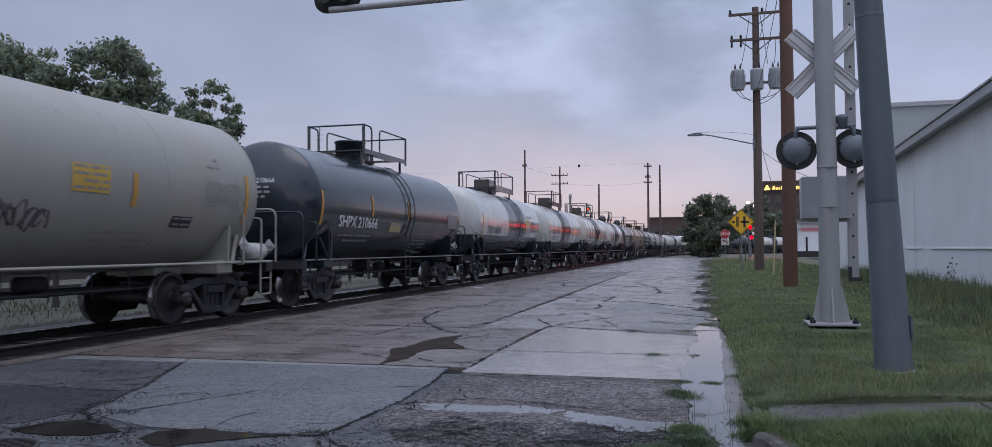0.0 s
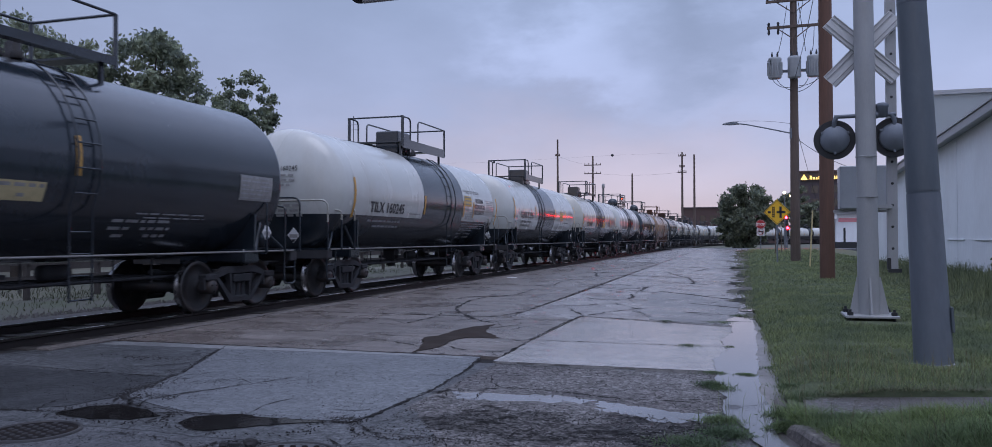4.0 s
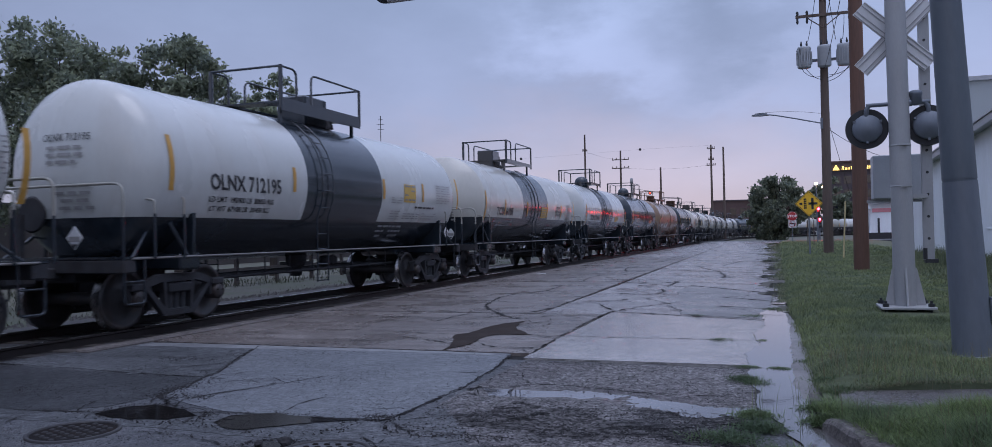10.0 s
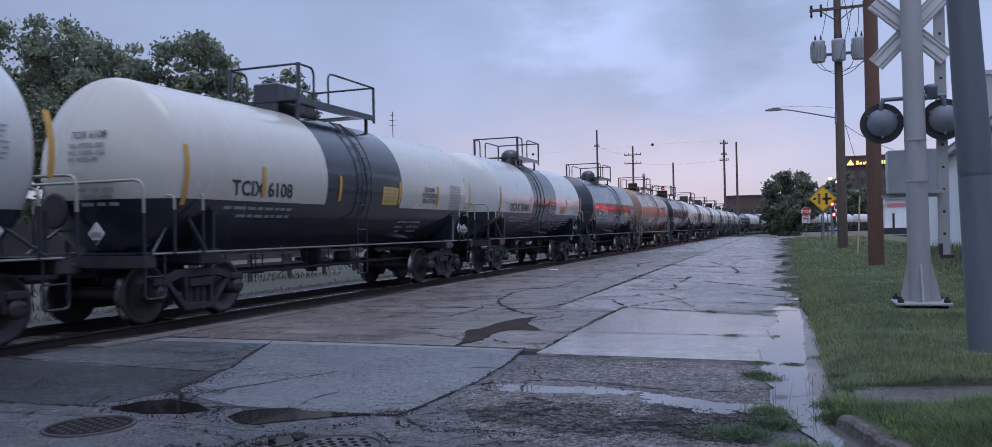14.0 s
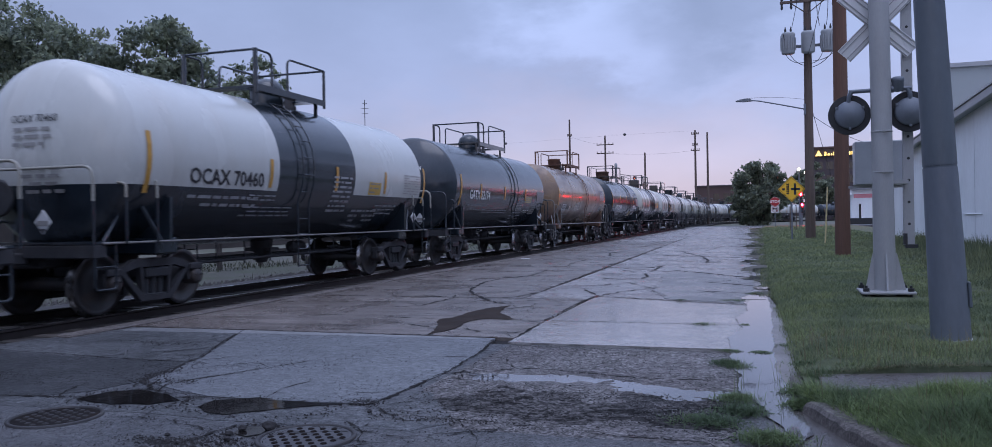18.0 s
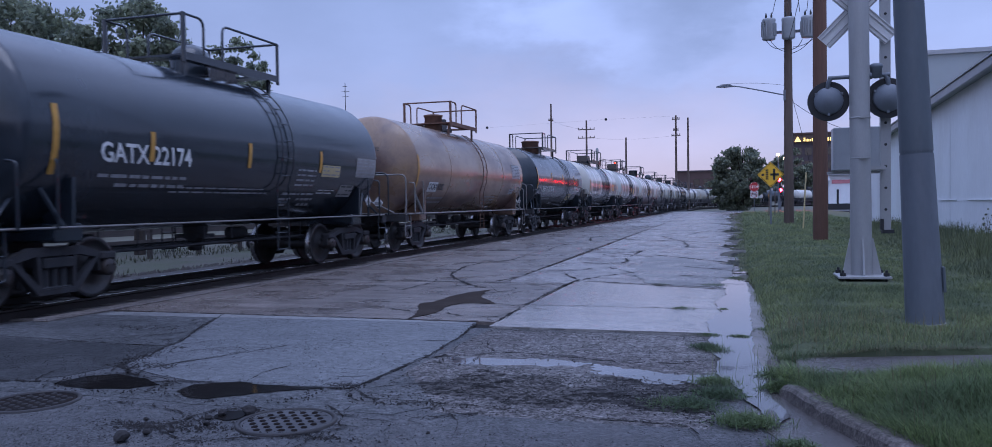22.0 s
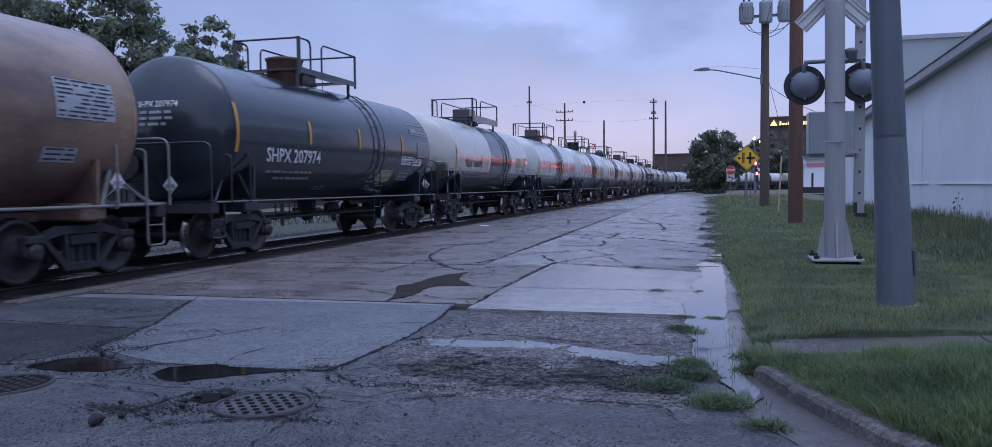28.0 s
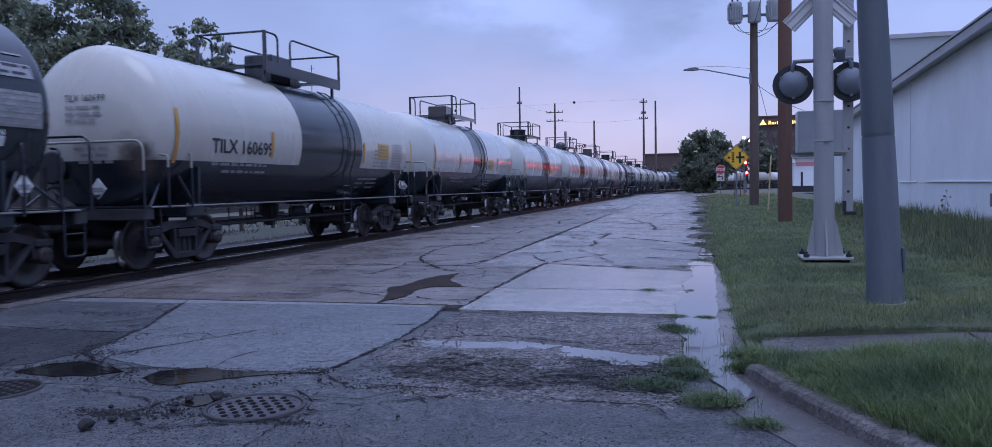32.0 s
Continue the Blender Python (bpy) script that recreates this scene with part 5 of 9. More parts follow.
def truck(car, y):
    """The truck is the bolster, which carries frames, springs, wheelsets and bearing caps."""
    S = truck_parts()
    t = put("truck", S["bolster"], car, pose(0, y, 0), "greasy cast steel two-axle truck")
    sets = []
    for m in (Matrix.Identity(4), FLIP):
        put("side_frame", S["frame"], t, m)
        put("spring_nest", S["springs"], t, m)
        for w in (-0.89, 0.89):
            put("bearing_cap", S["cap"], t, pose(0, w if m != FLIP else w, WHEEL_R) @ m)
            put("brake_shoe", S["shoe"], t, pose(0, w + (-0.52 if w > 0 else 0.52), 0) @ m)
    for w in (-0.89, 0.89):
        o = put("wheelset", S["wheelset"], t, pose(0, w, WHEEL_R))
        sets.append((o, w))
    return t, sets


def bent(pts, r=0.12, n=4):
    """Rounds the corners of a bar's way."""
    out = [Vector(pts[0])]
    for a, b, c in zip(pts, pts[1:], pts[2:]):
        a, b, c = Vector(a), Vector(b), Vector(c)
        p, q = b + (a - b).normalized() * min(r, (a - b).length / 2), b + (c - b).normalized() * min(r, (c - b).length / 2)
        for k in range(n + 1):
            t = k / n
            out.append(p * (1 - t) ** 2 + b * 2 * t * (1 - t) + q * t * t)
    out.append(Vector(pts[-1]))
    return out


def fittings_platform(car, zt, dome, style, metal, span, hub, dome_mat):
    """Walkway, rails, manway housing and valves on top of the tank. span: its two ends along the car; hub: the housing's middle."""
    y0, y1 = span
    for x0, x1 in ((-0.85, -0.42), (0.42, 0.85)):
        bm = bmesh.new()
        box(bm, x0, x1, y0, y1, zt + 0.02, zt + 0.055)
        edge = (x0, x0 + 0.02) if x0 < 0 else (x1 - 0.02, x1)
        box(bm, *edge, y0, y1, zt - 0.14 if style == "box" else zt - 0.05, zt + 0.12 if style == "box" else zt + 0.08)
        part("walkway", done(bm), metal, car)
    for a, b in ((y0, y0 + 0.35), (y1 - 0.35, y1)):
        bm = bmesh.new()
        box(bm, -0.42, 0.42, a, b, zt + 0.02, zt + 0.055)
        part("end_walkway", done(bm), metal, car)
    for y in (y0 + 0.15, y1 - 0.15):
        for x in (-0.7, 0.7):
            zs = TANK_Z + math.sqrt(max(0.0, TANK_R ** 2 - x * x)) - 0.03
            bm = bmesh.new()
            box(bm, x - 0.03, x + 0.03, y - 0.03, y + 0.03, zs, zt + 0.03)
            part("walkway_bracket", done(bm), metal, car)
    h, r = 0.74, 0.024
    for s in (-1, 1):
        x = s * 0.83
        bm = bmesh.new()
        tube(bm, [(x, y0, zt - 0.1), (x, y0, zt + h + 0.02)], r * 1.9, 6)
        tube(bm, bent([(x, y0, zt + h), (x, y0 + 0.55, zt + h), (x, y0 + 0.55, zt + 0.05)], 0.16), r, 6)
        part("guard_rail", bm, metal, car)
        bm = bmesh.new()
        g0 = y0 + 1.1
        tube(bm, bent([(x, g0, zt + 0.05), (x, g0, zt + h), (x, y1, zt + h)], 0.16), r, 6)
        tube(bm, [(x, y1, zt - 0.1), (x, y1, zt + h)], r * 1.4, 6)
        part("guard_rail", bm, metal, car)
    for y in (y0, y1):
        bm = bmesh.new()
        tube(bm, [(-0.83, y, zt + h), (0.83, y, zt + h)], r, 6)
        part("end_rail", bm, metal, car)
    bm = bmesh.new()
    if dome == "drum":
        lathe(bm, [(zt - 0.25, 0.42), (zt + 0.34, 0.42), (zt + 0.345, 0.45), (zt + 0.40, 0.45), (zt + 0.42, 0.36)], "z", 24, at=(0, hub, 0))
    elif dome == "small drum":
        lathe(bm, [(zt - 0.25, 0.30), (zt + 0.30, 0.30), (zt + 0.305, 0.33), (zt + 0.36, 0.33), (zt + 0.38, 0.25)], "z", 24, at=(0, hub, 0))
    elif dome == "box":
        box(bm, -0.36, 0.36, hub - 0.42, hub + 0.46, zt - 0.2, zt + 0.45, bevel=0.03)
    elif dome == "small box":
        box(bm, -0.30, 0.30, hub - 0.36, hub + 0.36, zt - 0.2, zt + 0.42, bevel=0.03)
    else:
        lathe(bm, [(zt - 0.2, 0.36), (zt + 0.16, 0.37), (zt + 0.32, 0.33), (zt + 0.44, 0.20), (zt + 0.48, 0.02)], "z", 20, at=(0, hub, 0))
    part("manway_housing", done(bm), dome_mat, car)
    for x, y, hgt, rad in ((0.1, 0.75, 0.3, 0.09), (-0.18, 0.95, 0.24, 0.07), (0.2, 1.05, 0.2, 0.06), (-0.05, 1.2, 0.16, 0.10)):
        bm = bmesh.new()
        lathe(bm, [(zt - 0.15, rad * 1.5), (zt - 0.05, rad * 1.5), (zt - 0.05, rad), (zt + hgt - 0.04, rad), (zt + hgt, rad * 0.6)], "z", 10, at=(x, min(y1 - 0.3, hub + y), 0))
        part("valve", done(bm), UNDER, car)


def ladder(car, y, metal, full=True):
    R = TANK_R + 0.07
    for s in (1, -1):
        bm = bmesh.new()
        for dy in (-0.2, 0.2):
            pts = [(s * R * math.cos(a), y + dy, TANK_Z + R * math.sin(a)) for a in [math.radians(q) for q in (62, 50, 38, 26, 14, 2, -12, -26)]]
            if full:
                pts += [(s * (R - 0.16), y + dy, 0.45)]
            tube(bm, pts, 0.017, 5)
        for q in (60, 47, 34, 21, 8, -5, -18):
            a = math.radians(q)
            tube(bm, [(s * R * math.cos(a), y - 0.2, TANK_Z + R * math.sin(a)), (s * R * math.cos(a), y + 0.2, TANK_Z + R * math.sin(a))], 0.014, 5)
        for z in (0.47, 0.8, 1.1, 1.4):
            if full:
                tube(bm, [(s * (R - 0.17), y - 0.2, z), (s * (R - 0.17), y + 0.2, z)], 0.014, 5)
        part("ladder", bm, metal, car)


def car_end(car, y, out, metal, rail_mat, reservoir, brake):
    """Coupler, end platform, steps and grab irons. out: -1 or 1, the way this end faces."""
    bm = bmesh.new()
    box(bm, -0.30, 0.30, min(y, y - out * 1.9), max(y, y - out * 1.9), 0.72, 1.06, bevel=0.03)
    box(bm, -1.36, 1.36, y - 0.12, y + 0.12, 0.86, 1.06, bevel=0.02)
    part("end_sill", done(bm), UNDER, car)
    bm = bmesh.new()
    box(bm, -1.36, 1.36, min(y + out * 0.12, y - out * 0.45), max(y + out * 0.12, y - out * 0.45), 1.065, 1.095)
    part("end_platform", done(bm), metal, car)
    bm = bmesh.new()
    box(bm, -0.09, 0.09, min(y, y + out * 0.52), max(y, y + out * 0.52), 0.78, 0.95, bevel=0.02)
    box(bm, -0.19, 0.15, min(y + out * 0.46, y + out * 0.74), max(y + out * 0.46, y + out * 0.74), 0.70, 1.0, bevel=0.05)
    part("coupler", done(bm), UNDER, car)
    ye, yp, zr = y + out * 0.16, y - out * 0.42, 2.14
    for s in (-1, 1):
        x = s * 1.42
        for yy, top in ((yp, 1.92), (yp - out * 0.62, 1.98)):
            bm = bmesh.new()
            tube(bm, bent([(x, yy, 1.72), (x, yy, top), (x - s * 0.16, yy, top + 0.02)], 0.06), 0.019, 6)
            tube(bm, [(x, yy, 1.05), (x, yy, 1.72)], 0.022, 6, mi=1)
            part("grab_iron", bm, [rail_mat, metal], car)
        bm = bmesh.new()
        x = s * 1.33
        tube(bm, bent([(x, y + out * 0.08, 1.07), (x, y + out * 0.08, 0.42), (x, y - out * 0.30, 0.42), (x, y - out * 0.30, 1.07)], 0.07), 0.019, 6)
        tube(bm, [(x, y + out * 0.08, 0.74), (x, y - out * 0.30, 0.74)], 0.015, 5)
        part("stirrup_step", bm, metal, car)
    bm = bmesh.new()
    tube(bm, bent([(-1.40, ye, 1.66), (-1.40, ye, zr), (1.40, ye, zr), (1.40, ye, 1.66)], 0.18, 5), 0.021, 6)
    for s in (-1, 1):
        tube(bm, [(s * 1.40, ye, 1.05), (s * 1.40, ye, 1.66)], 0.021, 6, mi=1)
    part("end_handrail", bm, [rail_mat, metal], car)
    for s in (-1, 1):
        bm = bmesh.new()
        tube(bm, [(s * 1.25, y - out * 0.15, 1.08), (s * 0.95, y - out * 0.95, 1.75)], 0.028, 5)
        part("brace", bm, metal, car)
        bm = bmesh.new()
        tube(bm, [(s * 1.30, y - out * 1.25, 1.06), (s * 1.20, y - out * 0.95, 1.60)], 0.045, 5)
        part("brace", bm, metal, car)
    if rail_mat is RAILGREY:
        bm = bmesh.new()
        tube(bm, [(-1.15, ye, zr - 0.04), (1.05, ye, 1.10)], 0.024, 6)
        part("diagonal_brace", bm, RAILGREY, car)
    # diamond placards: one on the end, one on a side
    def placard(m):
        bm = bmesh.new()
        prism(bm, [(0, -0.17), (0.15, 0), (0, 0.17), (-0.15, 0)], -0.006, 0.006, axis="y")
        p = part("placard", done(bm), PLACARD, car, "white diamond hazard placard")
        p.matrix_basis = m
        bm = bmesh.new()
        box(bm, -0.10, 0.10, -0.012, -0.0075, -0.055, 0.02)
        part("print", done(bm), INK_GREY, p)
        bm = bmesh.new()
        prism(bm, [(-0.06, -0.09), (0, -0.155), (0.06, -0.09)], -0.012, -0.0075, axis="y")
        part("mark", done(bm), INK_K, p)
    placard(pose(0.62 * -out, y + out * 0.26, 1.38, 0, 0, 0 if out < 0 else 180))
    placard(pose(1.41 * out, y - out * 1.03, 1.42, 0, 0, 90 * out))
    bm = bmesh.new()
    xx, yy = 1.40 * out, y - out * 1.03
    box(bm, xx - 0.012, xx + 0.012, yy - 0.02, yy + 0.02, 1.04, 1.40)
    box(bm, min(xx, xx - out * 0.12), max(xx, xx - out * 0.12), yy - 0.02, yy + 0.02, 1.02, 1.045)
    part("placard_post", done(bm), metal, car)
    if reservoir == "side":
        bm = bmesh.new()
        lathe(bm, [(y - 0.52, 0.03), (y - 0.48, 0.14), (y - 0.44, 0.17), (y + 0.04, 0.17), (y + 0.08, 0.14), (y + 0.12, 0.03)], "y", 16, at=(1.12, 0, 1.28))
        part("air_reservoir", done(bm), CAR_WHITE, car, "pale air reservoir")
    elif reservoir:
        bm = bmesh.new()
        yy = y - out * 0.55
        lathe(bm, [(0.25, 0.05), (0.29, 0.17), (1.05, 0.17), (1.10, 0.05)], "x", 16, at=(0, yy, 1.30))
        part("air_reservoir", done(bm), metal, car)
    if brake:
        bm = bmesh.new()
        lathe(bm, [(-0.02, 0.25), (0.0, 0.28), (0.02, 0.25)], "y", 20, at=(-0.6, y - out * 0.1, 1.75))
        box(bm, -0.64, -0.56, y - 0.14, y - 0.06, 1.08, 1.75)
        part("hand_brake", done(bm), UNDER, car)


def bars(bm, y0, y1, z_top, rows, pitch, thick, radius, zc, seed, keep=0.9, lift=0.006):
    """Small print that cannot be read, as rows of short bars."""
    rnd = random.Random(seed)
    for k in range(rows):
        z = z_top - k * pitch
        y = y0
        while y < y1 - 0.05:
            w = rnd.uniform(0.10, 0.34)
            if rnd.random() < keep:
                side_patch(bm, y, min(y + w, y1), z - thick, z, radius, zc, lift, 1)
            y += w + 0.05


CAR_LIST = []


def tank_car(spec):
    """One tank car, centred on its empty at rail height, its front towards -y."""
    name, kind, L, ts = "tank_car", spec["kind"], spec["L"], spec["ts"]
    car = empty(name)
    half = L / 2 - 1.36
    R, zc = TANK_R, TANK_Z
    white = kind in ("white", "pale")
    metal = {"white": CAR_BLACK, "black": CAR_BLACK, "tan": spec.get("trim", RAILGREY), "cream": CAR_CREAM, "pale": CAR_BLACK}[kind]
    paint = spec.get("paint") or {"white": CAR_WHITE, "black": CAR_BLACK, "tan": CAR_TAN, "cream": CAR_CREAM, "pale": CAR_CREAM}[kind]
    band = spec.get("band", (-0.95, 0.95))
    split = spec.get("split", 1.85)
    tight = spec.get("tight", not white)
    bm = tank_mesh(half, R, zc, split if white else 0, band, tight)
    # far white cars get the haze-lightened black below the paint line
    low = (CAR_BLACK if spec.get("spin") else CAR_HAZED) if white else paint
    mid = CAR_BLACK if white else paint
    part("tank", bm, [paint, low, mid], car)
    # welded hoops
    for y in ((-half * 0.52, half * 0.50, half - 0.02) if kind in ("cream", "tan") else ()):
        bm = bmesh.new()
        r0 = R + 0.004
        n = 40
        ring = [[(r, yy, k) for yy, r in ((y - 0.03, R - 0.01), (y - 0.025, r0 + 0.004), (y + 0.025, r0 + 0.004), (y + 0.03, R - 0.01))] for k in range(n)]
        vs = [[bm.verts.new((r * math.cos(k * math.tau / n), yy, zc + r * math.sin(k * math.tau / n))) for r, yy, k in row] for row in ring]
        for k in range(n):
            ang = (k + 0.5) * math.tau / n
            lower = white and math.sin(ang) * R + zc < split
            for j in range(3):
                f = bm.faces.new((vs[k][j], vs[k][j + 1], vs[(k + 1) % n][j + 1], vs[(k + 1) % n][j]))
                f.smooth, f.material_index = True, 1 if lower else 0
        part("hoop", done(bm), [paint, CAR_BLACK if white else paint], car)
    # running pipe along each side, hangers, underside piping
    for s in (-1, 1):
        bm = bmesh.new()
        x = s * 1.37
        tube(bm, [(x, -L / 2 + 0.75, 1.07), (x, L / 2 - 0.75, 1.07)], 0.017 if kind != "tan" and kind != "cream" else 0.026, 6)
        part("side_rail", bm, RAILGREY if kind != "cream" else CAR_CREAM, car)
    bm = bmesh.new()
    for y in np.arange(-ts / 2 + 1.3, ts / 2 - 1.0, 0.85):
        tube(bm, [(-0.5, y, 0.62), (0.5, y, 0.62)], 0.022, 4)
        tube(bm, [(0.52, y, 0.98), (0.52, y, 0.55)], 0.015, 4)
    for x in (-0.5, 0.0, 0.52):
        tube(bm, [(x, -ts / 2 + 0.8, 0.64), (x, ts / 2 - 0.8, 0.66)], 0.03, 5)
    part("brake_piping", bm, UNDER, car)
    bm = bmesh.new()
    lathe(bm, [(zc - R - 0.45, 0.06), (zc - R - 0.43, 0.13), (zc - R - 0.25, 0.13), (zc - R - 0.2, 0.22), (zc - R + 0.05, 0.24)], "z", 14)
    box(bm, -0.32, 0.32, -0.16, 0.16, zc - R - 0.2, zc - R - 0.13)
    part("outlet_valve", done(bm), UNDER, car)
    bm = bmesh.new()
    lathe(bm, [(0.9, 0.02), (0.93, 0.12), (1.4, 0.12), (1.43, 0.02)], "y", 14, at=(0.1, 0, 0.80))
    part("brake_cylinder", done(bm), UNDER, car)
    for y in (-ts / 2, ts / 2):
        bm = bmesh.new()
        box(bm, -1.28, 1.28, y - 0.24, y + 0.24, 0.86, 1.12, bevel=0.03)
        box(bm, -0.5, 0.5, y - 1.0, y + 1.0, 0.86, 1.0)
        prism(bm, [(-1.34, 1.1), (-1.36, 1.75), (-1.1, 1.55), (-0.6, 1.08), (0.6, 1.08), (1.1, 1.55), (1.36, 1.75), (1.34, 1.1)], y - 0.03, y + 0.03, axis="y")
        part("bolster_saddle", done(bm), low, car)
    for out in (-1, 1):
        car_end(car, out * (L / 2 - 0.72), out, metal if kind != "tan" else RAILGREY, spec.get("rail", {"black": CAR_BLACK, "tan": RAILGREY}.get(kind, CAR_CREAM)), (spec.get("reservoir", False) if out > 0 else False), out < 0)
    zt = zc + R + (0.10 if spec.get("dome") == "dome" else 0.16)
    fittings_platform(car, zt, spec.get("dome", "drum"), spec.get("walk", "plain"), metal if kind != "tan" else RUST_M, spec.get("span", (-1.6, 1.5)), spec.get("hub", -0.5), spec.get("dome_mat", metal if kind != "tan" else RAILGREY))
    ladder(car, spec.get("ladder", 0.6), metal if kind != "tan" else RUST_M)
    sets = []
    for y in (-ts / 2, ts / 2):
        t, ws = truck(car, y)
        sets += ws
    # amber reflective strips
    for k, y in enumerate(spec.get("strips", (-half - 0.02, -2.6, 0.3, 2.7, half - 0.12))):
        bm = bmesh.new()
        (zl, zh) = spec.get("strip_z", ((1.80, 2.72), (1.98, 2.50)))[0 if abs(y) > half - 0.5 else 1]
        side_patch(bm, y - 0.05, y + 0.05, zl, zh, R + (0.003 if abs(y) < half else -0.004), zc, 0.009, 5)
        part("reflector", bm, REFLECT if spec.get("strip_ok", True) else INK_GREY, car)
    # lettering
    ink = INK_K if kind in ("white", "cream", "pale") else INK_W
    if spec.get("words"):
        me = wrapped(lettering(spec["words"], spec.get("size", 0.36), spec.get("words_w", 2.0), spec.get("lean", 0.15)), spec.get("words_y", -half * 0.45), spec.get("words_z", 1.98), R, zc, 0.009)
        me.materials.append(ink if kind != "tan" else INK_K)
        put("lettering", me, car, label="stencilled reporting mark")
        me = text_mesh(spec["words"], 0.18, 0.008)
        fy, rad = -half - 0.42, 0
        for v in me.vertices:
            v.co = (0.12 + v.co.x * 0.8, 0, zc + 0.48 + v.co.y * 0.9)
        for v in me.vertices:
            r = min(0.995, math.hypot(v.co.x, v.co.z - zc) / R)
            v.co.y = -half - DISH * head_depth(r, tight) - 0.02
        me.materials.append(INK_K if kind != "black" else INK_W)
        put("end_lettering", me, car)
        bm = bmesh.new()
        for k, words in enumerate(((-0.34, -0.18, -0.13, 0.12, 0.17, 0.30), (-0.34, -0.17, -0.12, 0.14, 0.19, 0.33), (-0.34, -0.20, -0.14, 0.08, 0.13, 0.22))):
            zz = zc + 0.33 - k * 0.11
            for wa, wb in zip(words[::2], words[1::2]):
                row = []
                for xx, zo in ((wa, -0.026), (wb, -0.026), (wb, 0.026), (wa, 0.026)):
                    r = math.hypot(0.12 + xx, zz + zo - zc) / R
                    row.append(bm.verts.new((0.12 + xx, -half - DISH * head_depth(r, tight) - 0.025, zz + zo)))
                bm.faces.new(row)
        if kind == "white":
            for k, words in enumerate(((-0.32, -0.06, -0.01, 0.12, 0.17, 0.33), (-0.32, -0.12, -0.06, 0.10, 0.14, 0.32), (-0.20, 0.02, 0.08, 0.28), (-0.26, -0.04, 0.02, 0.16, 0.22, 0.36))):
                zz = zc - 0.24 - k * 0.11
                for wa, wb in zip(words[::2], words[1::2]):
                    row = []
                    for xx, zo in ((wa, -0.026), (wb, -0.026), (wb, 0.026), (wa, 0.026)):
                        r = math.hypot(0.24 + xx, zz + zo - zc) / R
                        row.append(bm.verts.new((0.24 + xx, -half - DISH * head_depth(r, tight) - 0.025, zz + zo)))
                    bm.faces.new(row)
        tagged(part("end_print", bm, INK_GREY if kind != "black" else INK_FAINT, car), kind="stuff")
    if spec.get("detail", True):
        wl = spec.get("words_y", -half * 0.45)
        bm = bmesh.new()
        z1 = spec.get("words_z", 1.98) - 0.29
        if not spec.get("lines"):
            bars(bm, wl - 0.95, wl + 0.95, z1, 2, 0.13, 0.05, R, zc, 11)
            part("weight_print", bm, (INK_GREY if kind == "white" and z1 > split else INK_FAINT) if kind in ("white", "black", "tan", "pale") else INK_GREY, car)
        else:
            bm.free()
        for k, w in enumerate(spec.get("lines", ())):
            me = wrapped(lettering(w, 0.13, 1.75 if k == 0 else 1.62), wl - 0.08, z1 + 0.02 - 0.15 * k, R, zc, 0.009)
            me.materials.append(INK_K if kind in ("white", "cream", "pale") else INK_W)
            put("weight_lettering", me, car)
        bm = bmesh.new()
        bars(bm, band[1] + 0.2, band[1] + 1.5, 1.60, 3, 0.11, 0.045, R, zc, 12)
        part("small_print", bm, INK_FAINT if kind in ("white", "black", "tan", "pale") else INK_GREY, car)
    if spec.get("labels"):
        for y0, y1, z0, z1, back, ink2, rows in spec["labels"]:
            base = car
            if back is not None:
                bm = bmesh.new()
                side_patch(bm, y0, y1, z0, z1, R, zc, 0.008, 4)
                base = part("label_plate", bm, back, car)
            if rows:
                bm = bmesh.new()
                gap = (z1 - z0) / rows
                bars(bm, y0 + 0.04, y1 - 0.03, z1 - gap * 0.22, rows, gap, gap * 0.36, R, zc, int(y0 * 100) % 97, 0.95, 0.012)
                tagged(part("label_print", bm, ink2, base), kind="stuff")
    elif spec.get("detail", True):
        bm = bmesh.new()
        bars(bm, half - 1.05, half - 0.3, 2.55, 9, 0.075, 0.035, R, zc, 13, 1.0, 0.010)
        part("test_stencil", bm, INK_GREY if kind in ("white", "cream", "pale") else INK_FAINT, car)
        if kind in ("white", "cream", "pale"):
            bm = bmesh.new()
            bars(bm, half - 2.3, half - 1.3, 2.34, 5, 0.10, 0.04, R, zc, 14, 1.0)
            if not spec.get("cargo"):
                part("cargo_print", bm, INK_GREY, car)
            else:
                bm.free()
        bm = bmesh.new()
        yd = spec.get("decal", band[1] + 0.75)
        zd = spec.get("decal_z", 2.2)
        side_patch(bm, yd - 0.37, yd + 0.37, zd - 0.2, zd + 0.2, R, zc, 0.010, 3)
        d = part("warning_decal", bm, spec.get("decal_mat", YELLOW), car, "yellow warning decal")
        bm = bmesh.new()
        bars(bm, yd - 0.3, yd + 0.3, zd + 0.15, 4, 0.085, 0.035, R, zc, 15, 1.0, 0.014)
        part("decal_print", bm, INK_GREY, d)
    if spec.get("cargo"):
        for k, w in enumerate(spec["cargo"].split("|")):
            me = wrapped(lettering(w, spec.get("cargo_size", 0.27)), spec.get("cargo_y", half * 0.60), spec.get("cargo_z", 2.38) - k * spec.get("cargo_size", 0.27) * 0.95, R, zc, 0.009)
            me.materials.append(INK_K if kind in ("white", "cream", "pale") else INK_W)
            put("cargo_lettering", me, car)
    if spec.get("band_print"):
        bm = bmesh.new()
        bars(bm, band[1] - 0.95, band[1] - 0.15, 2.30, 8, 0.10, 0.045, R, zc, 17, 1.0, 0.012)
        tagged(part("band_stencil", bm, INK_FAINT, car), "white stencil lines on the black band", kind="stuff")
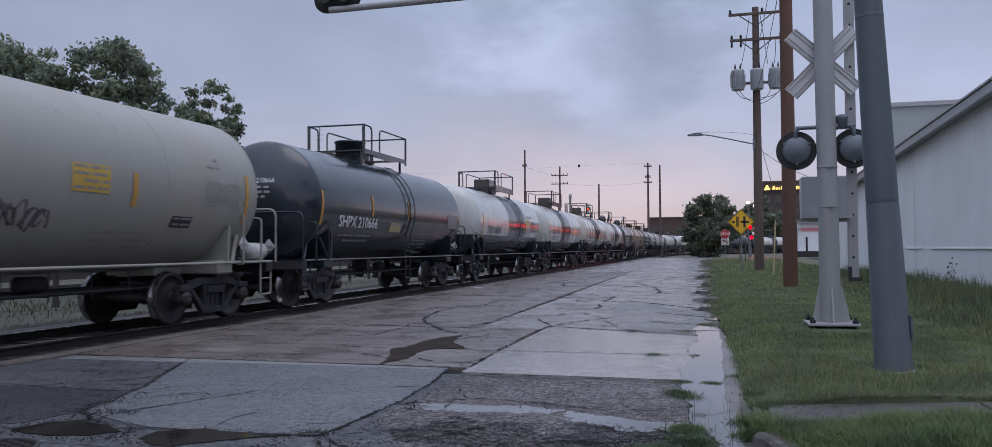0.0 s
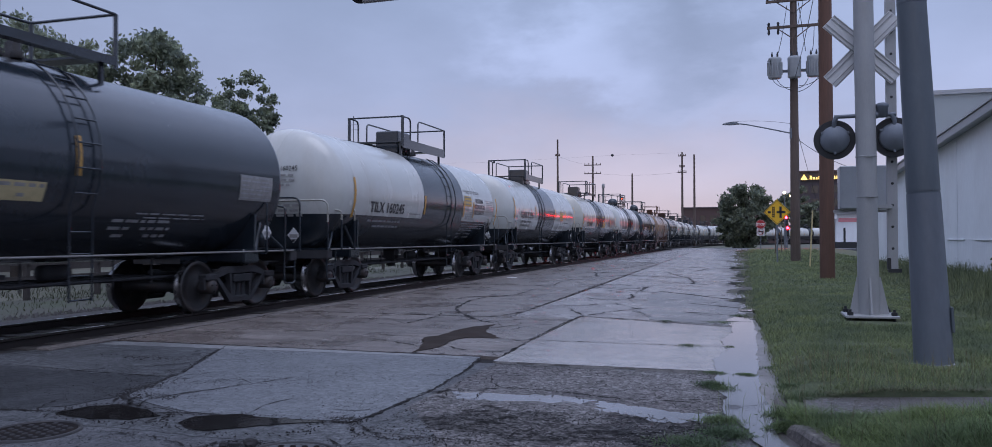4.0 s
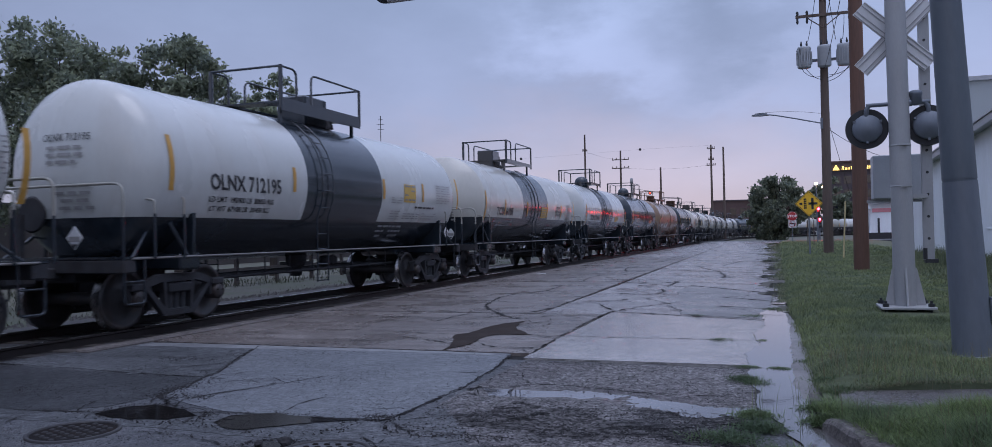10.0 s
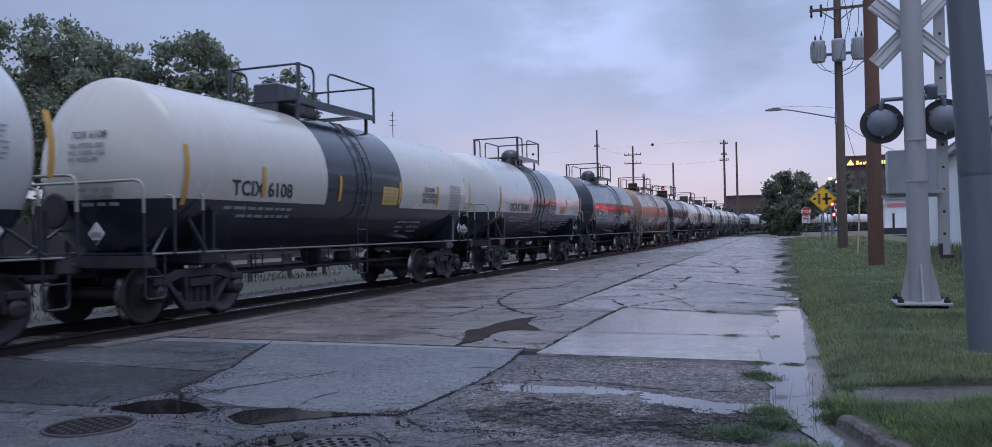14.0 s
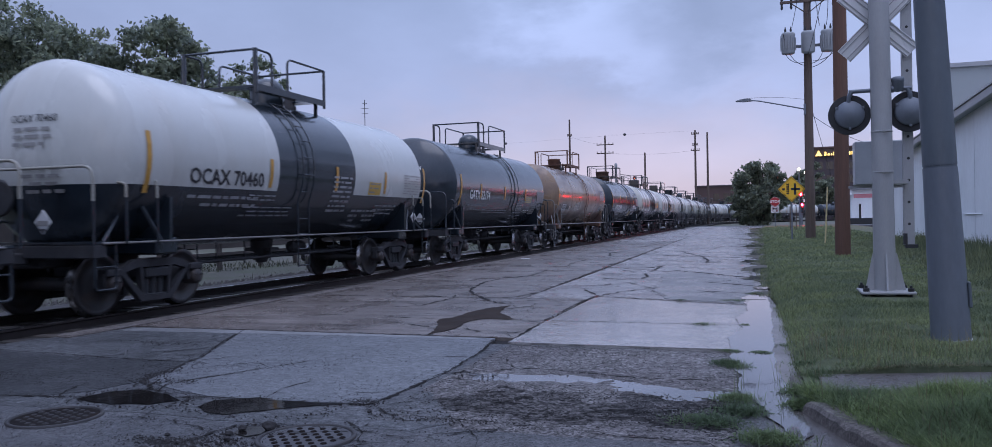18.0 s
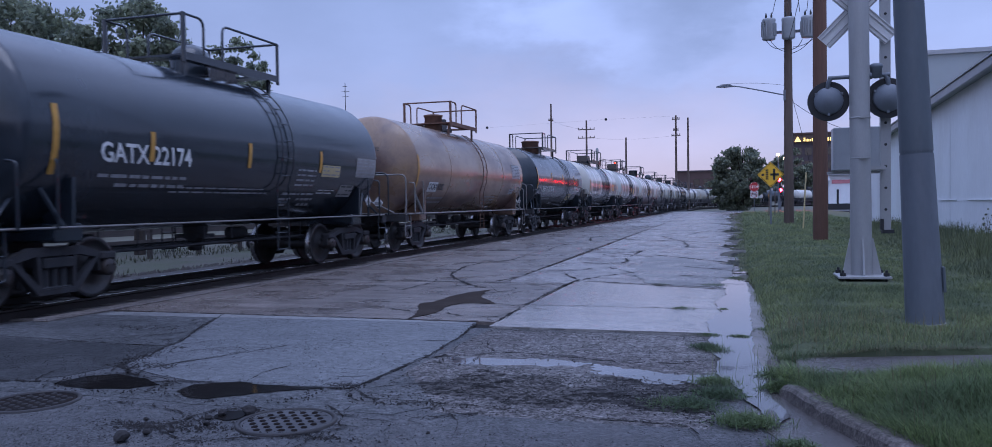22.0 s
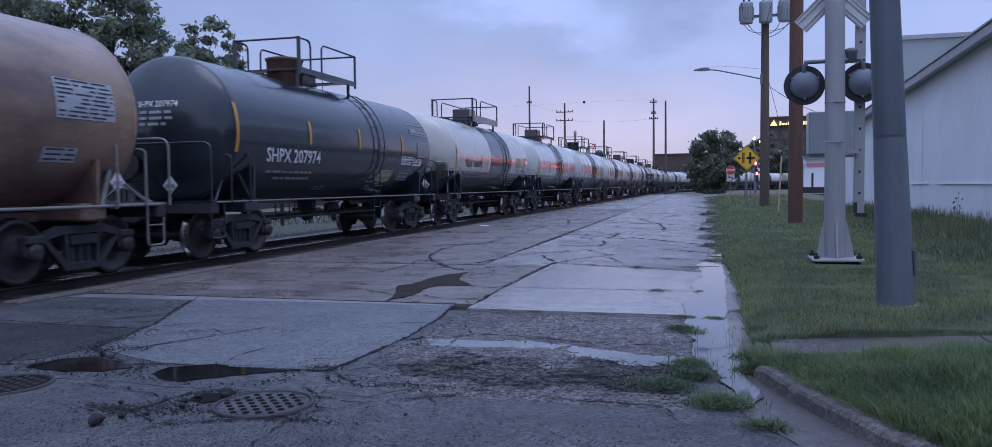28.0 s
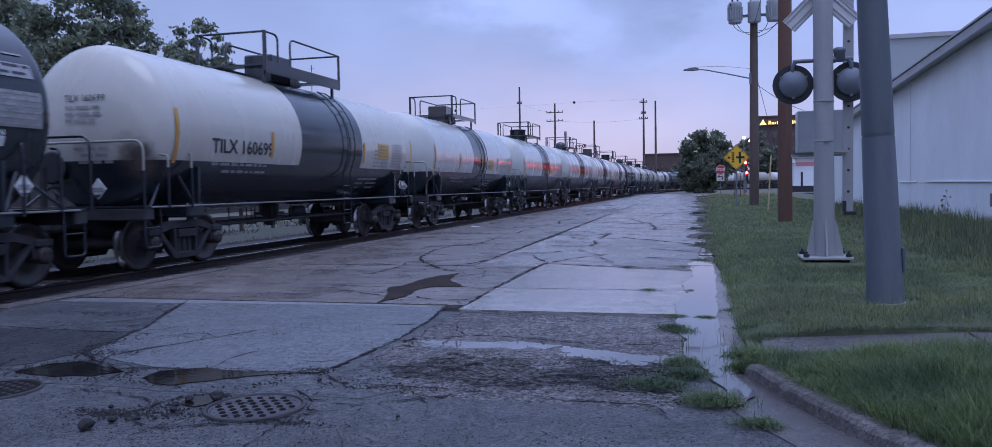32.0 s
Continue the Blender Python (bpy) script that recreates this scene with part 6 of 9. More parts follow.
    if spec.get("graffiti"):
        rnd = random.Random(4)
        for k in range(9):
            cy, cz = -0.85 + k * 0.13, 1.78 + rnd.uniform(-0.05, 0.05)
            me_pts = [(cy + 0.16 * math.cos(q * 0.9 + k) * rnd.uniform(0.5, 1), cz + 0.24 * math.sin(q * 1.3 + k * 2) * rnd.uniform(0.5, 1)) for q in range(7)]
            bm = bmesh.new()
            pts = []
            for (ya, za) in me_pts:
                a = math.asin((za - zc) / R)
                pts.append(((R + 0.004) * math.cos(a), ya, zc + (R + 0.004) * math.sin(a)))
            tube(bm, bent(pts, 0.06, 3), 0.011, 4)
            part("graffiti_stroke", bm, GRAFFITI, car, "dark purple spray paint stroke")
    if spec.get("stain"):
        # soot blown up the end of the tank, ragged at its edges
        bm = bmesh.new()
        st = 0.035
        for a in range(30):
            for b in range(40):
                x, z = 0.30 + a * st, 1.50 + b * st
                quad = []
                for dx, dz in ((0, 0), (st, 0), (st, st), (0, st)):
                    r = math.hypot(x + dx, z + dz - zc) / R
                    quad.append((x + dx, -half - DISH * head_depth(min(0.99, r)) - 0.008, z + dz, r))
                if max(q[3] for q in quad) < 0.985:
                    bm.faces.new([bm.verts.new(q[:3]) for q in quad])
        bmesh.ops.remove_doubles(bm, verts=bm.verts, dist=0.001)
        part("soot_stain", bm, SOOT, car, "dark soot stain on the tank end")
    if kind == "tan" and spec.get("words"):
        bm = bmesh.new()
        side_patch(bm, spec["words_y"] - 0.66, spec["words_y"] + 0.07, spec["words_z"] - 0.14, spec["words_z"] + 0.14, R, zc, 0.005, 4)
        part("letter_panel", bm, PLACARD, car, "white stencil panel")
    tagged(car, spec["label"], "tank car", "tank cars of the freight train")
    CAR_LIST.append((car, spec["s"], sets, spec.get("spin", False)))
    return car


JOINTS = [2.1, 15.29, 28.37, 42.0, 55.86, 69.68, 82.58, 95.37, 109.3, 122.36]
NAMED = [
    dict(kind="cream", ts=8.90, labels=[(0.53, 1.27, 2.15, 2.55, YELLOW, INK_GREY, 4), (3.67, 4.08, 2.72, 2.98, None, INK_GREY, 2), (3.55, 4.7, 2.06, 2.54, None, INK_GREY, 8), (2.81, 3.34, 1.69, 1.88, INK_K, INK_GREY, 2)], dome="drum", reservoir="side", label="off-white tank car with graffiti and rusty stains on the railway track", rail=CAR_CREAM, decal=0.90, decal_z=2.35, strips=(1.81, 4.89), ladder=-3.2, span=(-4.6, -1.7), hub=-3.4, graffiti=True),
    dict(kind="black", ts=8.99, dome="drum", labels=[(-1.0, -0.2, 1.79, 2.04, PALE_YELLOW, INK_GREY, 2), (3.9, 4.9, 2.0, 2.45, INK_GREY, INK_FAINT, 6), (1.5, 3.2, 1.60, 1.72, None, INK_FAINT, 2)], words="SHPX 210666", lean=0.32, strip_z=((1.87, 2.66), (2.16, 2.70)), paint=CAR_SHEEN, words_y=-3.04, words_w=2.3, size=0.40, words_z=1.98, label="glossy black tank car with white reporting mark on the track", reservoir=True, strips=(-5.14, -2.31, 0.28), decal=-0.64, decal_z=1.95, decal_mat=PALE_YELLOW, ladder=0.41, span=(-1.54, 1.59), hub=-0.64),
    dict(kind="white", ts=9.50, labels=[(2.46, 3.11, 2.34, 2.67, YELLOW, INK_GREY, 3), (2.47, 4.01, 2.74, 2.86, None, INK_GREY, 2), (2.52, 3.45, 1.90, 2.26, None, INK_GREY, 5), (4.63, 5.6, 2.05, 2.61, None, INK_GREY, 9), (2.43, 4.86, 1.60, 1.82, None, INK_FAINT, 3), (-1.85, -1.09, 1.93, 1.99, None, INK_GREY, 1)], dome="box", walk="box", words="TILX 160245", words_y=-3.22, words_w=2.0, words_z=2.06, split=1.86, cargo="SODIUM|HYDROXIDE|SOLUTION", cargo_size=0.20, cargo_y=3.91, cargo_z=2.54, label="white tank car with black belly and middle band, boxed walkway", band=(-0.92, 2.33), span=(-1.02, 2.23), hub=0.13, ladder=1.23, decal=2.68, decal_z=2.5, strips=(-5.07, -0.84, 2.40, 3.33, 5.83), reservoir=True),
    dict(kind="white", ts=9.72, dome="box", walk="box", labels=[(2.51, 3.17, 2.16, 2.6, YELLOW, INK_GREY, 4), (3.12, 4.35, 1.98, 2.1, None, INK_K, 1), (4.4, 5.4, 2.16, 2.68, None, INK_GREY, 8), (1.79, 2.44, 2.1, 2.28, None, INK_GREY, 3), (1.84, 2.44, 1.72, 1.96, None, INK_GREY, 4), (2.55, 3.55, 1.74, 1.91, None, INK_GREY, 3), (3.62, 4.64, 1.74, 1.93, None, INK_GREY, 3)], words="OLNX 712195", strip_z=((2.08, 2.92), (2.2, 2.66)), lines=("LD LMT  195900 LB  88850 KG", "LT WT  67100 LB  30450 KG"), words_y=-3.60, words_w=1.95, words_z=2.25, split=1.68, label="clean white tank car with black belly and wide middle band", band=(-1.75, 1.37), span=(-1.70, 1.45), hub=0.33, ladder=-1.10, decal=2.95, decal_z=2.38, strips=(-5.45, -2.20, 1.45, 3.60, 5.95)),
    dict(kind="white", ts=9.62, dome="small box", words="TCIX 6108", tight=True, paint=CAR_IVORY, words_y=-3.59, words_w=1.7, words_z=2.10, split=1.90, cargo="SODIUM|HYDROXIDE|SOLUTION", cargo_size=0.15, cargo_y=3.19, cargo_z=2.38, label="creamy white tank car with black belly and navy middle band", band=(-1.57, 1.65), span=(-1.61, 1.47), hub=-1.21, ladder=-0.11, decal=1.09, decal_z=2.16, strips=(-5.51, -3.61, -1.09, 1.55, 3.69, 5.89)),
    dict(kind="white", ts=8.61, dome="dome", labels=[(-2.32, -1.44, 1.71, 1.86, None, INK_FAINT, 2), (-2.38, -0.7, 1.43, 1.65, None, INK_FAINT, 3), (2.2, 2.8, 1.95, 2.23, YELLOW, INK_GREY, 3), (2.69, 3.9, 1.47, 1.74, None, INK_FAINT, 3), (4.03, 5.1, 1.98, 2.5, None, INK_GREY, 8)], words="OCAX 70460", band_print=True, words_y=-2.94, words_w=2.0, words_z=2.09, split=1.92, label="white tank car with black belly, black band and low manway dome", band=(-1.46, 1.52), span=(-1.29, 1.26), hub=0.31, ladder=-0.54, decal=2.62, decal_z=2.07, strips=(-4.86, -1.72, 0.70, 3.02, 5.36)),
    dict(kind="black", ts=8.57, dome="dome", labels=[(2.41, 3.21, 1.95, 2.2, PALE_YELLOW, INK_GREY, 3), (3.98, 5.0, 1.98, 2.43, INK_GREY, INK_FAINT, 6), (3.41, 4.07, 1.53, 1.79, INK_GREY, INK_K, 3), (2.42, 3.24, 1.57, 1.69, None, INK_W, 2), (-2.26, 0.6, 1.54, 1.68, None, INK_FAINT, 2), (1.4, 2.2, 1.7, 2.1, None, INK_FAINT, 4)], words="GATX 22174", lean=0.24, strip_z=((1.78, 2.71), (2.03, 2.48)), paint=CAR_SHEEN, words_y=-2.88, words_w=1.95, size=0.40, words_z=2.11, label="black tank car with white reporting mark and round manway dome", span=(-1.28, 1.67), hub=-0.03, ladder=0.92, strips=(-4.65, -2.83, -0.28, 2.32), decal=2.82, decal_z=2.07, decal_mat=PALE_YELLOW),
    dict(kind="tan", ts=9.77, dome="small drum", words="OCAX 6282", dome_mat=RUST_M, labels=[(4.05, 5.15, 2.30, 2.85, PANEL_GREY, INK_K, 9), (3.90, 4.50, 1.70, 1.90, PANEL_GREY, INK_K, 3)], words_y=-3.98, words_w=1.2, size=0.27, words_z=1.84, label="rust-streaked tan tank car with grey railings and ladder", span=(-1.24, 1.46), hub=-0.69, ladder=0.36, strips=(-5.58,), decal=4.34, decal_z=1.72, decal_mat=INK_K),
    dict(kind="black", ts=9.02, dome="drum", labels=[(3.73, 5.02, 2.83, 3.02, INK_FAINT, INK_K, 2), (4.1, 5.08, 2.18, 2.65, INK_GREY, INK_FAINT, 6), (2.95, 3.78, 2.09, 2.18, INK_W, INK_K, 1), (2.95, 3.75, 1.95, 2.04, INK_W, INK_K, 1), (3.83, 4.5, 1.93, 2.06, INK_W, INK_K, 1), (1.62, 2.55, 1.48, 1.78, PALE_YELLOW, INK_GREY, 2), (2.98, 3.8, 1.51, 1.8, INK_FAINT, INK_K, 3), (3.7, 5.0, 3.10, 3.17, None, INK_FAINT, 1), (-1.56, -0.95, 1.26, 1.38, None, INK_GREY, 2)], words="SHPX 207974", lean=0.34, strip_z=((2.0, 2.92), (2.26, 2.76)), dome_mat=RUST_M, words_y=-2.98, words_w=2.25, size=0.40, words_z=1.97, cargo="SODIUM HYDROXIDE SOLUTION", cargo_size=0.11, cargo_z=2.1, cargo_y=3.67, label="black tank car with white reporting mark and yellow reflectors", span=(-1.73, 1.22), hub=-0.93, ladder=1.32, strips=(-5.18, -2.41, 0.12, 2.93), decal=2.19, decal_z=1.66, decal_mat=PALE_YELLOW),
    dict(kind="white", ts=9.20, dome="box", walk="box", words="TILX 160699", paint=CAR_IVORY, words_y=-3.24, words_w=2.1, words_z=2.13, split=1.85, label="stained white tank car with black belly and middle band", band=(-0.99, 2.21), span=(-1.39, 2.21), hub=0.11, ladder=1.41, strips=(-5.29, -2.22, 2.31, 5.71), decal=3.61, decal_z=2.32, stain=True),
]


def build_train():
    joints = list(JOINTS)
    kinds = ["white", "white", "white", "white", "white", "black", "white", "white", "pale", "white", "white", "black", "white", "white", "pale", "white", "black", "white", "white", "white", "white"]
    lengths = [13.4, 13.2, 13.6, 12.9, 13.1, 13.5, 13.2]
    for i, s in enumerate(NAMED):
        if i + 1 >= len(joints):
            joints.append(joints[-1] + 13.34)
        s.update(L=joints[i + 1] - joints[i] - 0.02, s=(joints[i] + joints[i + 1]) / 2, spin=True)
        tank_car(s)
    for i, k in enumerate(kinds):
        ln = lengths[i % len(lengths)]
        joints.append(joints[-1] + ln)
        lab = {"white": "white tank car with black belly and middle band", "pale": "weathered pale tank car with black belly", "black": "plain black tank car on the curving track",
               "tan": "rusty tan tank car coupled in the train"}[k]
        tank_car(dict(kind=k, L=ln - 0.02, ts=9.2, s=joints[-1] - ln / 2, dome=("box", "drum", "dome")[i % 3], label=lab, tight=i % 4 != 2, detail=i < 3, spin=i < 1, band=(-0.9, 0.9)))


build_train()

# ================= street furniture =================
def big_pole():
    root = empty("signal_pole", pose(1.60, 8.05, 0.12, 0, -2.6, 0))
    tagged(root, "thick tapered galvanised steel signal pole on the verge", "signal pole")
    bm = bmesh.new()
    lathe(bm, [(0.0, 0.163), (0.06, 0.162), (1.58, 0.140)], "z", 28)
    part("shaft", done(bm), GALV, root)
    bm = bmesh.new()
    lathe(bm, [(1.60, 0.139), (7.0, 0.089)], "z", 28)
    part("upper_shaft", done(bm), POLE_DARK, root, "darker upper shaft")
    bm = bmesh.new()
    lathe(bm, [(1.578, 0.135), (1.602, 0.135)], "z", 28)
    part("seam", done(bm), POLE_DARK, root)
    bm = bmesh.new()
    lathe(bm, [(3.30, 0.123), (3.305, 0.1245), (3.33, 0.1245), (3.335, 0.123)], "z", 28)
    part("joint_ring", done(bm), POLE_DARK, root)
    bm = bmesh.new()
    lathe(bm, [(-0.02, 0.176), (0.040, 0.176), (0.052, 0.170), (0.055, 0.160)], "z", 32)
    part("base_ring", done(bm), ALU, root, "pale steel ring at the foot")
    bm = bmesh.new()
    tube(bm, bent([(-0.17, -0.06, 0.05), (-0.215, -0.12, 0.0), (-0.16, -0.19, -0.02), (-0.10, -0.20, -0.03)], 0.03), 0.009, 6)
    part("ground_strap", bm, ALU, root, "bright bent grounding strap")
    bm = bmesh.new()
    box(bm, 0.142, 0.170, -0.085, 0.025, 0.33, 0.56, bevel=0.008)
    part("hand_hole_cover", done(bm), POLE_DARK, root)
    for k in range(2):
        a = math.radians(215 + 70 * k)
        bm = bmesh.new()
        lathe(bm, [(-0.02, 0.03), (0.03, 0.03), (0.05, 0.02)], "z", 8, at=(0.20 * math.cos(a), 0.20 * math.sin(a), 0))
        part("anchor_nut", done(bm), BLACKPAINT, root)
    return root


big_pole()


def crossing_mast():
    X, Y, Z = 1.60, 12.0, 0.14
    root = empty("crossing_signal", pose(X, Y, Z, 0, -0.5, 0))
    tagged(root, "silver railroad crossing mast with crossbuck and unlit flashers", "crossing signal")
    bm = bmesh.new()
    lathe(bm, [(0.0, 0.135), (5.3, 0.128)], "z", 24)
    part("mast", done(bm), ALU, root)
    bm = bmesh.new()
    box(bm, -0.33, 0.33, -0.33, 0.33, 0.085, 0.12, bevel=0.006)
    part("base_plate", done(bm), ALU, root)
    for k in range(4):
        a = math.radians(90 * k)
        bm = bmesh.new()
        prism(bm, [(0.12, 0.12), (0.25, 0.12), (0.15, 0.62), (0.12, 0.62)], -0.012, 0.012, axis="y")
        g = part("gusset", done(bm), ALU, root)
        g.matrix_basis = pose(0, 0, 0, 0, 0, 90 * k + 0)
    for sx in (-1, 1):
        for sy in (-1, 1):
            bm = bmesh.new()
            lathe(bm, [(-0.02, 0.018), (0.20, 0.018)], "z", 8)
            lathe(bm, [(0.12, 0.04), (0.165, 0.04)], "z", 6)
            o = part("anchor_bolt", done(bm), BLACKPAINT, root)
            o.location = (sx * 0.27, sy * 0.27, 0)
    for z in (1.72, 2.27):
        bm = bmesh.new()
        lathe(bm, [(z - 0.012, 0.134), (z - 0.01, 0.1365), (z + 0.01, 0.1365), (z + 0.012, 0.134)], "z", 24)
        box(bm, -0.02, 0.10, -0.165, -0.145, z - 0.012, z + 0.012)
        part("clamp_band", done(bm), ALU, root)
    # crossbuck: two crossed boards with raised ribs, seen from behind
    for k, ang in enumerate((45, -45)):
        bm = bmesh.new()
        box(bm, -0.61, 0.61, 0.15 + 0.012 * k, 0.158 + 0.012 * k, -0.115, 0.115)
        o = part("crossbuck_board", done(bm), SIGNWHITE, root)
        o.matrix_basis = pose(0, 0, 3.79, 0, ang, 0)
        for z in (-0.1, -0.05, 0.05, 0.1):
            bm = bmesh.new()
            box(bm, -0.60, 0.60, 0.138 + 0.012 * k, 0.149 + 0.012 * k, z - 0.006, z + 0.006)
            part("rib", done(bm), ALU, o)
    # flashers: round backgrounds, dished lamp housings
    bm = bmesh.new()
    tube(bm, [(-0.40, 0.0, 2.84), (0.38, 0.0, 2.84)], 0.028, 8)
    tube(bm, bent([(-0.36, 0.0, 2.84), (-0.40, 0.0, 2.78), (-0.40, 0.02, 2.68)], 0.05), 0.03, 8)
    tube(bm, bent([(0.32, 0.0, 2.84), (0.36, 0.0, 2.78), (0.36, 0.02, 2.68)], 0.05), 0.03, 8)
    lathe(bm, [(2.80, 0.03), (2.81, 0.075), (2.93, 0.075), (2.94, 0.085), (2.98, 0.085), (3.0, 0.05)], "z", 12, at=(0.21, 0, 0))
    lathe(bm, [(0.10, 0.05), (0.16, 0.05)], "x", 10, at=(0, 0, 2.84))
    part("lamp_arm", done(bm), GALV, root)
    for x in (-0.39, 0.36):
        bm = bmesh.new()
        lathe(bm, [(0.03, 0.272), (0.06, 0.275), (0.065, 0.03)], "y", 36)
        o = part("flasher_background", done(bm), BLACKPAINT, root, "round black flasher background")
        o.location = (x, 0.02, 2.53)
        bm = bmesh.new()
        lathe(bm, [(-0.085, 0.02), (-0.082, 0.05), (-0.05, 0.13), (-0.02, 0.178), (-0.012, 0.188), (0.012, 0.192), (0.028, 0.192)], "y", 28)
        part("lamp_housing", done(bm), GALV, o)
        bm = bmesh.new()
        for a in (0.5, 2.6, 4.7):
            box(bm, 0.19 * math.cos(a) - 0.016, 0.19 * math.cos(a) + 0.016, -0.03, 0.02, 0.19 * math.sin(a) - 0.016, 0.19 * math.sin(a) + 0.016)
        part("latch", done(bm), GALV, o)
        bm = bmesh.new()
        lathe(bm, [(0.066, 0.15), (0.10, 0.155), (0.30, 0.15)], "y", 20)
        part("hood", done(bm), BLACKPAINT, o)
    # cantilever arm over the street
    bm = bmesh.new()
    tube(bm, [(0.0, 0.0, 5.19), (-7.6, 0.0, 5.19)], 0.055, 12)
    part("cantilever_arm", bm, ALU, root)
    bm = bmesh.new()
    for x in (-7.0, -7.35):
        lathe(bm, [(-0.1, 0.12), (0.02, 0.14), (0.03, 0.25), (0.04, 0.25)], "y", 24, at=(x - 0.3, 0, 5.40))
    part("arm_flasher", done(bm), BLACKPAINT, root)
    return root


crossing_mast()


def control_box():
    root = empty("control_cabinet", pose(1.72, 13.5, 0.16))
    tagged(root, "grey sheet metal signal cabinet on a post behind the mast", "cabinet")
    bm = bmesh.new()
    box(bm, -0.34, 0.36, -0.18, 0.18, 1.58, 2.24, bevel=0.012)
    part("housing", done(bm), XFMR, root)
    bm = bmesh.new()
    box(bm, -0.325, 0.345, -0.186, -0.181, 1.595, 2.225)
    part("door", done(bm), XFMR, root)
    bm = bmesh.new()
    box(bm, -0.08, 0.08, -0.06, 0.06, -0.05, 1.58)
    part("post", done(bm), ALU, root)
    bm = bmesh.new()
    box(bm, -0.42, 0.44, -0.06, -0.0, 1.53, 1.57)
    part("bracket", done(bm), ALU, root)
    return root


control_box()


def slotted_post():
    root = empty("gate_support", pose(1.935, 12.22, 0))
    tagged(root, "tall white slotted steel channel with bolt holes beside the mast", "gate support")
    bm = bmesh.new()
    prism(bm, [(-0.065, -0.012), (0.065, -0.012), (0.065, 0.07), (0.045, 0.07), (0.045, 0.012), (-0.045, 0.012), (-0.045, 0.07), (-0.065, 0.07)], 0.86, 5.6, axis="z")
    part("channel", done(bm), ALU, root)
    bm = bmesh.new()
    lathe(bm, [(-0.016, 0.019), (-0.0125, 0.019)], "y", 10)
    first = None
    for k in range(15):
        z = 1.15 + k * 0.30
        if first is None:
            first = part("bolt_hole", done(bm), BLACKPAINT, root)
            o = first
        else:
            o = same_part("bolt_hole", first, root)
        o.location = (0, 0, z)
    bm = bmesh.new()
    box(bm, -0.05, 0.10, -0.05, 0.08, 0.82, 0.87)
    box(bm, -0.07, -0.03, -0.05, 0.05, 0.87, 1.02)
    part("foot_bracket", done(bm), BLACKPAINT, root)
    bm = bmesh.new()
    box(bm, -0.34, -0.03, -0.2, 0.0, 1.70, 1.75)
    part("tie_bar", done(bm), ALU, root)
    return root


slotted_post()


def wooden_pole(name, x, y, h, r0, r1, material, label, category="utility pole", lean=0.0):
    root = empty(name, pose(x, y, 0.05, 0, lean, 0))
    tagged(root, label, category, "")
    bm = bmesh.new()
    lathe(bm, [(-0.2, r0), (h * 0.4, r0 * 0.6 + r1 * 0.4), (h, r1)], "z", 16)
    part("shaft", done(bm), material, root)
    return root


wooden_pole("utility_pole", 2.12, 23.7, 14.0, 0.20, 0.15, WOOD_RED, "tall reddish brown wooden utility pole in the grass")


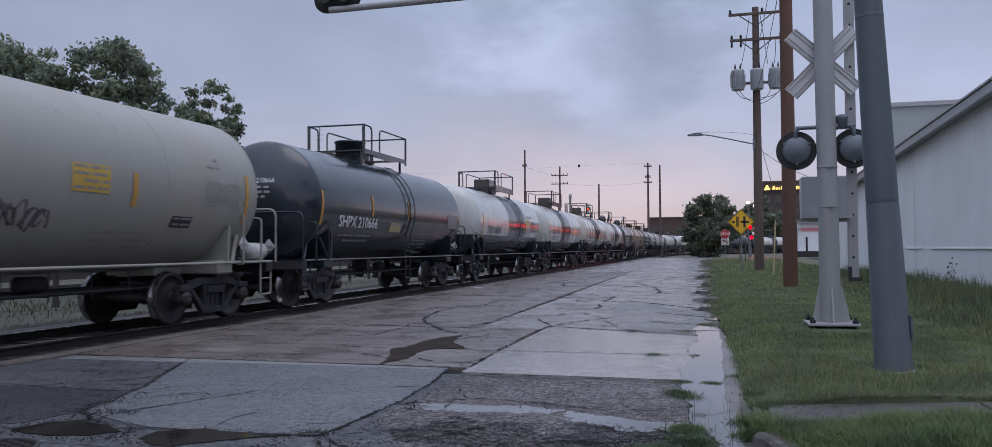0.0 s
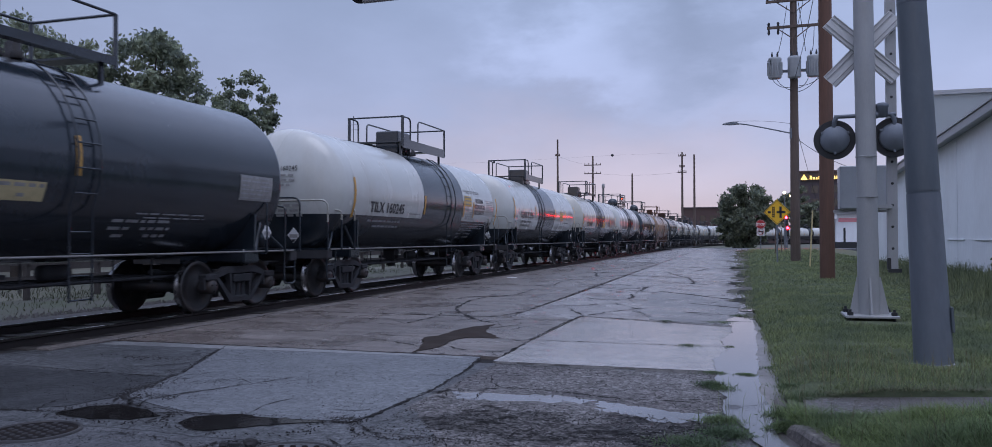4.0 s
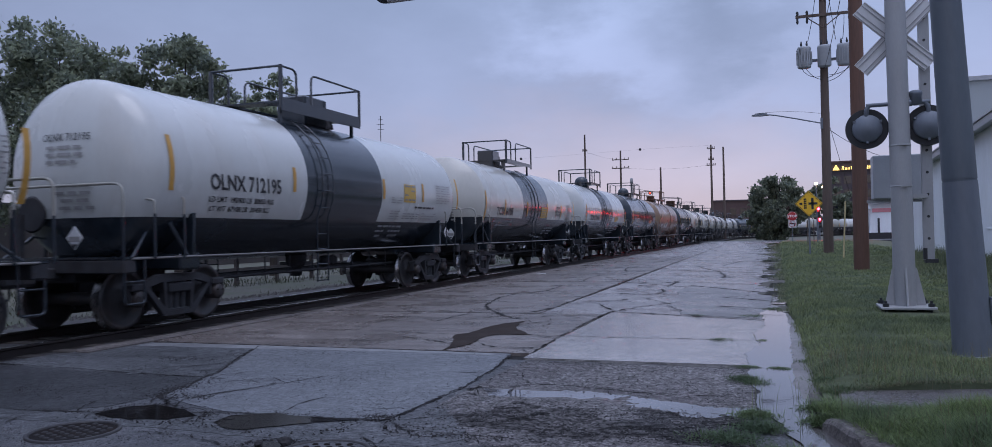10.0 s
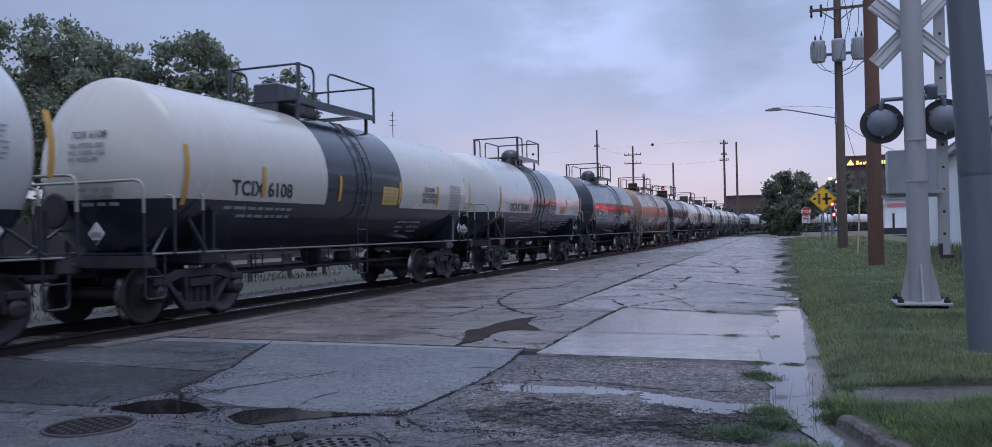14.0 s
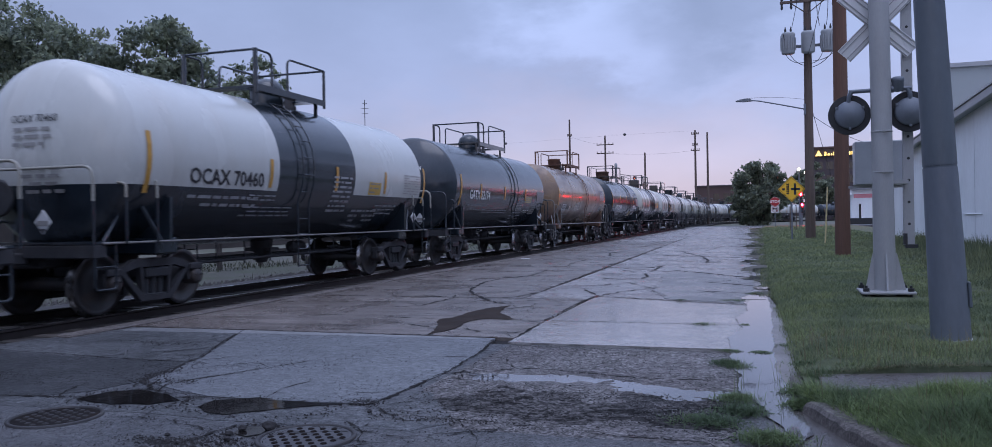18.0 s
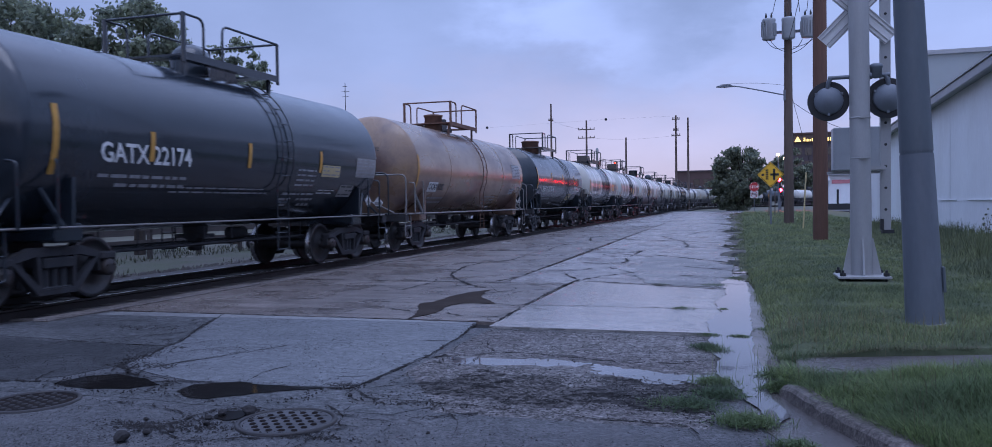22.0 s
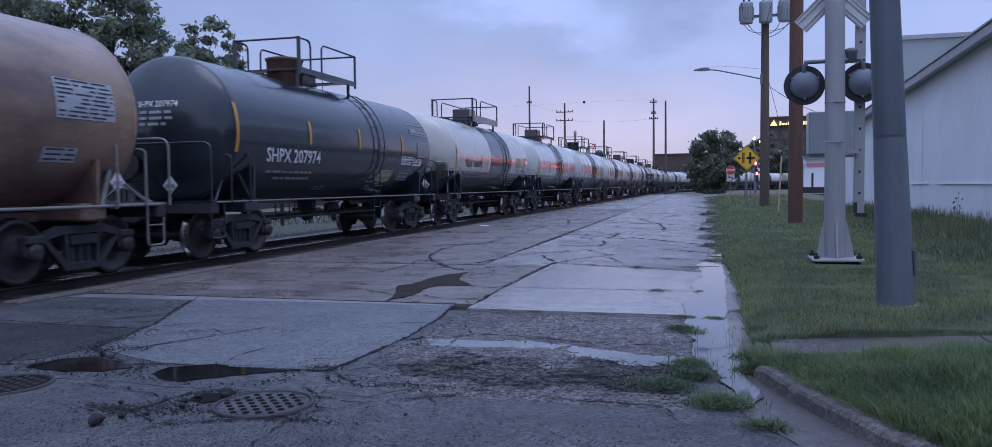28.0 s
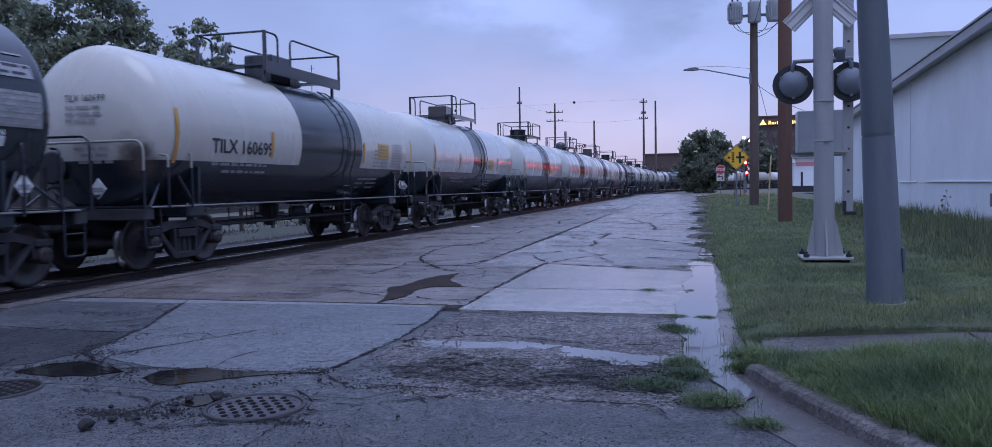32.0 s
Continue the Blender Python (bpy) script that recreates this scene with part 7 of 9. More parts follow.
def transformer_pole():
    root = wooden_pole("transformer_pole", 2.22, 40.4, 12.85, 0.23, 0.15, WOOD_GREY, "weathered wooden pole with three transformers and a street lamp arm")
    for z, w in ((12.45, 1.25), (11.2, 1.2)):
        bm = bmesh.new()
        box(bm, -w, w, -0.21, -0.11, z, z + 0.12)
        arm = part("crossarm", done(bm), WOOD_GREY, root)
        for x in ((-w + 0.08, -w + 0.5, w - 0.08) if z < 12 else (-w + 0.08, w - 0.08, 0.3)):
            bm = bmesh.new()
            lathe(bm, [(z + 0.12, 0.03), (z + 0.17, 0.07), (z + 0.21, 0.045), (z + 0.25, 0.07), (z + 0.32, 0.03)], "z", 10, at=(x, -0.16, 0))
            if z < 12:
                lathe(bm, [(z - 0.28, 0.03), (z - 0.2, 0.06), (z - 0.1, 0.045), (z - 0.0, 0.05)], "z", 10, at=(x, -0.16, 0))
            part("insulator", done(bm), BLACKPAINT, arm)
        for s in (-1, 1):
            bm = bmesh.new()
            tube(bm, [(s * w * 0.6, -0.16, z), (0, -0.16, z - 0.55)], 0.025, 5)
            part("brace", bm, WOOD_GREY, arm)
    for x in (-0.87, 0.0, 0.85):
        bm = bmesh.new()
        lathe(bm, [(8.78, 0.02), (8.78, 0.27), (8.82, 0.30), (9.62, 0.30), (9.68, 0.315), (9.76, 0.28), (9.80, 0.02)], "z", 22, at=(x, -0.42, 0))
        t = part("transformer", done(bm), XFMR, root, "grey oil transformer can")
        if x:
            for k in range(9):
                a = math.radians(190 + k * 20)
                bm = bmesh.new()
                box(bm, 0.29, 0.35, -0.012, 0.012, 8.92, 9.52)
                f = part("cooling_fin", done(bm), XFMR, t)
                f.matrix_basis = pose(x, -0.42, 0, 0, 0, math.degrees(a))
        for dx in (-0.12, 0.12):
            bm = bmesh.new()
            lathe(bm, [(9.76, 0.035), (9.9, 0.05), (9.98, 0.03), (10.05, 0.015)], "z", 8, at=(x + dx, -0.42, 0))
            part("bushing", done(bm), BLACKPAINT, t)
    bm = bmesh.new()
    box(bm, -1.2, 1.2, -0.16, -0.06, 9.1, 9.22)
    part("transformer_rack", done(bm), GALV, root)
    bm = bmesh.new()
    for a, b, d in (((-1.1, -0.7, 9.7), (-0.1, -0.3, 8.2), 0.6), ((-1.2, -0.6, 9.6), (-0.2, -0.3, 8.35), 0.75), ((0.6, -0.6, 8.7), (0.1, -0.3, 8.3), 0.25), ((1.15, -0.5, 8.9), (0.1, -0.3, 8.1), 0.3), ((1.1, -0.6, 8.7), (0.2, -0.3, 8.4), 0.2), ((0.2, -0.2, 12.4), (0.5, -0.4, 10.0), 0.1), ((-0.3, -0.2, 12.3), (-0.7, -0.4, 10.0), 0.12), ((0.9, -0.2, 11.2), (0.8, -0.4, 10.0), 0.1)):
        a, b = Vector(a), Vector(b)
        bm = bmesh.new()
        tube(bm, [a.lerp(b, k / 8) + Vector((-d * 0.5 if a.x < -0.5 else d * 0.3, 0, -d)) * (4 * (k / 8) * (1 - k / 8)) * 0.5 for k in range(9)], 0.018, 4)
        part("jumper_cable", bm, BLACKPAINT, root)
    # street lamp arm
    bm = bmesh.new()
    tube(bm, [(-0.15, -0.1, 6.20), (-1.2, -0.1, 6.47), (-2.2, -0.1, 6.71), (-2.6, -0.1, 6.77)], 0.030, 8)
    box(bm, -0.22, -0.12, -0.16, -0.04, 5.95, 6.45)
    arm = part("lamp_arm", done(bm), GALV, root)
    bm = bmesh.new()
    prism(bm, [(-2.5, 6.73), (-2.6, 6.83), (-2.85, 6.85), (-3.25, 6.78), (-3.28, 6.74), (-2.9, 6.71)], -0.22, 0.02, axis="y")
    part("lamp_head", done(bm), GALV, arm)
    return root


transformer_pole()


def cables():
    """Overhead wires from pole to pole, and guys."""
    runs = [((2.2, 40.3, 8.7), (2.1, 23.7, 9.4), 0.3), ((2.3, 40.3, 7.0), (3.4, 60.0, 0.3), 0.0),
            ((2.2, 23.7, 12.8), (1.4, -6, 11.5), 0.4), ((2.2, 40.4, 10.5), (2.2, 23.7, 11.5), 0.3), ((2.35, 40.4, 6.3), (4.9, 52.0, 0.2), 0.0), ((-0.9, 40.3, 6.90), (2.1, 40.3, 6.70), -0.10),
            ((2.2, 40.4, 6.1), (6.0, 44.0, 4.6), 0.3), ((-11.1, 149.8, 13.4), (-27.6, 149.8, 13.6), 0.5), ((-27.6, 149.8, 15.1), (-34.4, 149.8, 17.1), 0.3)]
    for a, b, sag in runs:
        a, b = Vector(a), Vector(b)
        bm = bmesh.new()
        n = 12
        tube(bm, [a.lerp(b, k / n) - Vector((0, 0, sag * 4 * (k / n) * (1 - k / n))) for k in range(n + 1)], 0.008 if sag < 0 else 0.013, 4)
        tagged(link_mesh("overhead_cable", bm, BLACKPAINT), "thin black overhead cable strung between poles", "cable", "overhead cables")


cables()


def far_pole(x, y, h, arms, material=WOOD_GREY):
    root = wooden_pole("utility_pole", x, y, h, 0.24, 0.15, material, "distant dark wooden utility pole", "utility pole")
    for z, w in arms:
        bm = bmesh.new()
        box(bm, -w, w, -0.2, -0.1, z, z + 0.16)
        for k in (-1, -0.5, 0.5, 1):
            lathe(bm, [(z + 0.15, 0.05), (z + 0.4, 0.08), (z + 0.45, 0.03)], "z", 6, at=(k * (w - 0.1), -0.15, 0))
        part("crossarm", done(bm), WOOD_GREY, root)
    return root


far_pole(-34.4, 150, 20.2, ((17.0, 0.5),))
far_pole(-27.6, 150, 16.8, ((15.0, 1.6), (13.4, 1.6)))
far_pole(-20.2, 150, 13.3, ())
far_pole(-11.1, 150, 17.0, ((16.2, 0.7), (14.2, 0.5), (13.2, 0.8)))
far_pole(-8.95, 150, 16.5, ())


def antenna():
    root = empty("antenna_mast", pose(AERIAL[0], AERIAL[1], -0.3))
    tagged(root, "slim aerial mast with crossbars far behind the train", "antenna")
    h = AERIAL[2]
    bm = bmesh.new()
    tube(bm, [(0, 0, 0), (0, 0, h)], 0.05, 6)
    part("mast", bm, BLACKPAINT, root)
    for z, w in ((h - 0.5, 0.35), (h - 1.2, 0.6), (h - 1.9, 0.5)):
        bm = bmesh.new()
        tube(bm, [(-w, 0, z), (w, 0, z)], 0.03, 5)
        part("crossbar", bm, BLACKPAINT, root)


AERIAL = (-51.9, 100.0, 18.6)
antenna()


def marker_line():
    """A power line far behind the train, with round aerial markers."""
    pts = [(-11.1, 150, 16.95), (-23.9, 150, 16.88), (-47.2, 150, 16.28), (-80.0, 150, 16.6), (-130.0, 150, 19.0)]
    bm = bmesh.new()
    tube(bm, pts, 0.008, 4)
    line = tagged(link_mesh("power_line", bm, BLACKPAINT), "thin far power line carrying round aerial markers", "cable")
    for x, y, z in pts[1:3]:
        bm = bmesh.new()
        bmesh.ops.create_uvsphere(bm, u_segments=12, v_segments=8, radius=0.26)
        for v in bm.verts:
            v.co += Vector((x, y, z))
        part("marker_ball", bm, BLACKPAINT, line, smooth=True)


marker_line()


def railway_signal():
    x, y = -15.55, 91.0
    root = empty("railway_signal", pose(x, y, -0.3))
    tagged(root, "railway signal mast with railed platform and small red light", "railway signal")
    bm = bmesh.new()
    lathe(bm, [(0.0, 0.14), (7.3, 0.12), (7.35, 0.17), (7.75, 0.17), (7.85, 0.08)], "z", 12)
    part("mast", done(bm), ALU, root)
    bm = bmesh.new()
    box(bm, 0.2, 2.5, -0.5, 0.5, 5.2, 5.28)
    part("platform", done(bm), UNDER, root)
    for k in range(4):
        bm = bmesh.new()
        tube(bm, [(0.3 + k * 0.7, -0.48, 5.25), (0.3 + k * 0.7, -0.48, 6.6 - k * 0.13)], 0.03, 5)
        part("rail_post", bm, UNDER, root)
    for z in (5.9, 6.6):
        bm = bmesh.new()
        tube(bm, [(0.3, -0.48, z), (2.4, -0.48, z - 0.39 * (z - 5.25) / 1.35)], 0.028, 5)
        part("hand_rail", bm, UNDER, root)
    bm = bmesh.new()
    lathe(bm, [(-0.62, 0.03), (-0.6, 0.2), (-0.56, 0.2)], "y", 16, at=(2.16, 0, 6.05))
    part("signal_head", done(bm), BLACKPAINT, root)
    bm = bmesh.new()
    lathe(bm, [(-0.68, 0.02), (-0.66, 0.07), (-0.63, 0.07)], "y", 12, at=(2.16, 0, 6.05))
    part("lens", done(bm), GLOW_SIGNAL, root, "lit red lens")


railway_signal()


def sign_post(name, x, y, h, label, category):
    root = empty(name, pose(x, y, 0.1))
    tagged(root, label, category)
    bm = bmesh.new()
    box(bm, -0.035, 0.035, -0.02, 0.02, -0.1, h)
    part("post", done(bm), GALV, root)
    return root


def diamond_sign():
    root = sign_post("warning_sign", 1.36, 39.0, 2.9, "yellow diamond side-road railroad crossing warning sign on a post", "road sign")
    c, r = 2.38, 0.585
    bm = bmesh.new()
    prism(bm, [(-r, c), (0, c - r), (r, c), (0, c + r)], -0.05, -0.035, axis="y")
    p = part("plate", done(bm), SIGN_Y, root)
    bm = bmesh.new()
    def b(x0, x1, z0, z1):
        box(bm, x0, x1, -0.056, -0.051, z0, z1)
    b(0.10, 0.20, c - 0.26, c + 0.26)
    b(-0.02, 0.36, c - 0.05, c + 0.05)
    b(-0.40, -0.28, c - 0.05, c + 0.05)
    for k in range(5):
        b(-0.22, -0.10, c - 0.22 + k * 0.1, c - 0.165 + k * 0.1)
    for x in (-0.21, -0.13):
        b(x, x + 0.022, c - 0.24, c + 0.26)
    part("symbol", done(bm), BLACKPAINT, p)
    bm = bmesh.new()
    q = r - 0.05
    for a, d in (((-q, c), (0, c - q)), ((0, c - q), (q, c)), ((q, c), (0, c + q)), ((0, c + q), (-q, c))):
        tube(bm, [(a[0], -0.052, a[1]), (d[0], -0.052, d[1])], 0.009, 4)
    part("border", bm, BLACKPAINT, p)
    return root


diamond_sign()


def stop_sign():
    root = sign_post("stop_sign", 1.31, 80.0, 3.0, "red octagonal stop sign with a no-left-turn plate below", "stop sign")
    c, r = 2.48, 0.47
    bm = bmesh.new()
    prism(bm, [(r * math.cos(math.radians(22.5 + 45 * k)), c + r * math.sin(math.radians(22.5 + 45 * k))) for k in range(8)], -0.05, -0.036, axis="y")
    p = part("octagon", done(bm), SIGN_R, root)
    me = text_mesh("STOP", 0.34)
    for v in me.vertices:
        v.co = (v.co.x, -0.054, c + v.co.y)
    me.materials.append(INK_W)
    put("lettering", me, p)
    bm = bmesh.new()
    pts = [((r - 0.03) * math.cos(math.radians(22.5 + 45 * k)), -0.052, c + (r - 0.03) * math.sin(math.radians(22.5 + 45 * k))) for k in range(9)]
    tube(bm, pts, 0.012, 4)
    part("border", bm, INK_W, p)
    bm = bmesh.new()
    box(bm, -0.36, 0.36, -0.05, -0.036, 1.42, 2.12, bevel=0.02)
    q = part("turn_plate", done(bm), SIGNWHITE, root, "white no-left-turn plate")
    bm = bmesh.new()
    prism(bm, [(0.12, 1.52), (0.2, 1.52), (0.2, 1.86), (-0.08, 1.86), (-0.08, 1.96), (-0.24, 1.82), (-0.08, 1.68), (-0.08, 1.78), (0.12, 1.78)], -0.056, -0.052, axis="y")
    part("arrow", done(bm), BLACKPAINT, q)
    bm = bmesh.new()
    tube(bm, [(0.27 * math.cos(k * math.tau / 20), -0.055, 1.77 + 0.27 * math.sin(k * math.tau / 20)) for k in range(21)], 0.02, 4)
    tube(bm, [(-0.19, -0.055, 1.96), (0.19, -0.055, 1.58)], 0.02, 4)
    part("ban_ring", bm, SIGN_R, q)
    return root


stop_sign()


def traffic_signal(x, y, z):
    root = empty("traffic_signal", pose(x, y, 0))
    tagged(root, "black traffic signal head showing red at the far crossing", "traffic signal", "traffic signals")
    bm = bmesh.new()
    box(bm, -0.2, 0.2, -0.12, 0.12, z - 0.55, z + 0.55, bevel=0.03)
    part("housing", done(bm), BLACKPAINT, root)
    bm = bmesh.new()
    tube(bm, [(0.0, 0.2, -0.3), (0.0, 0.2, z + 0.5)], 0.06, 8)
    part("pole", bm, GALV, root)
    for k, zz in enumerate((z + 0.34, z, z - 0.34)):
        bm = bmesh.new()
        lathe(bm, [(-0.15, 0.02), (-0.14, 0.12), (-0.12, 0.14)], "y", 16, at=(0, 0, zz))
        part("lens", done(bm), GLOW_RED if k == 0 else BLACKPAINT, root, "lit red lens" if k == 0 else "")
    return root


traffic_signal(4.12, 92.0, 3.16)
traffic_signal(4.29, 93.0, 2.05)
for dx, z in ((0.0, 4.95), (-0.55, 5.25)):
    lamp = empty("far_lamp", pose(3.76 + dx, 74.0, 0))
    tagged(lamp, "small amber street light glowing in the distance", "lamp", "far lamps")
    bm = bmesh.new()
    lathe(bm, [(-0.12, 0.02), (-0.08, 0.12), (0.08, 0.12), (0.12, 0.02)], "z", 12, at=(0, 0, z))
    part("globe", done(bm), GLOW_AMBER, lamp)
    bm = bmesh.new()
    tube(bm, [(0, 0.1, -0.3), (0, 0.1, z - 0.05)], 0.05, 6)
    part("post", bm, GALV, lamp)


# ================= buildings =================
def white_building():
    root = empty("white_building")
    tagged(root, "long white painted block building with a sheet metal eave", "building")
    x0, x1, y0, y1, ze = 6.0, 16.0, 9.0, 46.0, 4.33

    def rising(bm):
        """The eave climbs a little towards the street corner."""
        for v in bm.verts:
            if v.co.z > 3.5:
                v.co.z += (29.5 - v.co.y) * 0.037 - 0.14
        return done(bm)
    bm = bmesh.new()
    box(bm, x0, x0 + 0.25, y0, y1, -0.2, ze)
    box(bm, x0 + 0.25, x1, y1 - 0.25, y1, -0.2, ze)
    box(bm, x0 + 0.25, x1, y0, y0 + 0.25, -0.2, ze)
    part("wall", rising(bm), WALLWHITE, root)
    bm = bmesh.new()
    prism(bm, [(x0 - 0.25, ze - 0.02), (x0 - 0.25, ze + 0.1), (11.0, ze + 1.5), (x1, ze + 0.1), (x1, ze - 0.02)], y0 - 0.2, y1 + 0.2, axis="y")
    part("roof", rising(bm), SHED, root)
    bm = bmesh.new()
    box(bm, x0 - 0.36, x0 - 0.25, y0 - 0.2, y1 + 0.2, ze - 0.10, ze + 0.12, bevel=0.01)
    part("gutter", rising(bm), ROOFEDGE, root)
    bm = bmesh.new()
    box(bm, x0 - 0.40, x0 - 0.22, y0 - 0.2, y1 + 0.2, ze + 0.125, ze + 0.17)
    part("eave_trim", rising(bm), ROOFEDGE, root)
    for a, b in ((19.2, 24.9), (26.0, 28.0), (13.0, 17.5)):
        bm = bmesh.new()
        box(bm, x0 - 0.04, x0 - 0.003, a, b, 1.22, 1.255, bevel=0.006)
        part("ledge", done(bm), WALLWHITE, root)
    for y in (29.4, 31.0, 33.5, 37.0):
        bm = bmesh.new()
        box(bm, x0 - 0.14, x0 - 0.003, y - 0.12, y + 0.12, -0.1, ze - 0.12)
        part("pilaster", done(bm), WALLWHITE, root)
    for k in range(3):
        bm = bmesh.new()
        y = 10.4 + k * 8.2
        box(bm, x0 - 0.012, x0 - 0.003, y, y + 0.02, 0.3, 4.4)
        part("panel_joint", done(bm), WALLWHITE, root)
    bm = bmesh.new()
    tube(bm, [(x0 - 0.06, 19.1, 0.2), (x0 - 0.06, 19.1, 1.0)], 0.045, 8)
    box(bm, x0 - 0.16, x0 - 0.01, 19.0, 19.2, 0.7, 0.98)
    part("meter_pipe", done(bm), GALV, root)
    return root


white_building()


def shed():
    root = empty("grey_shed")
    tagged(root, "tall pale grey metal shed behind the white building", "building")
    bm = bmesh.new()
    box(bm, 9.3, 24.0, 48.0, 53.0, -0.3, 8.95)
    part("wall", done(bm), SHED, root)
    bm = bmesh.new()
    box(bm, 9.2, 24.1, 47.85, 53.1, 8.95, 9.18)
    part("parapet", done(bm), ROOFEDGE, root)
    return root


shed()


def store():
    root = empty("store")
    tagged(root, "low white roadside store with painted red signal light and dark plinth", "building")
    bm = bmesh.new()
    box(bm, 11.2, 24.2, 113.2, 119.0, -0.5, 4.45)
    part("wall", done(bm), WALLWHITE, root)
    # the signals' red reflection on the wall, painted as a flat strip
    bm = bmesh.new()
    box(bm, 11.5, 18.9, 113.14, 113.19, 3.36, 3.86)
    part("red_band", done(bm), RED_SHINE, root, "red signal light on the wall, painted as a band")
    bm = bmesh.new()
    box(bm, 10.4, 24.4, 112.5, 119.2, 4.45, 4.70)
    part("roof", done(bm), ROOFEDGE, root)
    bm = bmesh.new()
    box(bm, 10.3, 11.3, 112.7, 113.6, 3.75, 4.44, bevel=0.03)
    part("eave_box", done(bm), WALLWHITE, root)
    for k in range(4):
        bm = bmesh.new()
        box(bm, 12.1 + k * 2.9, 12.35 + k * 2.9, 113.12, 113.19, 0.6, 2.6)
        part("post", done(bm), BLACKPAINT, root)
    bm = bmesh.new()
    box(bm, 10.9, 24.2, 113.1, 113.19, -0.5, 0.75)
    part("plinth", done(bm), BLACKPAINT, root)
    return root


store()


def office():
    root = empty("office_building")
    tagged(root, "dark brick office block with lit yellow roof sign", "building")
    bm = bmesh.new()
    box(bm, 15.1, 47.0, 262.0, 284.0, -0.5, 21.3)
    part("wall", done(bm), BRICKDARK, root)
    bm = bmesh.new()
    box(bm, 14.9, 47.2, 261.7, 284.2, 21.3, 21.8)
    part("roof", done(bm), BRICKFAR, root)
    for r in range(4):
        for c in range(7):
            bm = bmesh.new()
            x = 16.2 + c * 2.9
            z = 2.6 + r * 4.1
            box(bm, x, x + 2.0, 261.93, 261.99, z, z + 2.3)
            part("window", done(bm), GLASSDARK, root)
    s = empty("roof_sign", pose(0, 0, 0))
    tagged(s, "lit yellow roof sign with a triangle mark, letters unreadable", "sign")
    bm = bmesh.new()
    prism(bm, [(16.0, 19.0), (18.0, 19.0), (17.0, 20.7)], 261.4, 261.6, axis="y")
    part("triangle_mark", done(bm), GLOW_YELLOW, s)
    rnd = random.Random(2)
    x = 18.6
    while x < 30.5:
        w = rnd.uniform(0.35, 0.6)
        bm = bmesh.new()
        box(bm, x, x + w, 261.4, 261.6, 19.1, 19.1 + (1.1 if x < 19.2 else rnd.choice((0.6, 0.6, 0.95))))
        part("letter_bar", done(bm), GLOW_YELLOW, s)
        x += w + 0.33
    bm = bmesh.new()
    box(bm, 15.9, 30.8, 261.5, 262.01, 18.85, 19.05)
    part("sign_rail", done(bm), BRICKFAR, s)
    return root


office()


def far_block():
    root = empty("brick_warehouse")
    tagged(root, "low dark brick warehouse beyond the train", "building")
    bm = bmesh.new()
    box(bm, -19.5, 9.0, 262.0, 280.0, -0.5, 10.7)
    part("wall", done(bm), BRICKFAR, root)
    bm = bmesh.new()
    box(bm, -19.8, 9.2, 261.7, 280.2, 10.7, 11.1)
    part("parapet", done(bm), BRICKDARK, root)
    for k in range(7):
        bm = bmesh.new()
        box(bm, -14 + k * 3.0, -12.2 + k * 3.0, 261.93, 261.99, 6.2, 8.4)
        part("window", done(bm), GLASSDARK, root)
    return root


far_block()


def unseen_blocks():
    """Plain walls that close the place to the side of and behind the camera: unseen, added to darken the tanks'
    reflections.
    """
    for x0, x1, y0, y1, h in ((24.0, 34.0, -34.0, 4.0, 7.5), (-8.0, 20.0, -48.0, -38.0, 8.0), (-40.0, -18.0, -50.0, -40.0, 6.5)):
        bm = bmesh.new()
        box(bm, x0, x1, y0, y1, -0.5, h)
        tagged(link_mesh("town_block", done(bm), BRICKFAR), "plain unseen brick block added to darken the tanks' reflections", "building", "town blocks")


unseen_blocks()


def cross_street():
    bm = bmesh.new()
    box(bm, -40, 60, 100.5, 112, -0.28, -0.03)
    tagged(link_mesh("cross_street", done(bm), ASPH_M), "wet asphalt cross street at the far end", "", "", "structure")


cross_street()

# ================= plants =================
def leaf_cloud(name, parent, centres, n, size, material, seed, flat=0.7):
    """Many small leaves round clump centres (x, y, z, r), as one mesh of folded leaf blades."""
    g = np.random.default_rng(seed)
    c = np.array(centres)
    w = c[:, 3] ** 2
    idx = g.choice(len(c), n, p=w / w.sum())
    d = g.normal(size=(n, 3))
    r = c[idx, 3] * 0.62
    P = c[idx, :3] + d * r[:, None] * np.array([1, 1, flat])
    a = g.normal(size=(n, 3))
    a[:, 2] -= 0.3
    a /= np.linalg.norm(a, axis=1)[:, None]
    b = np.cross(a, g.normal(size=(n, 3)))
    b /= np.linalg.norm(b, axis=1)[:, None]
    s = size * g.uniform(0.6, 1.3, n)[:, None]
    V = np.stack([P - a * s, P + b * s * 0.55, P + a * s, P - b * s * 0.55], 1).reshape(-1, 3)
    F = np.arange(n * 4).reshape(-1, 4)
    me = bpy.data.meshes.new(name)
    me.from_pydata(V.tolist(), [], F.tolist())
    me.materials.append(material)
    o = new(name, me)
    o.parent = parent
    return o


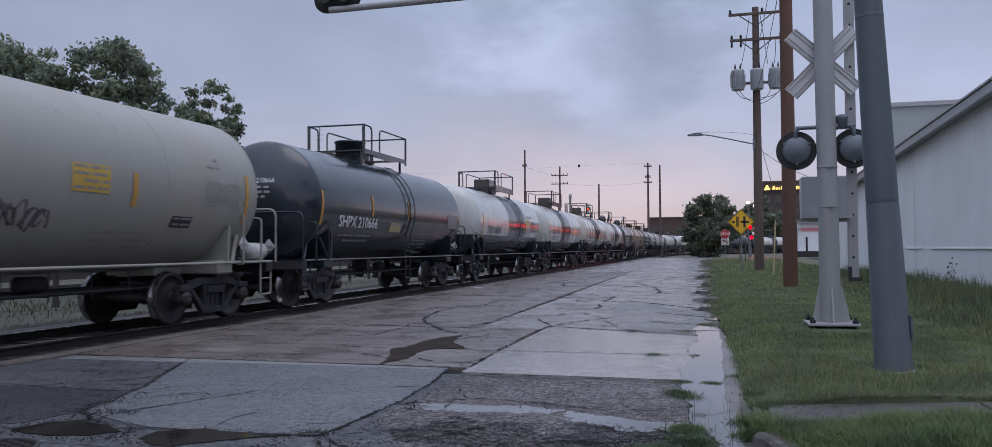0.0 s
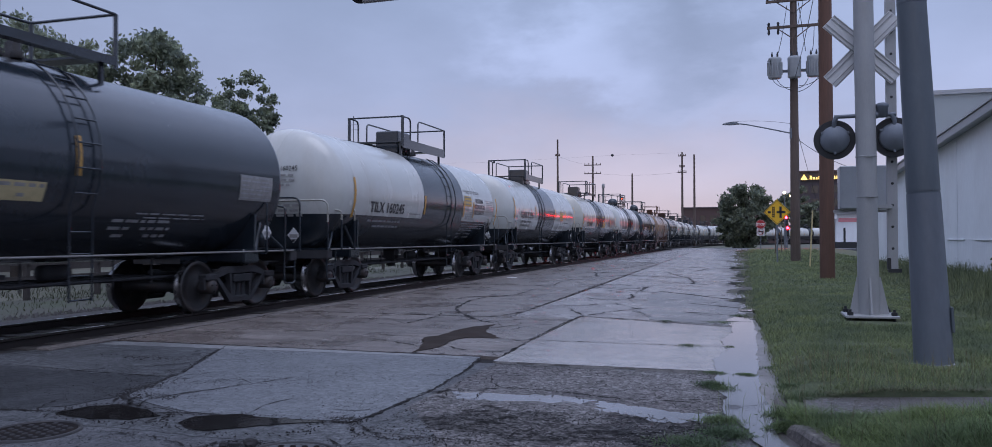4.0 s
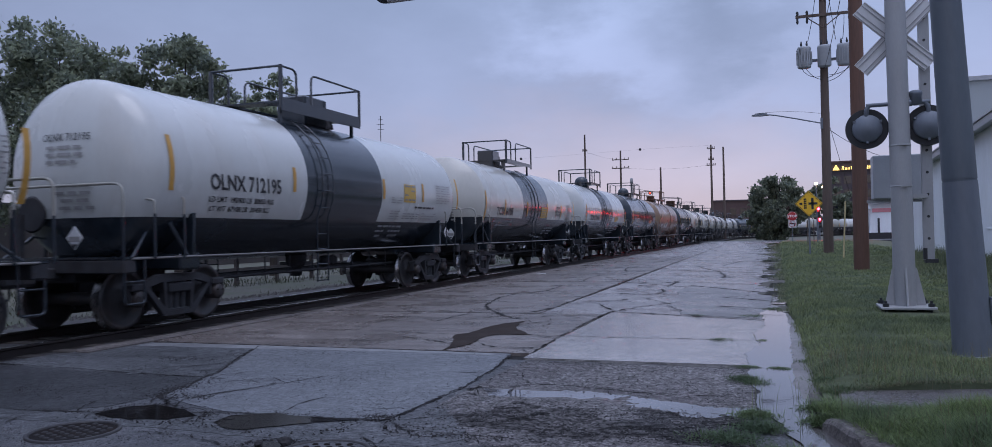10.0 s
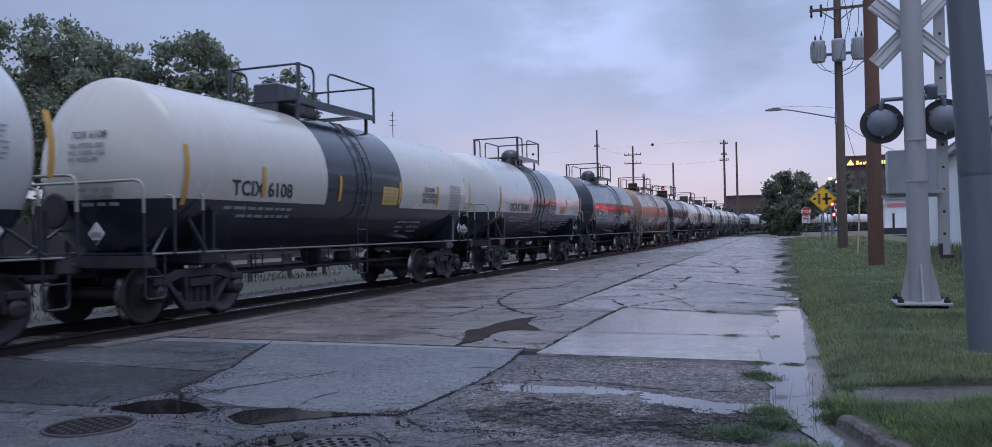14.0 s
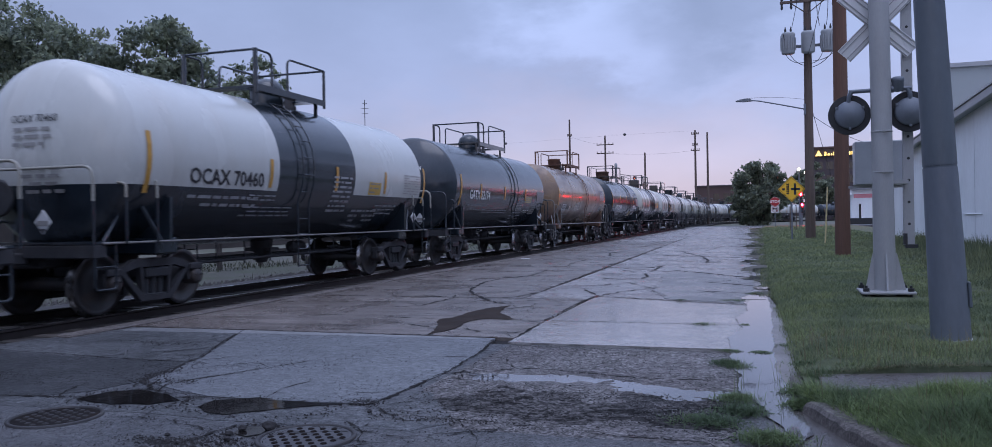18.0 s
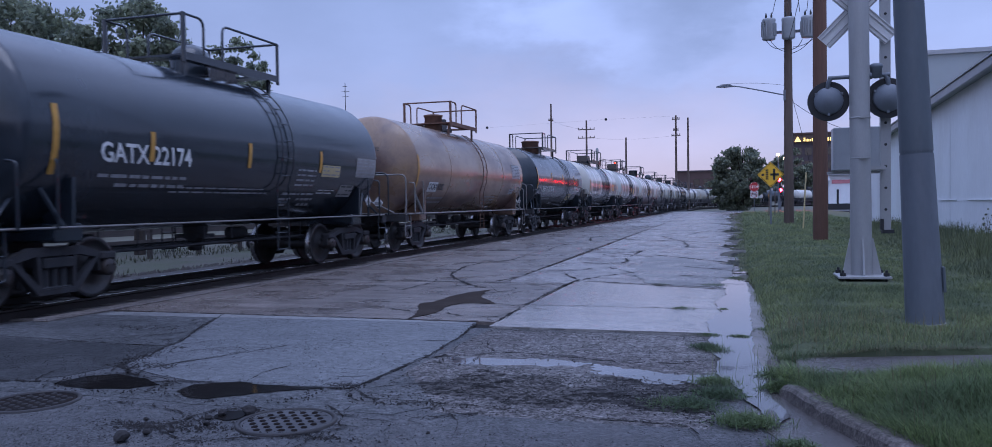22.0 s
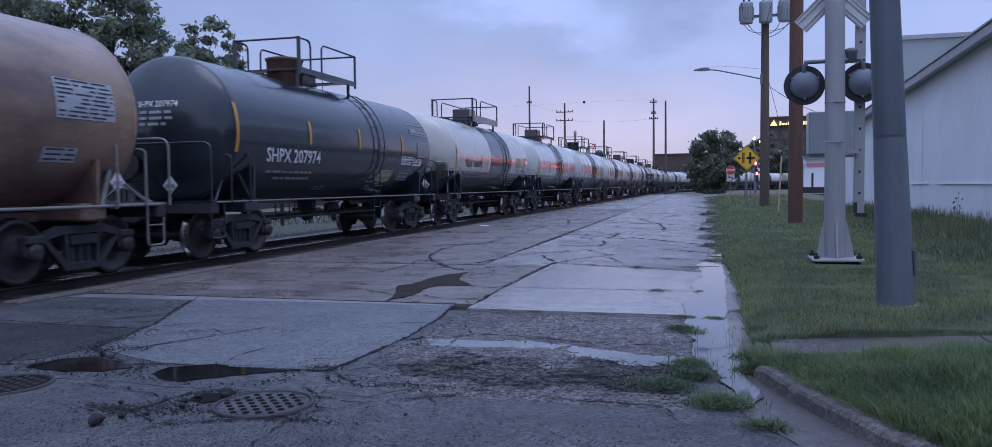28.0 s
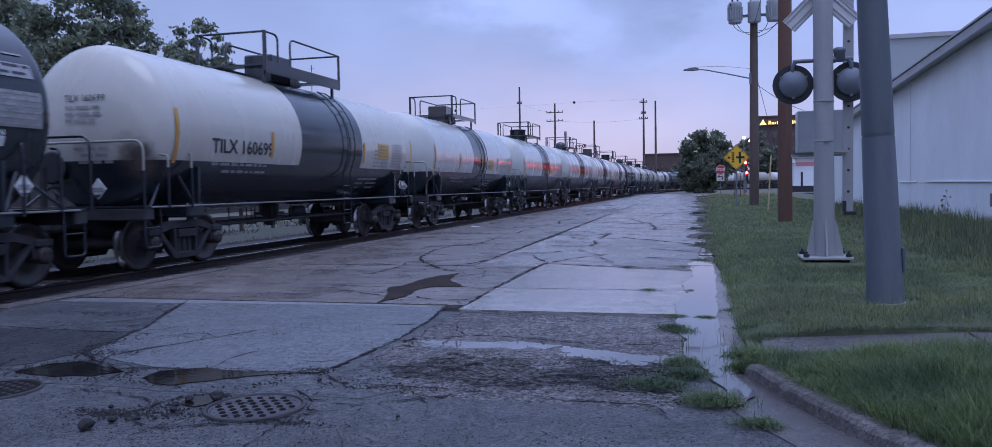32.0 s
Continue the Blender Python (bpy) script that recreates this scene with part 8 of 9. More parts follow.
def tree(x, y, z0, height, spread, trunk, leaves, size, seed, label, material, clumps=26, low=0.35, name="tree"):
    rnd = random.Random(seed)
    root = empty(name, pose(x, y, z0))
    tagged(root, label, "tree")
    bm = bmesh.new()
    tube(bm, [(0, 0, 0), (rnd.uniform(-0.1, 0.1), 0, height * 0.25), (rnd.uniform(-0.3, 0.3), rnd.uniform(-0.2, 0.2), height * 0.55), (0, 0, height * 0.85)], trunk, 10, r1=trunk * 0.25)
    part("trunk", bm, BARK, root)
    cs = []
    mid, tall = height * (1 + low) / 2, height * (1 - low) / 2
    while len(cs) < clumps:
        d = Vector((rnd.gauss(0, 1), rnd.gauss(0, 1), rnd.gauss(0, 1))).normalized()
        q = (0.35 + 0.65 * rnd.random() ** 0.45) * (1 + 0.30 * noise.noise(d * 1.9 + Vector((seed, 0, 0))))
        cs.append((d.x * q * spread, d.y * q * spread, mid + d.z * q * tall, rnd.uniform(0.065, 0.15) * spread))
    for i, c in enumerate(cs[:12]):
        bm = bmesh.new()
        z = height * rnd.uniform(0.25, 0.6)
        tube(bm, [(0, 0, z), (c[0] * 0.5, c[1] * 0.5, z + (c[2] - z) * 0.6), c[:3]], trunk * 0.35, 6, r1=trunk * 0.06)
        part("limb", bm, BARK, root)
    leaf_cloud("crown", root, cs, leaves, size, material, seed)
    return root


# trees behind the train
tree(-27.3, 24.4, -0.3, 10.0, 3.8, 0.22, 40000, 0.105, 3, "broad leafy green tree behind the train", LEAF, 230, 0.3)
tree(-34.5, 24.0, -0.3, 10.4, 3.6, 0.25, 32000, 0.115, 4, "tall leafy green tree behind the train", LEAF, 200, 0.3)
tree(-20.2, 23.3, -0.3, 9.0, 2.45, 0.20, 25000, 0.095, 5, "rounded leafy tree with ragged outline behind the train", LEAF, 210, 0.25)
tree(-21.4, 30.6, -0.3, 8.9, 1.8, 0.15, 10500, 0.10, 6, "slim open-crowned tree behind the train", LEAF, 110, 0.3)
# far trees at the crossing
tree(0.35, 122, -0.3, 9.3, 4.4, 0.3, 15000, 0.25, 8, "dense rounded dark tree at the far crossing", LEAF_FAR, 200, 0.06)
tree(-1.6, 124, -0.3, 5.4, 2.6, 0.25, 7000, 0.26, 9, "low dark tree at the far crossing", LEAF_FAR, 100, 0.06)
tree(13.2, 238, -0.5, 15.0, 6.2, 0.4, 12000, 0.45, 10, "dark leafy tree beyond the curving train", LEAF_FAR, 70, 0.1)
tree(20.5, 243, -0.5, 11.0, 5.0, 0.4, 8000, 0.45, 12, "low dark tree beyond the curving train", LEAF_FAR, 50, 0.1)


def blades(name, x, y, z, h, lean, width, material, label, seed, kind="stuff"):
    """Grass: bent blades of two faces each, from arrays."""
    n = len(x)
    g = np.random.default_rng(seed)
    a = g.uniform(0, math.tau, n)
    dx, dy = np.cos(a), np.sin(a)
    wx, wy = -dy * width, dx * width
    V = np.empty((n, 5, 3))
    V[:, 0] = np.stack([x - wx, y - wy, z], 1)
    V[:, 1] = np.stack([x + wx, y + wy, z], 1)
    mx, my, mz = x + dx * lean * 0.35, y + dy * lean * 0.35, z + h * 0.6
    V[:, 2] = np.stack([mx + wx * 0.7, my + wy * 0.7, mz], 1)
    V[:, 3] = np.stack([mx - wx * 0.7, my - wy * 0.7, mz], 1)
    V[:, 4] = np.stack([x + dx * lean, y + dy * lean, z + h], 1)
    i = np.arange(n) * 5
    F4 = np.stack([i, i + 1, i + 2, i + 3], 1).tolist()
    F3 = np.stack([i + 3, i + 2, i + 4], 1).tolist()
    me = bpy.data.meshes.new(name)
    me.from_pydata(V.reshape(-1, 3).tolist(), [], F4 + F3)
    me.materials.append(material)
    return tagged(new(name, me), label, "", "", kind)


def grass():
    g = np.random.default_rng(21)
    def field(n, x0, x1, y0, y1):
        x, y = g.uniform(x0, x1, n), g.uniform(y0, y1, n)
        keep = x > np.array([curb_edge(v) for v in y]) + np.where(y < 5.75, 0.10, 0.0) + g.normal(0, 0.025, n)
        wave = np.array([0.10 * noise.noise((a * 1.7, b * 0.4, 2)) + 0.05 * noise.noise((a * 6.0, b, 4)) for a, b in zip(x, y)])
        near, far = walk_edges(x)
        path = (y > near + 0.03 + 0.20 * np.clip((x - 0.8) / 1.0, 0, 1) + wave * 0.6) & (y < far - 0.02 + wave * 0.4) & (x > 0.46 + wave)
        keep &= ~path | (g.random(n) < 0.03)
        keep &= ~((np.abs(x - 1.62) < 0.36) & (y > 11.2) & (y < 12.3)) & (np.hypot(x - 1.6, y - 8.0) > 0.27)
        x, y = x[keep], y[keep]
        return x, y, np.array([lawn_height(a, b) for a, b in zip(x, y)]) - 0.01
    for n, x0, x1, y0, y1, h, w in ((84000, 0.25, 3.4, 3.5, 6.1, 0.115, 0.0024), (70000, 0.15, 4.6, 6.5, 11.0, 0.062, 0.0026), (70000, 0.12, 5.0, 10.6, 19.0, 0.060, 0.0042), (50000, 0.12, 6.0, 18.5, 40.0, 0.075, 0.0085), (14000, 0.12, 6.0, 39.0, 80.0, 0.12, 0.02)):
        x, y, z = field(n, x0, x1, y0, y1)
        k = g.uniform(0.35, 1.25, len(x)) * (0.9 + np.array([0.5 * noise.noise((a * 0.9, b * 0.6, 3)) + 0.55 * noise.noise((a * 3.1, b * 2.3, 5)) for a, b in zip(x, y)]))
        blades("grass", x, y, z, h * np.clip(k, 0.2, 2), h * g.uniform(0.5, 1.7, len(x)), np.full(len(x), w), GRASS_LUSH if y0 < 4 else GRASS, "unmown green grass on the verge", int(n))
    # straw and longer stems by the path
    x, y, z = field(1500, 0.3, 3.2, 3.7, 8.2)
    blades("dry_stems", x, y, z, g.uniform(0.08, 0.26, len(x)), g.uniform(0.02, 0.16, len(x)), np.full(len(x), 0.0016), STRAW, "thin pale seeding stems in the grass", 15)
    # straw raked against the path's far edge
    n = 900
    x = g.uniform(0.6, 3.4, n)
    y = walk_edges(x)[1] + np.abs(g.normal(0.02, 0.05, n))
    blades("straw_thatch", x, y, np.array([lawn_height(a, b) for a, b in zip(x, y)]), g.uniform(0.004, 0.035, n), g.uniform(0.05, 0.16, n), np.full(n, 0.0018), STRAW, "dead straw along the edge of the path", 16)
    # creeping leaves among the long grass by the curb
    n = 2600
    x, y, z = field(n, 0.5, 3.2, 3.5, 5.6)
    n = len(x)
    a, w, up = g.uniform(0, math.tau, n), g.uniform(0.006, 0.013, n), g.uniform(0.01, 0.10, n)
    P = np.stack([x, y, z + up], 1)
    ux, uy, tip = np.cos(a) * w, np.sin(a) * w, g.uniform(-0.4, 0.8, n) * w
    V = np.stack([P, P + np.stack([ux - uy * 0.4, uy + ux * 0.4, tip * 0.5 + 0.003], 1), P + np.stack([ux * 2, uy * 2, tip], 1), P + np.stack([ux + uy * 0.4, uy - ux * 0.4, tip * 0.5 + 0.003], 1)], 1).reshape(-1, 3)
    me = bpy.data.meshes.new("creeping_leaves")
    me.from_pydata(V.tolist(), [], np.arange(n * 4).reshape(-1, 4).tolist())
    me.materials.append(WEED)
    tagged(new("creeping_leaves", me), "small leaves of creeping weeds in the long grass", "", "", "stuff")
    # taller weeds towards the building
    x, y, z = field(26000, 3.0, 6.0, 8.5, 32.0)
    lift = np.array([noise.noise((a * 1.1, b * 0.5, 8)) for a, b in zip(x, y)])
    blades("weeds", x, y, z, g.uniform(0.10, 0.42, len(x)) * np.clip((x - 2.7) / 1.5, 0.2, 1) * np.clip(1 + lift, 0.4, 1.6), g.uniform(0.05, 0.25, len(x)), np.full(len(x), 0.007), GRASS_DRY, "tall weeds along the foot of the white wall", 5)
    # weeds in the gutter, by clumps
    for cx, cy, r, n, h in ((-0.30, 7.3, 0.14, 260, 0.07), (-0.22, 7.15, 0.12, 160, 0.05), (-0.31, 7.97, 0.13, 130, 0.035), (-0.01, 7.95, 0.10, 120, 0.03), (-0.68, 9.93, 0.13, 90, 0.035), (-0.2, 9.93, 0.05, 30, 0.03),
                            (-0.18, 5.87, 0.14, 320, 0.09), (-0.14, 5.5, 0.16, 420, 0.10), (-0.32, 5.2, 0.22, 420, 0.08), (0.03, 4.85, 0.18, 520, 0.10), (0.27, 4.45, 0.12, 260, 0.06),
                            (0.29, 6.19, 0.14, 620, 0.12), (0.27, 5.75, 0.12, 520, 0.12), (0.50, 6.05, 0.16, 520, 0.05), (0.62, 6.48, 0.2, 420, 0.05), (0.62, 5.92, 0.18, 420, 0.06), (0.46, 5.85, 0.16, 620, 0.09), (0.48, 6.25, 0.14, 520, 0.07), (0.44, 6.55, 0.16, 520, 0.07), (0.70, 5.80, 0.2, 420, 0.07), (1.1, 5.86, 0.3, 520, 0.07), (0.34, 7.0, 0.12, 260, 0.07), (0.30, 8.4, 0.15, 160, 0.05), (-1.2, 12.7, 0.12, 50, 0.04), (-0.40, 12.75, 0.2, 110, 0.05), (-0.1, 13.9, 0.16, 120, 0.06)):
        x, y = g.normal(cx, r * 0.5, n), g.normal(cy, r * 0.35, n)
        ground = np.full(n, 0.004) if cx < 0.33 else np.array([lawn_height(a, b) for a, b in zip(x, y)])
        m = n // 2
        blades("weed_tuft", x[:m], y[:m], ground[:m], h * g.uniform(0.3, 0.9, m), h * g.uniform(0.3, 1.0, m), g.uniform(0.0015, 0.004, m), WEED, "green weeds growing through the pavement edge", int(n + cy * 10))
        # broad low leaves among them
        q = n * 2
        lx, ly = g.normal(cx, r * 0.5, q), g.normal(cy, r * 0.35, q)
        lz = (0.004 if cx < 0.33 else float(ground.mean())) + h * 0.5 * g.random(q) * np.exp(-(((lx - cx) / r) ** 2 + ((ly - cy) / r) ** 2))
        a, w = g.uniform(0, math.tau, q), g.uniform(0.005, 0.012, q) * (1 + 4 * h)
        ux, uy, tip = np.cos(a) * w, np.sin(a) * w, g.uniform(-0.3, 0.9, q) * w
        P = np.stack([lx, ly, lz], 1)
        V = np.stack([P, P + np.stack([ux - uy * 0.45, uy + ux * 0.45, tip * 0.5 + 0.003], 1), P + np.stack([ux * 2, uy * 2, tip], 1), P + np.stack([ux + uy * 0.45, uy - ux * 0.45, tip * 0.5 + 0.003], 1)], 1).reshape(-1, 3)
        me = bpy.data.meshes.new("weed_leaves")
        me.from_pydata(V.tolist(), [], np.arange(q * 4).reshape(-1, 4).tolist())
        me.materials.append(WEED)
        tagged(new("weed_leaves", me), "low broad weed leaves at the pavement edge", "", "", "stuff")
    # scattered growth creeping over the road's edge farther on
    n = 5200
    y = 13.5 * (85 / 13.5) ** g.random(n)
    reach = 0.10 + 0.011 * y
    x = 0.2 - np.abs(g.normal(0, 1, n)) * reach * 0.55
    keep = np.array([noise.noise((a * 1.3, b * 0.45, 12)) for a, b in zip(x, y)]) > -0.08
    x, y = x[keep], y[keep]
    n = len(x)
    blades("verge_weeds", x, y, np.full(n, 0.004), g.uniform(0.015, 0.05, n) * (1 + y * 0.012), g.uniform(0.02, 0.06, n), 0.003 + y * 0.0003, GRASS_DRY, "low weeds creeping over the road edge", 91)
    # seeding stalks standing in the gutter water
    n = 14
    x, y = g.uniform(-0.2, 0.15, n), g.uniform(5.5, 7.0, n)
    blades("weed_tuft", x, y, np.full(n, 0.01), g.uniform(0.15, 0.32, n), g.uniform(0.02, 0.1, n), np.full(n, 0.002), GRASS_DRY, "thin seeding stalks in the gutter", 77)
    # rough growth beyond the track
    n = 15000
    x, y = g.uniform(-24, -13.2, n), g.uniform(4, 60, n)
    keep = np.array([noise.noise((a * 0.35, b * 0.25, 9)) for a, b in zip(x, y)]) > -0.1
    x, y = x[keep], y[keep]
    blades("rough_grass", x, y, np.full(len(x), -0.32), g.uniform(0.05, 0.22, len(x)), g.uniform(0.03, 0.2, len(x)), np.full(len(x), 0.012), ROUGH, "rough dry grass beyond the track", 6)


grass()


sprig = tree(5.62, 21.6, 0.12, 0.95, 0.13, 0.006, 420, 0.018, 33, "single tall weed standing by the white wall", GRASS_DRY, 14, 0.2, "weed_plant")
tagged(sprig, category="weed")


def yard():
    """Gravel strip, low fence and yard wall on the far side of the track."""
    sheet("gravel_strip", list(np.arange(-20, -11.3, 0.45)), list(np.arange(0, 70, 0.8)), lambda x, y: -0.235 + 0.03 * noise.noise((x, y, 0)) - max(0, -15 - x) * 0.02, GRAVEL_DULL, "weedy gravel strip beside the track")
    g = np.random.default_rng(31)
    n = 9000
    x, y = -11.4 - 2.3 * g.random(n) ** 1.4, g.uniform(5, 40, n)
    P = np.stack([x, y, np.full(n, -0.215)], 1)
    s = g.uniform(0.025, 0.06, n)
    base = np.array([(1, 0, -0.6), (-0.5, 0.87, -0.6), (-0.5, -0.87, -0.6), (0, 0, 0.8)])
    V = (P[:, None] + (base[None] + g.normal(0, 0.25, (n, 4, 3))) * s[:, None, None]).reshape(-1, 3)
    i = np.arange(n) * 4
    F = np.concatenate([np.stack([i, i + 1, i + 3], 1), np.stack([i + 1, i + 2, i + 3], 1), np.stack([i + 2, i, i + 3], 1)]).tolist()
    me = bpy.data.meshes.new("gravel")
    me.from_pydata(V.tolist(), [], F)
    me.materials.append(BALLAST_M)
    tagged(new("gravel", me), "loose grey track stones", "", "", "stuff")
    fence = empty("fence")
    tagged(fence, "low dark rail fence beyond the track", "fence")
    for k in range(26):
        y = 2 + k * 2.4
        bm = bmesh.new()
        box(bm, -18.06, -17.94, y - 0.06, y + 0.06, -0.4, 0.9)
        part("post", done(bm), YARD_WOOD, fence)
        if k < 25:
            for z in (0.2, 0.62):
                bm = bmesh.new()
                box(bm, -17.94, -17.90, y - 0.05, y + 2.38, z, z + 0.14)
                part("rail", done(bm), YARD_WOOD, fence)
    bm = bmesh.new()
    box(bm, -44.0, -36.0, -10.0, 110.0, -0.6, 3.4)
    tagged(link_mesh("yard_shed", done(bm), YARD_WOOD), "long low dark boarded shed across the yard", "building")


yard()

# ================= small loose things =================
def chips(name, n, place, size, material, label, seed, flat=0.75):
    g = np.random.default_rng(seed)
    P = place(g, n)
    n = len(P)
    s = g.uniform(size[0], size[1], n)
    base = np.array([(1, 0, -0.5), (-0.5, 0.87, -0.5), (-0.5, -0.87, -0.5), (0, 0, 0.6)])
    V = (P[:, None] + (base[None] + g.normal(0, 0.3, (n, 4, 3))) * s[:, None, None] * np.array([1, 1, flat])).reshape(-1, 3)
    i = np.arange(n) * 4
    F = np.concatenate([np.stack([i, i + 1, i + 3], 1), np.stack([i + 1, i + 2, i + 3], 1), np.stack([i + 2, i, i + 3], 1)]).tolist()
    me = bpy.data.meshes.new(name)
    me.from_pydata(V.tolist(), [], F)
    me.materials.append(material)
    return tagged(new(name, me), label, "", "", "stuff")


def in_dark(g, n):
    x, y = g.uniform(-2.1, -0.15, n), g.uniform(4.8, 5.9, n)
    k = np.array([noise.noise((a * 2.2, b * 3.0, 5)) for a, b in zip(x, y)]) > -0.05
    return np.stack([x[k], y[k], np.full(k.sum(), 0.0)], 1)


def along_slab(g, n):
    x = g.uniform(-2.5, -0.2, n)
    y = 8.02 - 0.03 * (x + 2.5) + g.normal(0, 0.035, n)
    k = np.array([noise.noise((a * 3, 0, 2)) for a in x]) > -0.2
    return np.stack([x[k], y[k], np.full(k.sum(), 0.006)], 1)


def everywhere(g, n):
    x, y = g.uniform(-6.5, 0.1, n), g.uniform(3.4, 8.2, n)
    return np.stack([x, y, np.full(n, 0.002)], 1)


STONE_DARK = mat("asphalt_chips", (0.034, 0.032, 0.033), 0.8, spec=0.2, var=0.4, scale=30, bump=0)
STONE_PALE = mat("pale_stone_chips", (0.17, 0.16, 0.155), 0.7, var=0.4, scale=30, bump=0)
chips("asphalt_chips", 3200, in_dark, (0.004, 0.011), STONE_DARK, "loose wet asphalt crumbs on the broken patch", 41)
chips("stone_chips", 700, in_dark, (0.003, 0.008), STONE_PALE, "pale loose stones on the broken patch", 42)
chips("slab_debris", 1500, along_slab, (0.005, 0.014), STONE_PALE, "pale gravel washed along the slab edge", 43)
def near_apron(g, n):
    """The open asphalt before the repairs, thickest where it lies nearest."""
    y = 3.3 + 1.75 * g.random(n) ** 1.4
    x = g.uniform(-1.15, 0.10, n) * y * 1.15
    smooth = (y > 4.45 + 0.06 * (x + 2.2)) & (x < -2.0)
    round_a, round_b = np.hypot(x + 2.64, y - 4.25) < 0.31, np.hypot(x + 4.62, y - 4.27) < 0.31
    k = ~(smooth & (g.random(n) < 0.8)) & ~round_a & ~round_b & (x < np.array([curb_edge(v) for v in y]) - 0.3) & (np.array([noise.noise((a * 1.1, b * 1.4, 15)) for a, b in zip(x, y)]) > g.uniform(-0.6, 0.3, n))
    return np.stack([x[k], y[k], np.full(k.sum(), -0.006)], 1)


def beside_basin(g, n):
    x, y = g.uniform(-2.5, -0.16, n), g.uniform(4.75, 7.95, n)
    k = np.array([noise.noise((a * 1.6, b * 2.1, 25)) for a, b in zip(x, y)]) > g.uniform(-0.5, 0.4, n)
    way = 6.33 - 0.28 * np.clip((x + 1.4) / 1.0, 0, 1)
    k &= np.abs(y - way) > g.uniform(0.10, 0.34, n)
    return np.stack([x[k], y[k], np.full(k.sum(), -0.001)], 1)


def on_repairs(g, n):
    x, y = g.uniform(-6.6, -2.7, n), g.uniform(5.1, 8.2, n)
    k = np.array([noise.noise((a * 0.9, b * 1.2, 35)) for a, b in zip(x, y)]) > g.uniform(-0.3, 0.4, n)
    return np.stack([x[k], y[k], np.full(k.sum(), 0.0008)], 1)


def crumbled(g, n):
    """Spots where the asphalt has broken up beside its cracks."""
    c = np.array([(-3.15, 4.02, 0.30, 0.09), (-3.45, 3.95, 0.22, 0.08), (-2.40, 4.0, 0.30, 0.05), (-5.02, 5.75, 0.10, 0.28), (-4.72, 5.5, 0.22, 0.10), (-6.3, 7.3, 0.40, 0.14), (-2.75, 5.2, 0.14, 0.10)])[g.integers(0, 7, n)]
    return np.stack([c[:, 0] + c[:, 2] * g.normal(0, 0.6, n), c[:, 1] + c[:, 3] * g.normal(0, 0.6, n), np.full(n, 0.0015)], 1)


def round_puddles(g, n):
    c = np.array([(-4.52, 4.91, 0.46, 0.27), (-3.45, 4.88, 0.58, 0.27), (-3.06, 4.29, 0.17, 0.17)])[g.integers(0, 3, n)]
    a, q = g.uniform(0, math.tau, n), 0.93 + np.abs(g.normal(0, 0.17, n))
    return np.stack([c[:, 0] + c[:, 2] * q * np.cos(a), c[:, 1] + c[:, 3] * q * np.sin(a), np.full(n, 0.002)], 1)


STONE_GREY = mat("grey_aggregate", (0.155, 0.152, 0.154), 0.55, var=0.45, scale=45, bump=0)
chips("road_grit", 1500, everywhere, (0.003, 0.007), STONE_DARK, "scattered grit on the asphalt", 44)
chips("bare_aggregate", 42000, near_apron, (0.004, 0.0085), STONE_GREY, "grey stones standing out of the worn asphalt", 46)
chips("dark_aggregate", 14000, near_apron, (0.004, 0.009), STONE_DARK, "dark stones standing out of the worn asphalt", 47)
chips("basin_stones", 17000, beside_basin, (0.004, 0.010), STONE_GREY, "grey stones bared on the broken patch", 48)
chips("basin_crumbs", 9000, beside_basin, (0.005, 0.013), STONE_DARK, "dark crumbs on the broken patch", 49)
chips("repair_pits", 9000, on_repairs, (0.003, 0.008), STONE_DARK, "dark grit in the worn repairs", 50)
chips("crumbled_spots", 1700, crumbled, (0.004, 0.012), STONE_DARK, "crumbled dark asphalt beside the cracks", 52)
chips("puddle_fringe", 650, round_puddles, (0.004, 0.011), STONE_DARK, "wet dark crumbs round the puddles", 51)


def along_cracks(g, n):
    """Crumbs lying in and beside the cracks of the apron."""
    segs = [(a, b) for pts, w in CRACKS for a, b in zip(pts, pts[1:]) if a[1] < 8.35 and b[1] < 8.35]
    ln = np.array([math.hypot(b[0] - a[0], b[1] - a[1]) for a, b in segs])
    pick = g.choice(len(segs), n, p=ln / ln.sum())
    t = g.random(n)
    x = np.array([segs[k][0][0] + (segs[k][1][0] - segs[k][0][0]) * u for k, u in zip(pick, t)]) + g.normal(0, 0.035, n)
    y = np.array([segs[k][0][1] + (segs[k][1][1] - segs[k][0][1]) * u for k, u in zip(pick, t)]) + g.normal(0, 0.035, n)
    keep = np.array([noise.noise((a * 2.2, b * 2.2, 7)) for a, b in zip(x, y)]) > -0.15
    return np.stack([x[keep], y[keep], np.full(keep.sum(), 0.001)], 1)


chips("crack_crumbs", 3600, along_cracks, (0.002, 0.007), STONE_DARK, "dark crumbs broken out along the cracks", 45)


def chunk(x, y, r, seed):
    bm = bmesh.new()
    r *= 0.8
    bmesh.ops.create_icosphere(bm, subdivisions=2, radius=r)
    for v in bm.verts:
        v.co *= 1 + 0.4 * noise.noise(v.co * (1.3 / r) + Vector((seed, 0, 0)))
        v.co.z = v.co.z * 0.7 + r * 0.55
    ob = link_mesh("asphalt_chunk", bm, STONE_DARK)
    ob.matrix_basis = pose(x, y, 0.004, 0, 0, seed * 40)
    tagged(ob, "loose black lump of asphalt on the road", "rubble", "asphalt lumps")


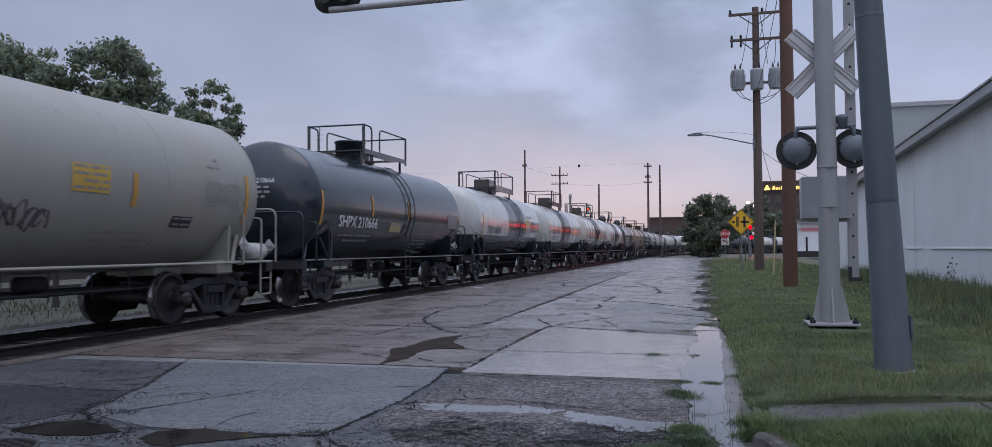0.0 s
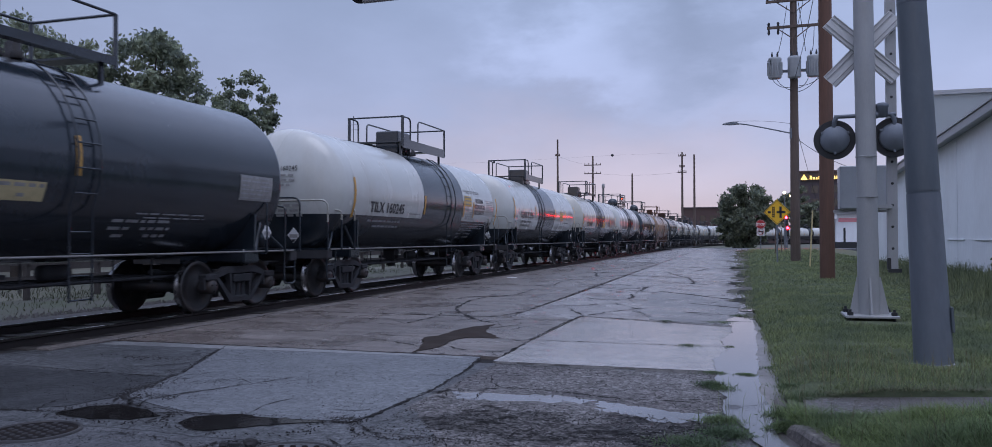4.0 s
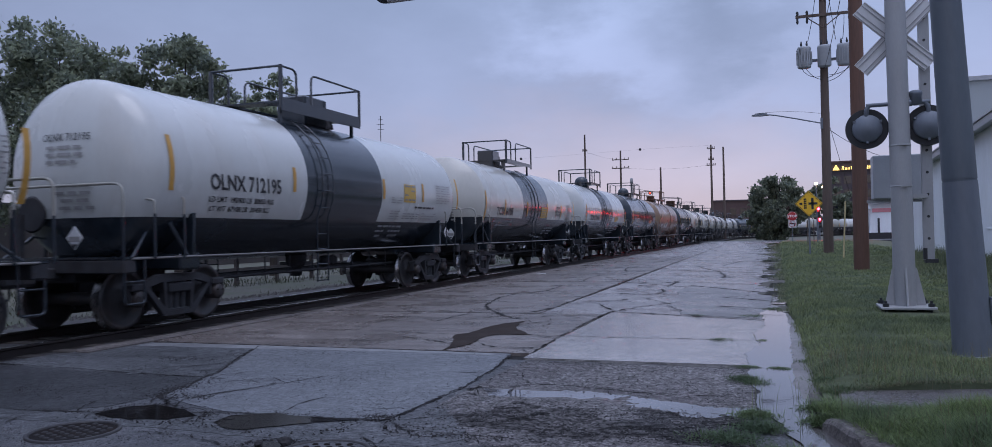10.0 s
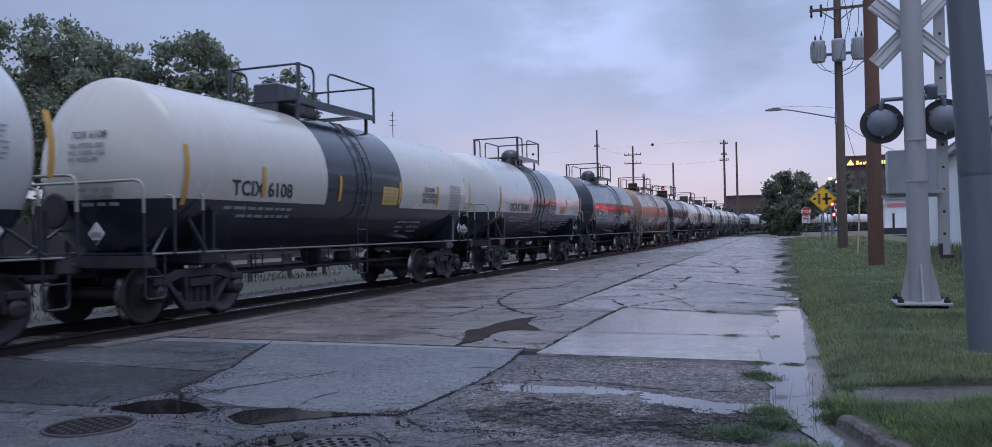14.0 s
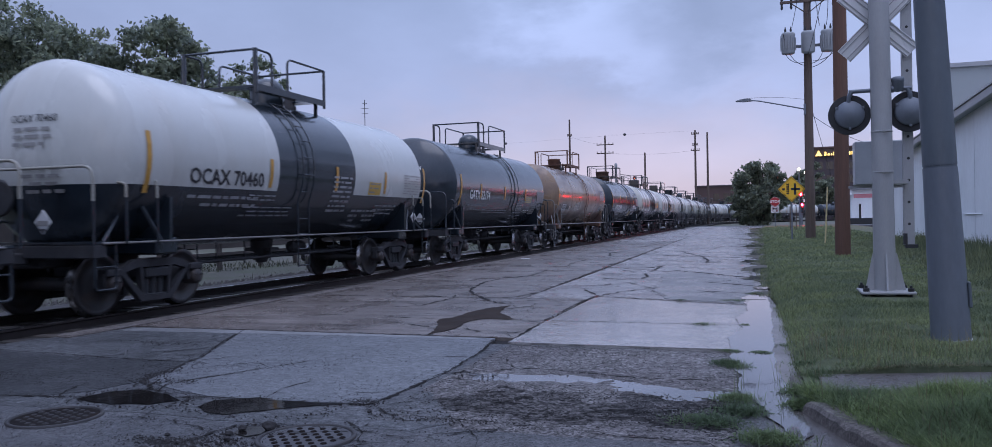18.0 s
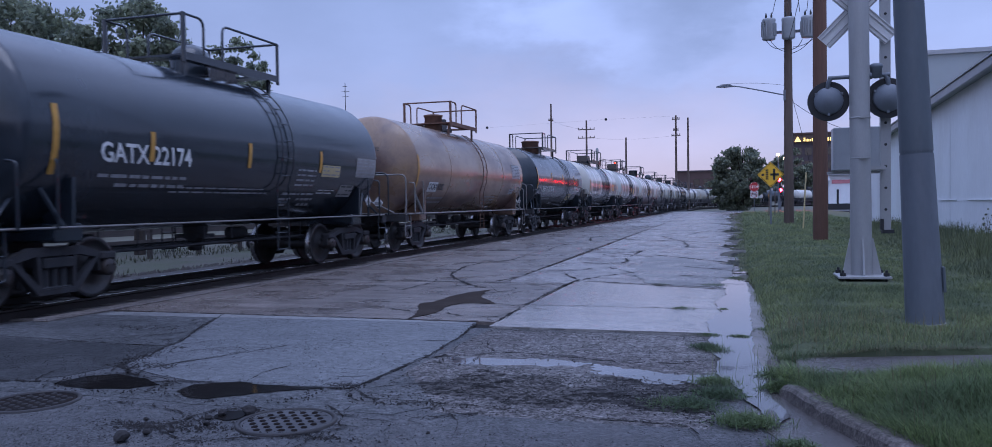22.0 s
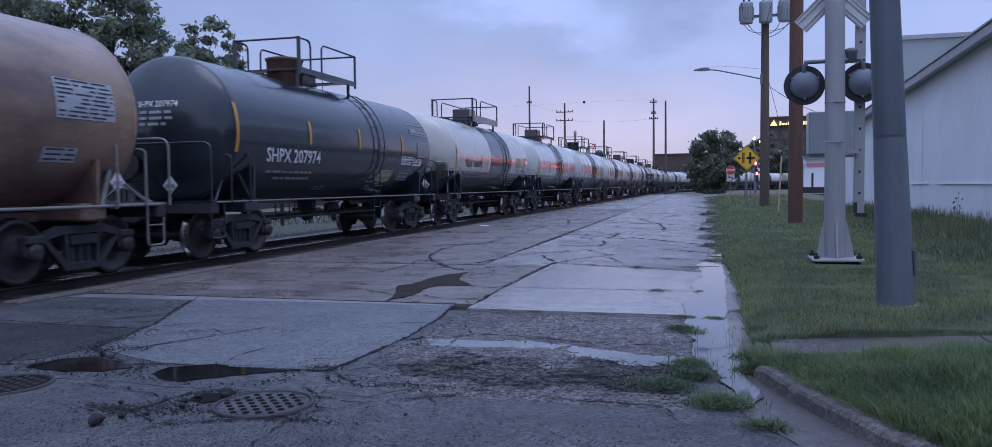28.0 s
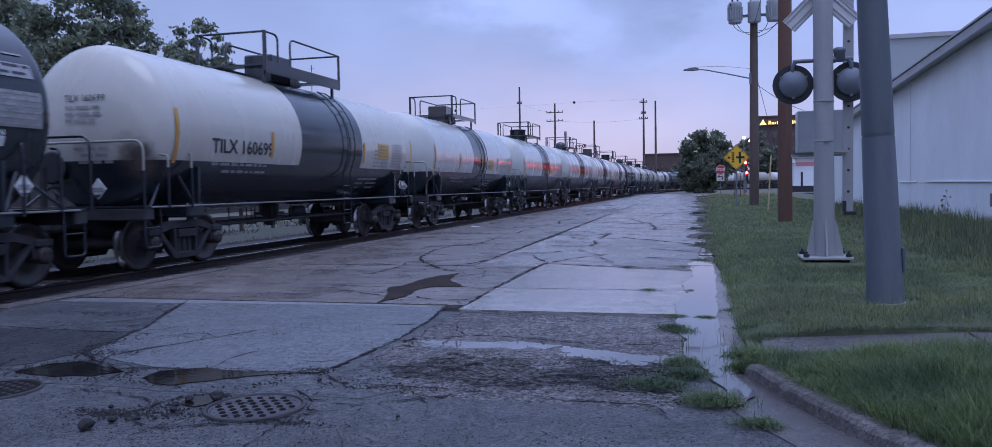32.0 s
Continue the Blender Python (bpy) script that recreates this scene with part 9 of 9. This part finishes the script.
for k, (x, y, r) in enumerate(((-2.96, 4.34, 0.055), (-3.12, 4.28, 0.034), (-3.13, 4.16, 0.03), (-3.06, 4.05, 0.028), (-3.28, 3.80, 0.032), (-3.16, 3.86, 0.022), (-3.33, 3.66, 0.055), (-3.5, 4.05, 0.02), (-2.55, 4.9, 0.018), (-1.7, 4.2, 0.016))):
    chunk(x, y, r, k)

# soil and turf creeping over the road's edge
SOIL = mat("road_edge_soil", (0.075, 0.068, 0.055), 0.85, var=0.4, scale=6, bump=0.8, bump_scale=30, dirt=(0.05, 0.07, 0.03), dirt_amount=0.7, dirt_scale=3)
for k, (y, r, l) in enumerate(((14.0, 0.22, 0.5), (17.5, 0.3, 0.9), (20.5, 0.5, 1.2), (23.5, 0.42, 1.3), (27.0, 0.62, 1.6), (31.0, 0.5, 1.8), (35.5, 0.75, 2.2), (40.5, 0.6, 2.4), (46.0, 0.85, 3.0), (53.0, 0.8, 3.6), (61.0, 1.0, 4.4), (70.0, 0.9, 5.0), (81.0, 1.1, 6.0))):
    flat_patch("soil_spill", ragged(blob_outline(0.12 - r * 0.1, y, r * 0.8, l, seed=k + 20, rough=0.35), 0.10 + y * 0.004, k, 0.10), 0.011, SOIL, ROAD, "soil washed over the pavement edge")


def paper(x, y, turn):
    bm = bmesh.new()
    fs = box(bm, -0.16, 0.16, -0.10, 0.10, 0.0, 0.02, bevel=0.006)
    ob = link_mesh("litter", done(bm), PLACARD)
    ob.matrix_basis = pose(x, y, 0.004, 0, 0, turn)
    tagged(ob, "flattened white litter on the street edge", "litter", "litter")


paper(-7.35, 25.3, 20)


def crossbar_details():
    """Guard posts and a stop line of weeds at the far end of the verge."""
    for x, y in ((1.9, 58.0), (2.6, 66.0)):
        root = empty("marker_post", pose(x, y, 0.05))
        tagged(root, "slim pale marker post in the grass", "post", "marker posts")
        bm = bmesh.new()
        tube(bm, [(0, 0, -0.05), (0.02, 0, 1.9)], 0.035, 6)
        part("post", bm, WOOD_GREY, root)
    root = empty("marker_post", pose(2.32, 33.0, 0.05, 0, 3, 0))
    tagged(root, "yellow guy wire guard leaning in the grass", "post", "marker posts")
    bm = bmesh.new()
    tube(bm, [(0, 0, -0.05), (0.0, 0, 2.3)], 0.03, 6)
    part("post", bm, PALE_YELLOW, root)


crossbar_details()


# ================= what moves =================
def motions():
    for car, s0, sets, spin in CAR_LIST:
        rows = []
        for k in range(33):
            x, y, a = track_at(s0 - gone(k))
            rows.append((float(k), pose(x, y, 0, 0, 0, -math.degrees(a))))
        walk(car, rows)
        if spin:
            for o, w in sets:
                rows = []
                for k in range(0, 241):
                    t = k * 4 / 30
                    rows.append((t, pose(0, w, WHEEL_R) @ pose(0, 0, 0, math.degrees(gone(t) / WHEEL_R) % 360)))
                walk(o, rows)


motions()
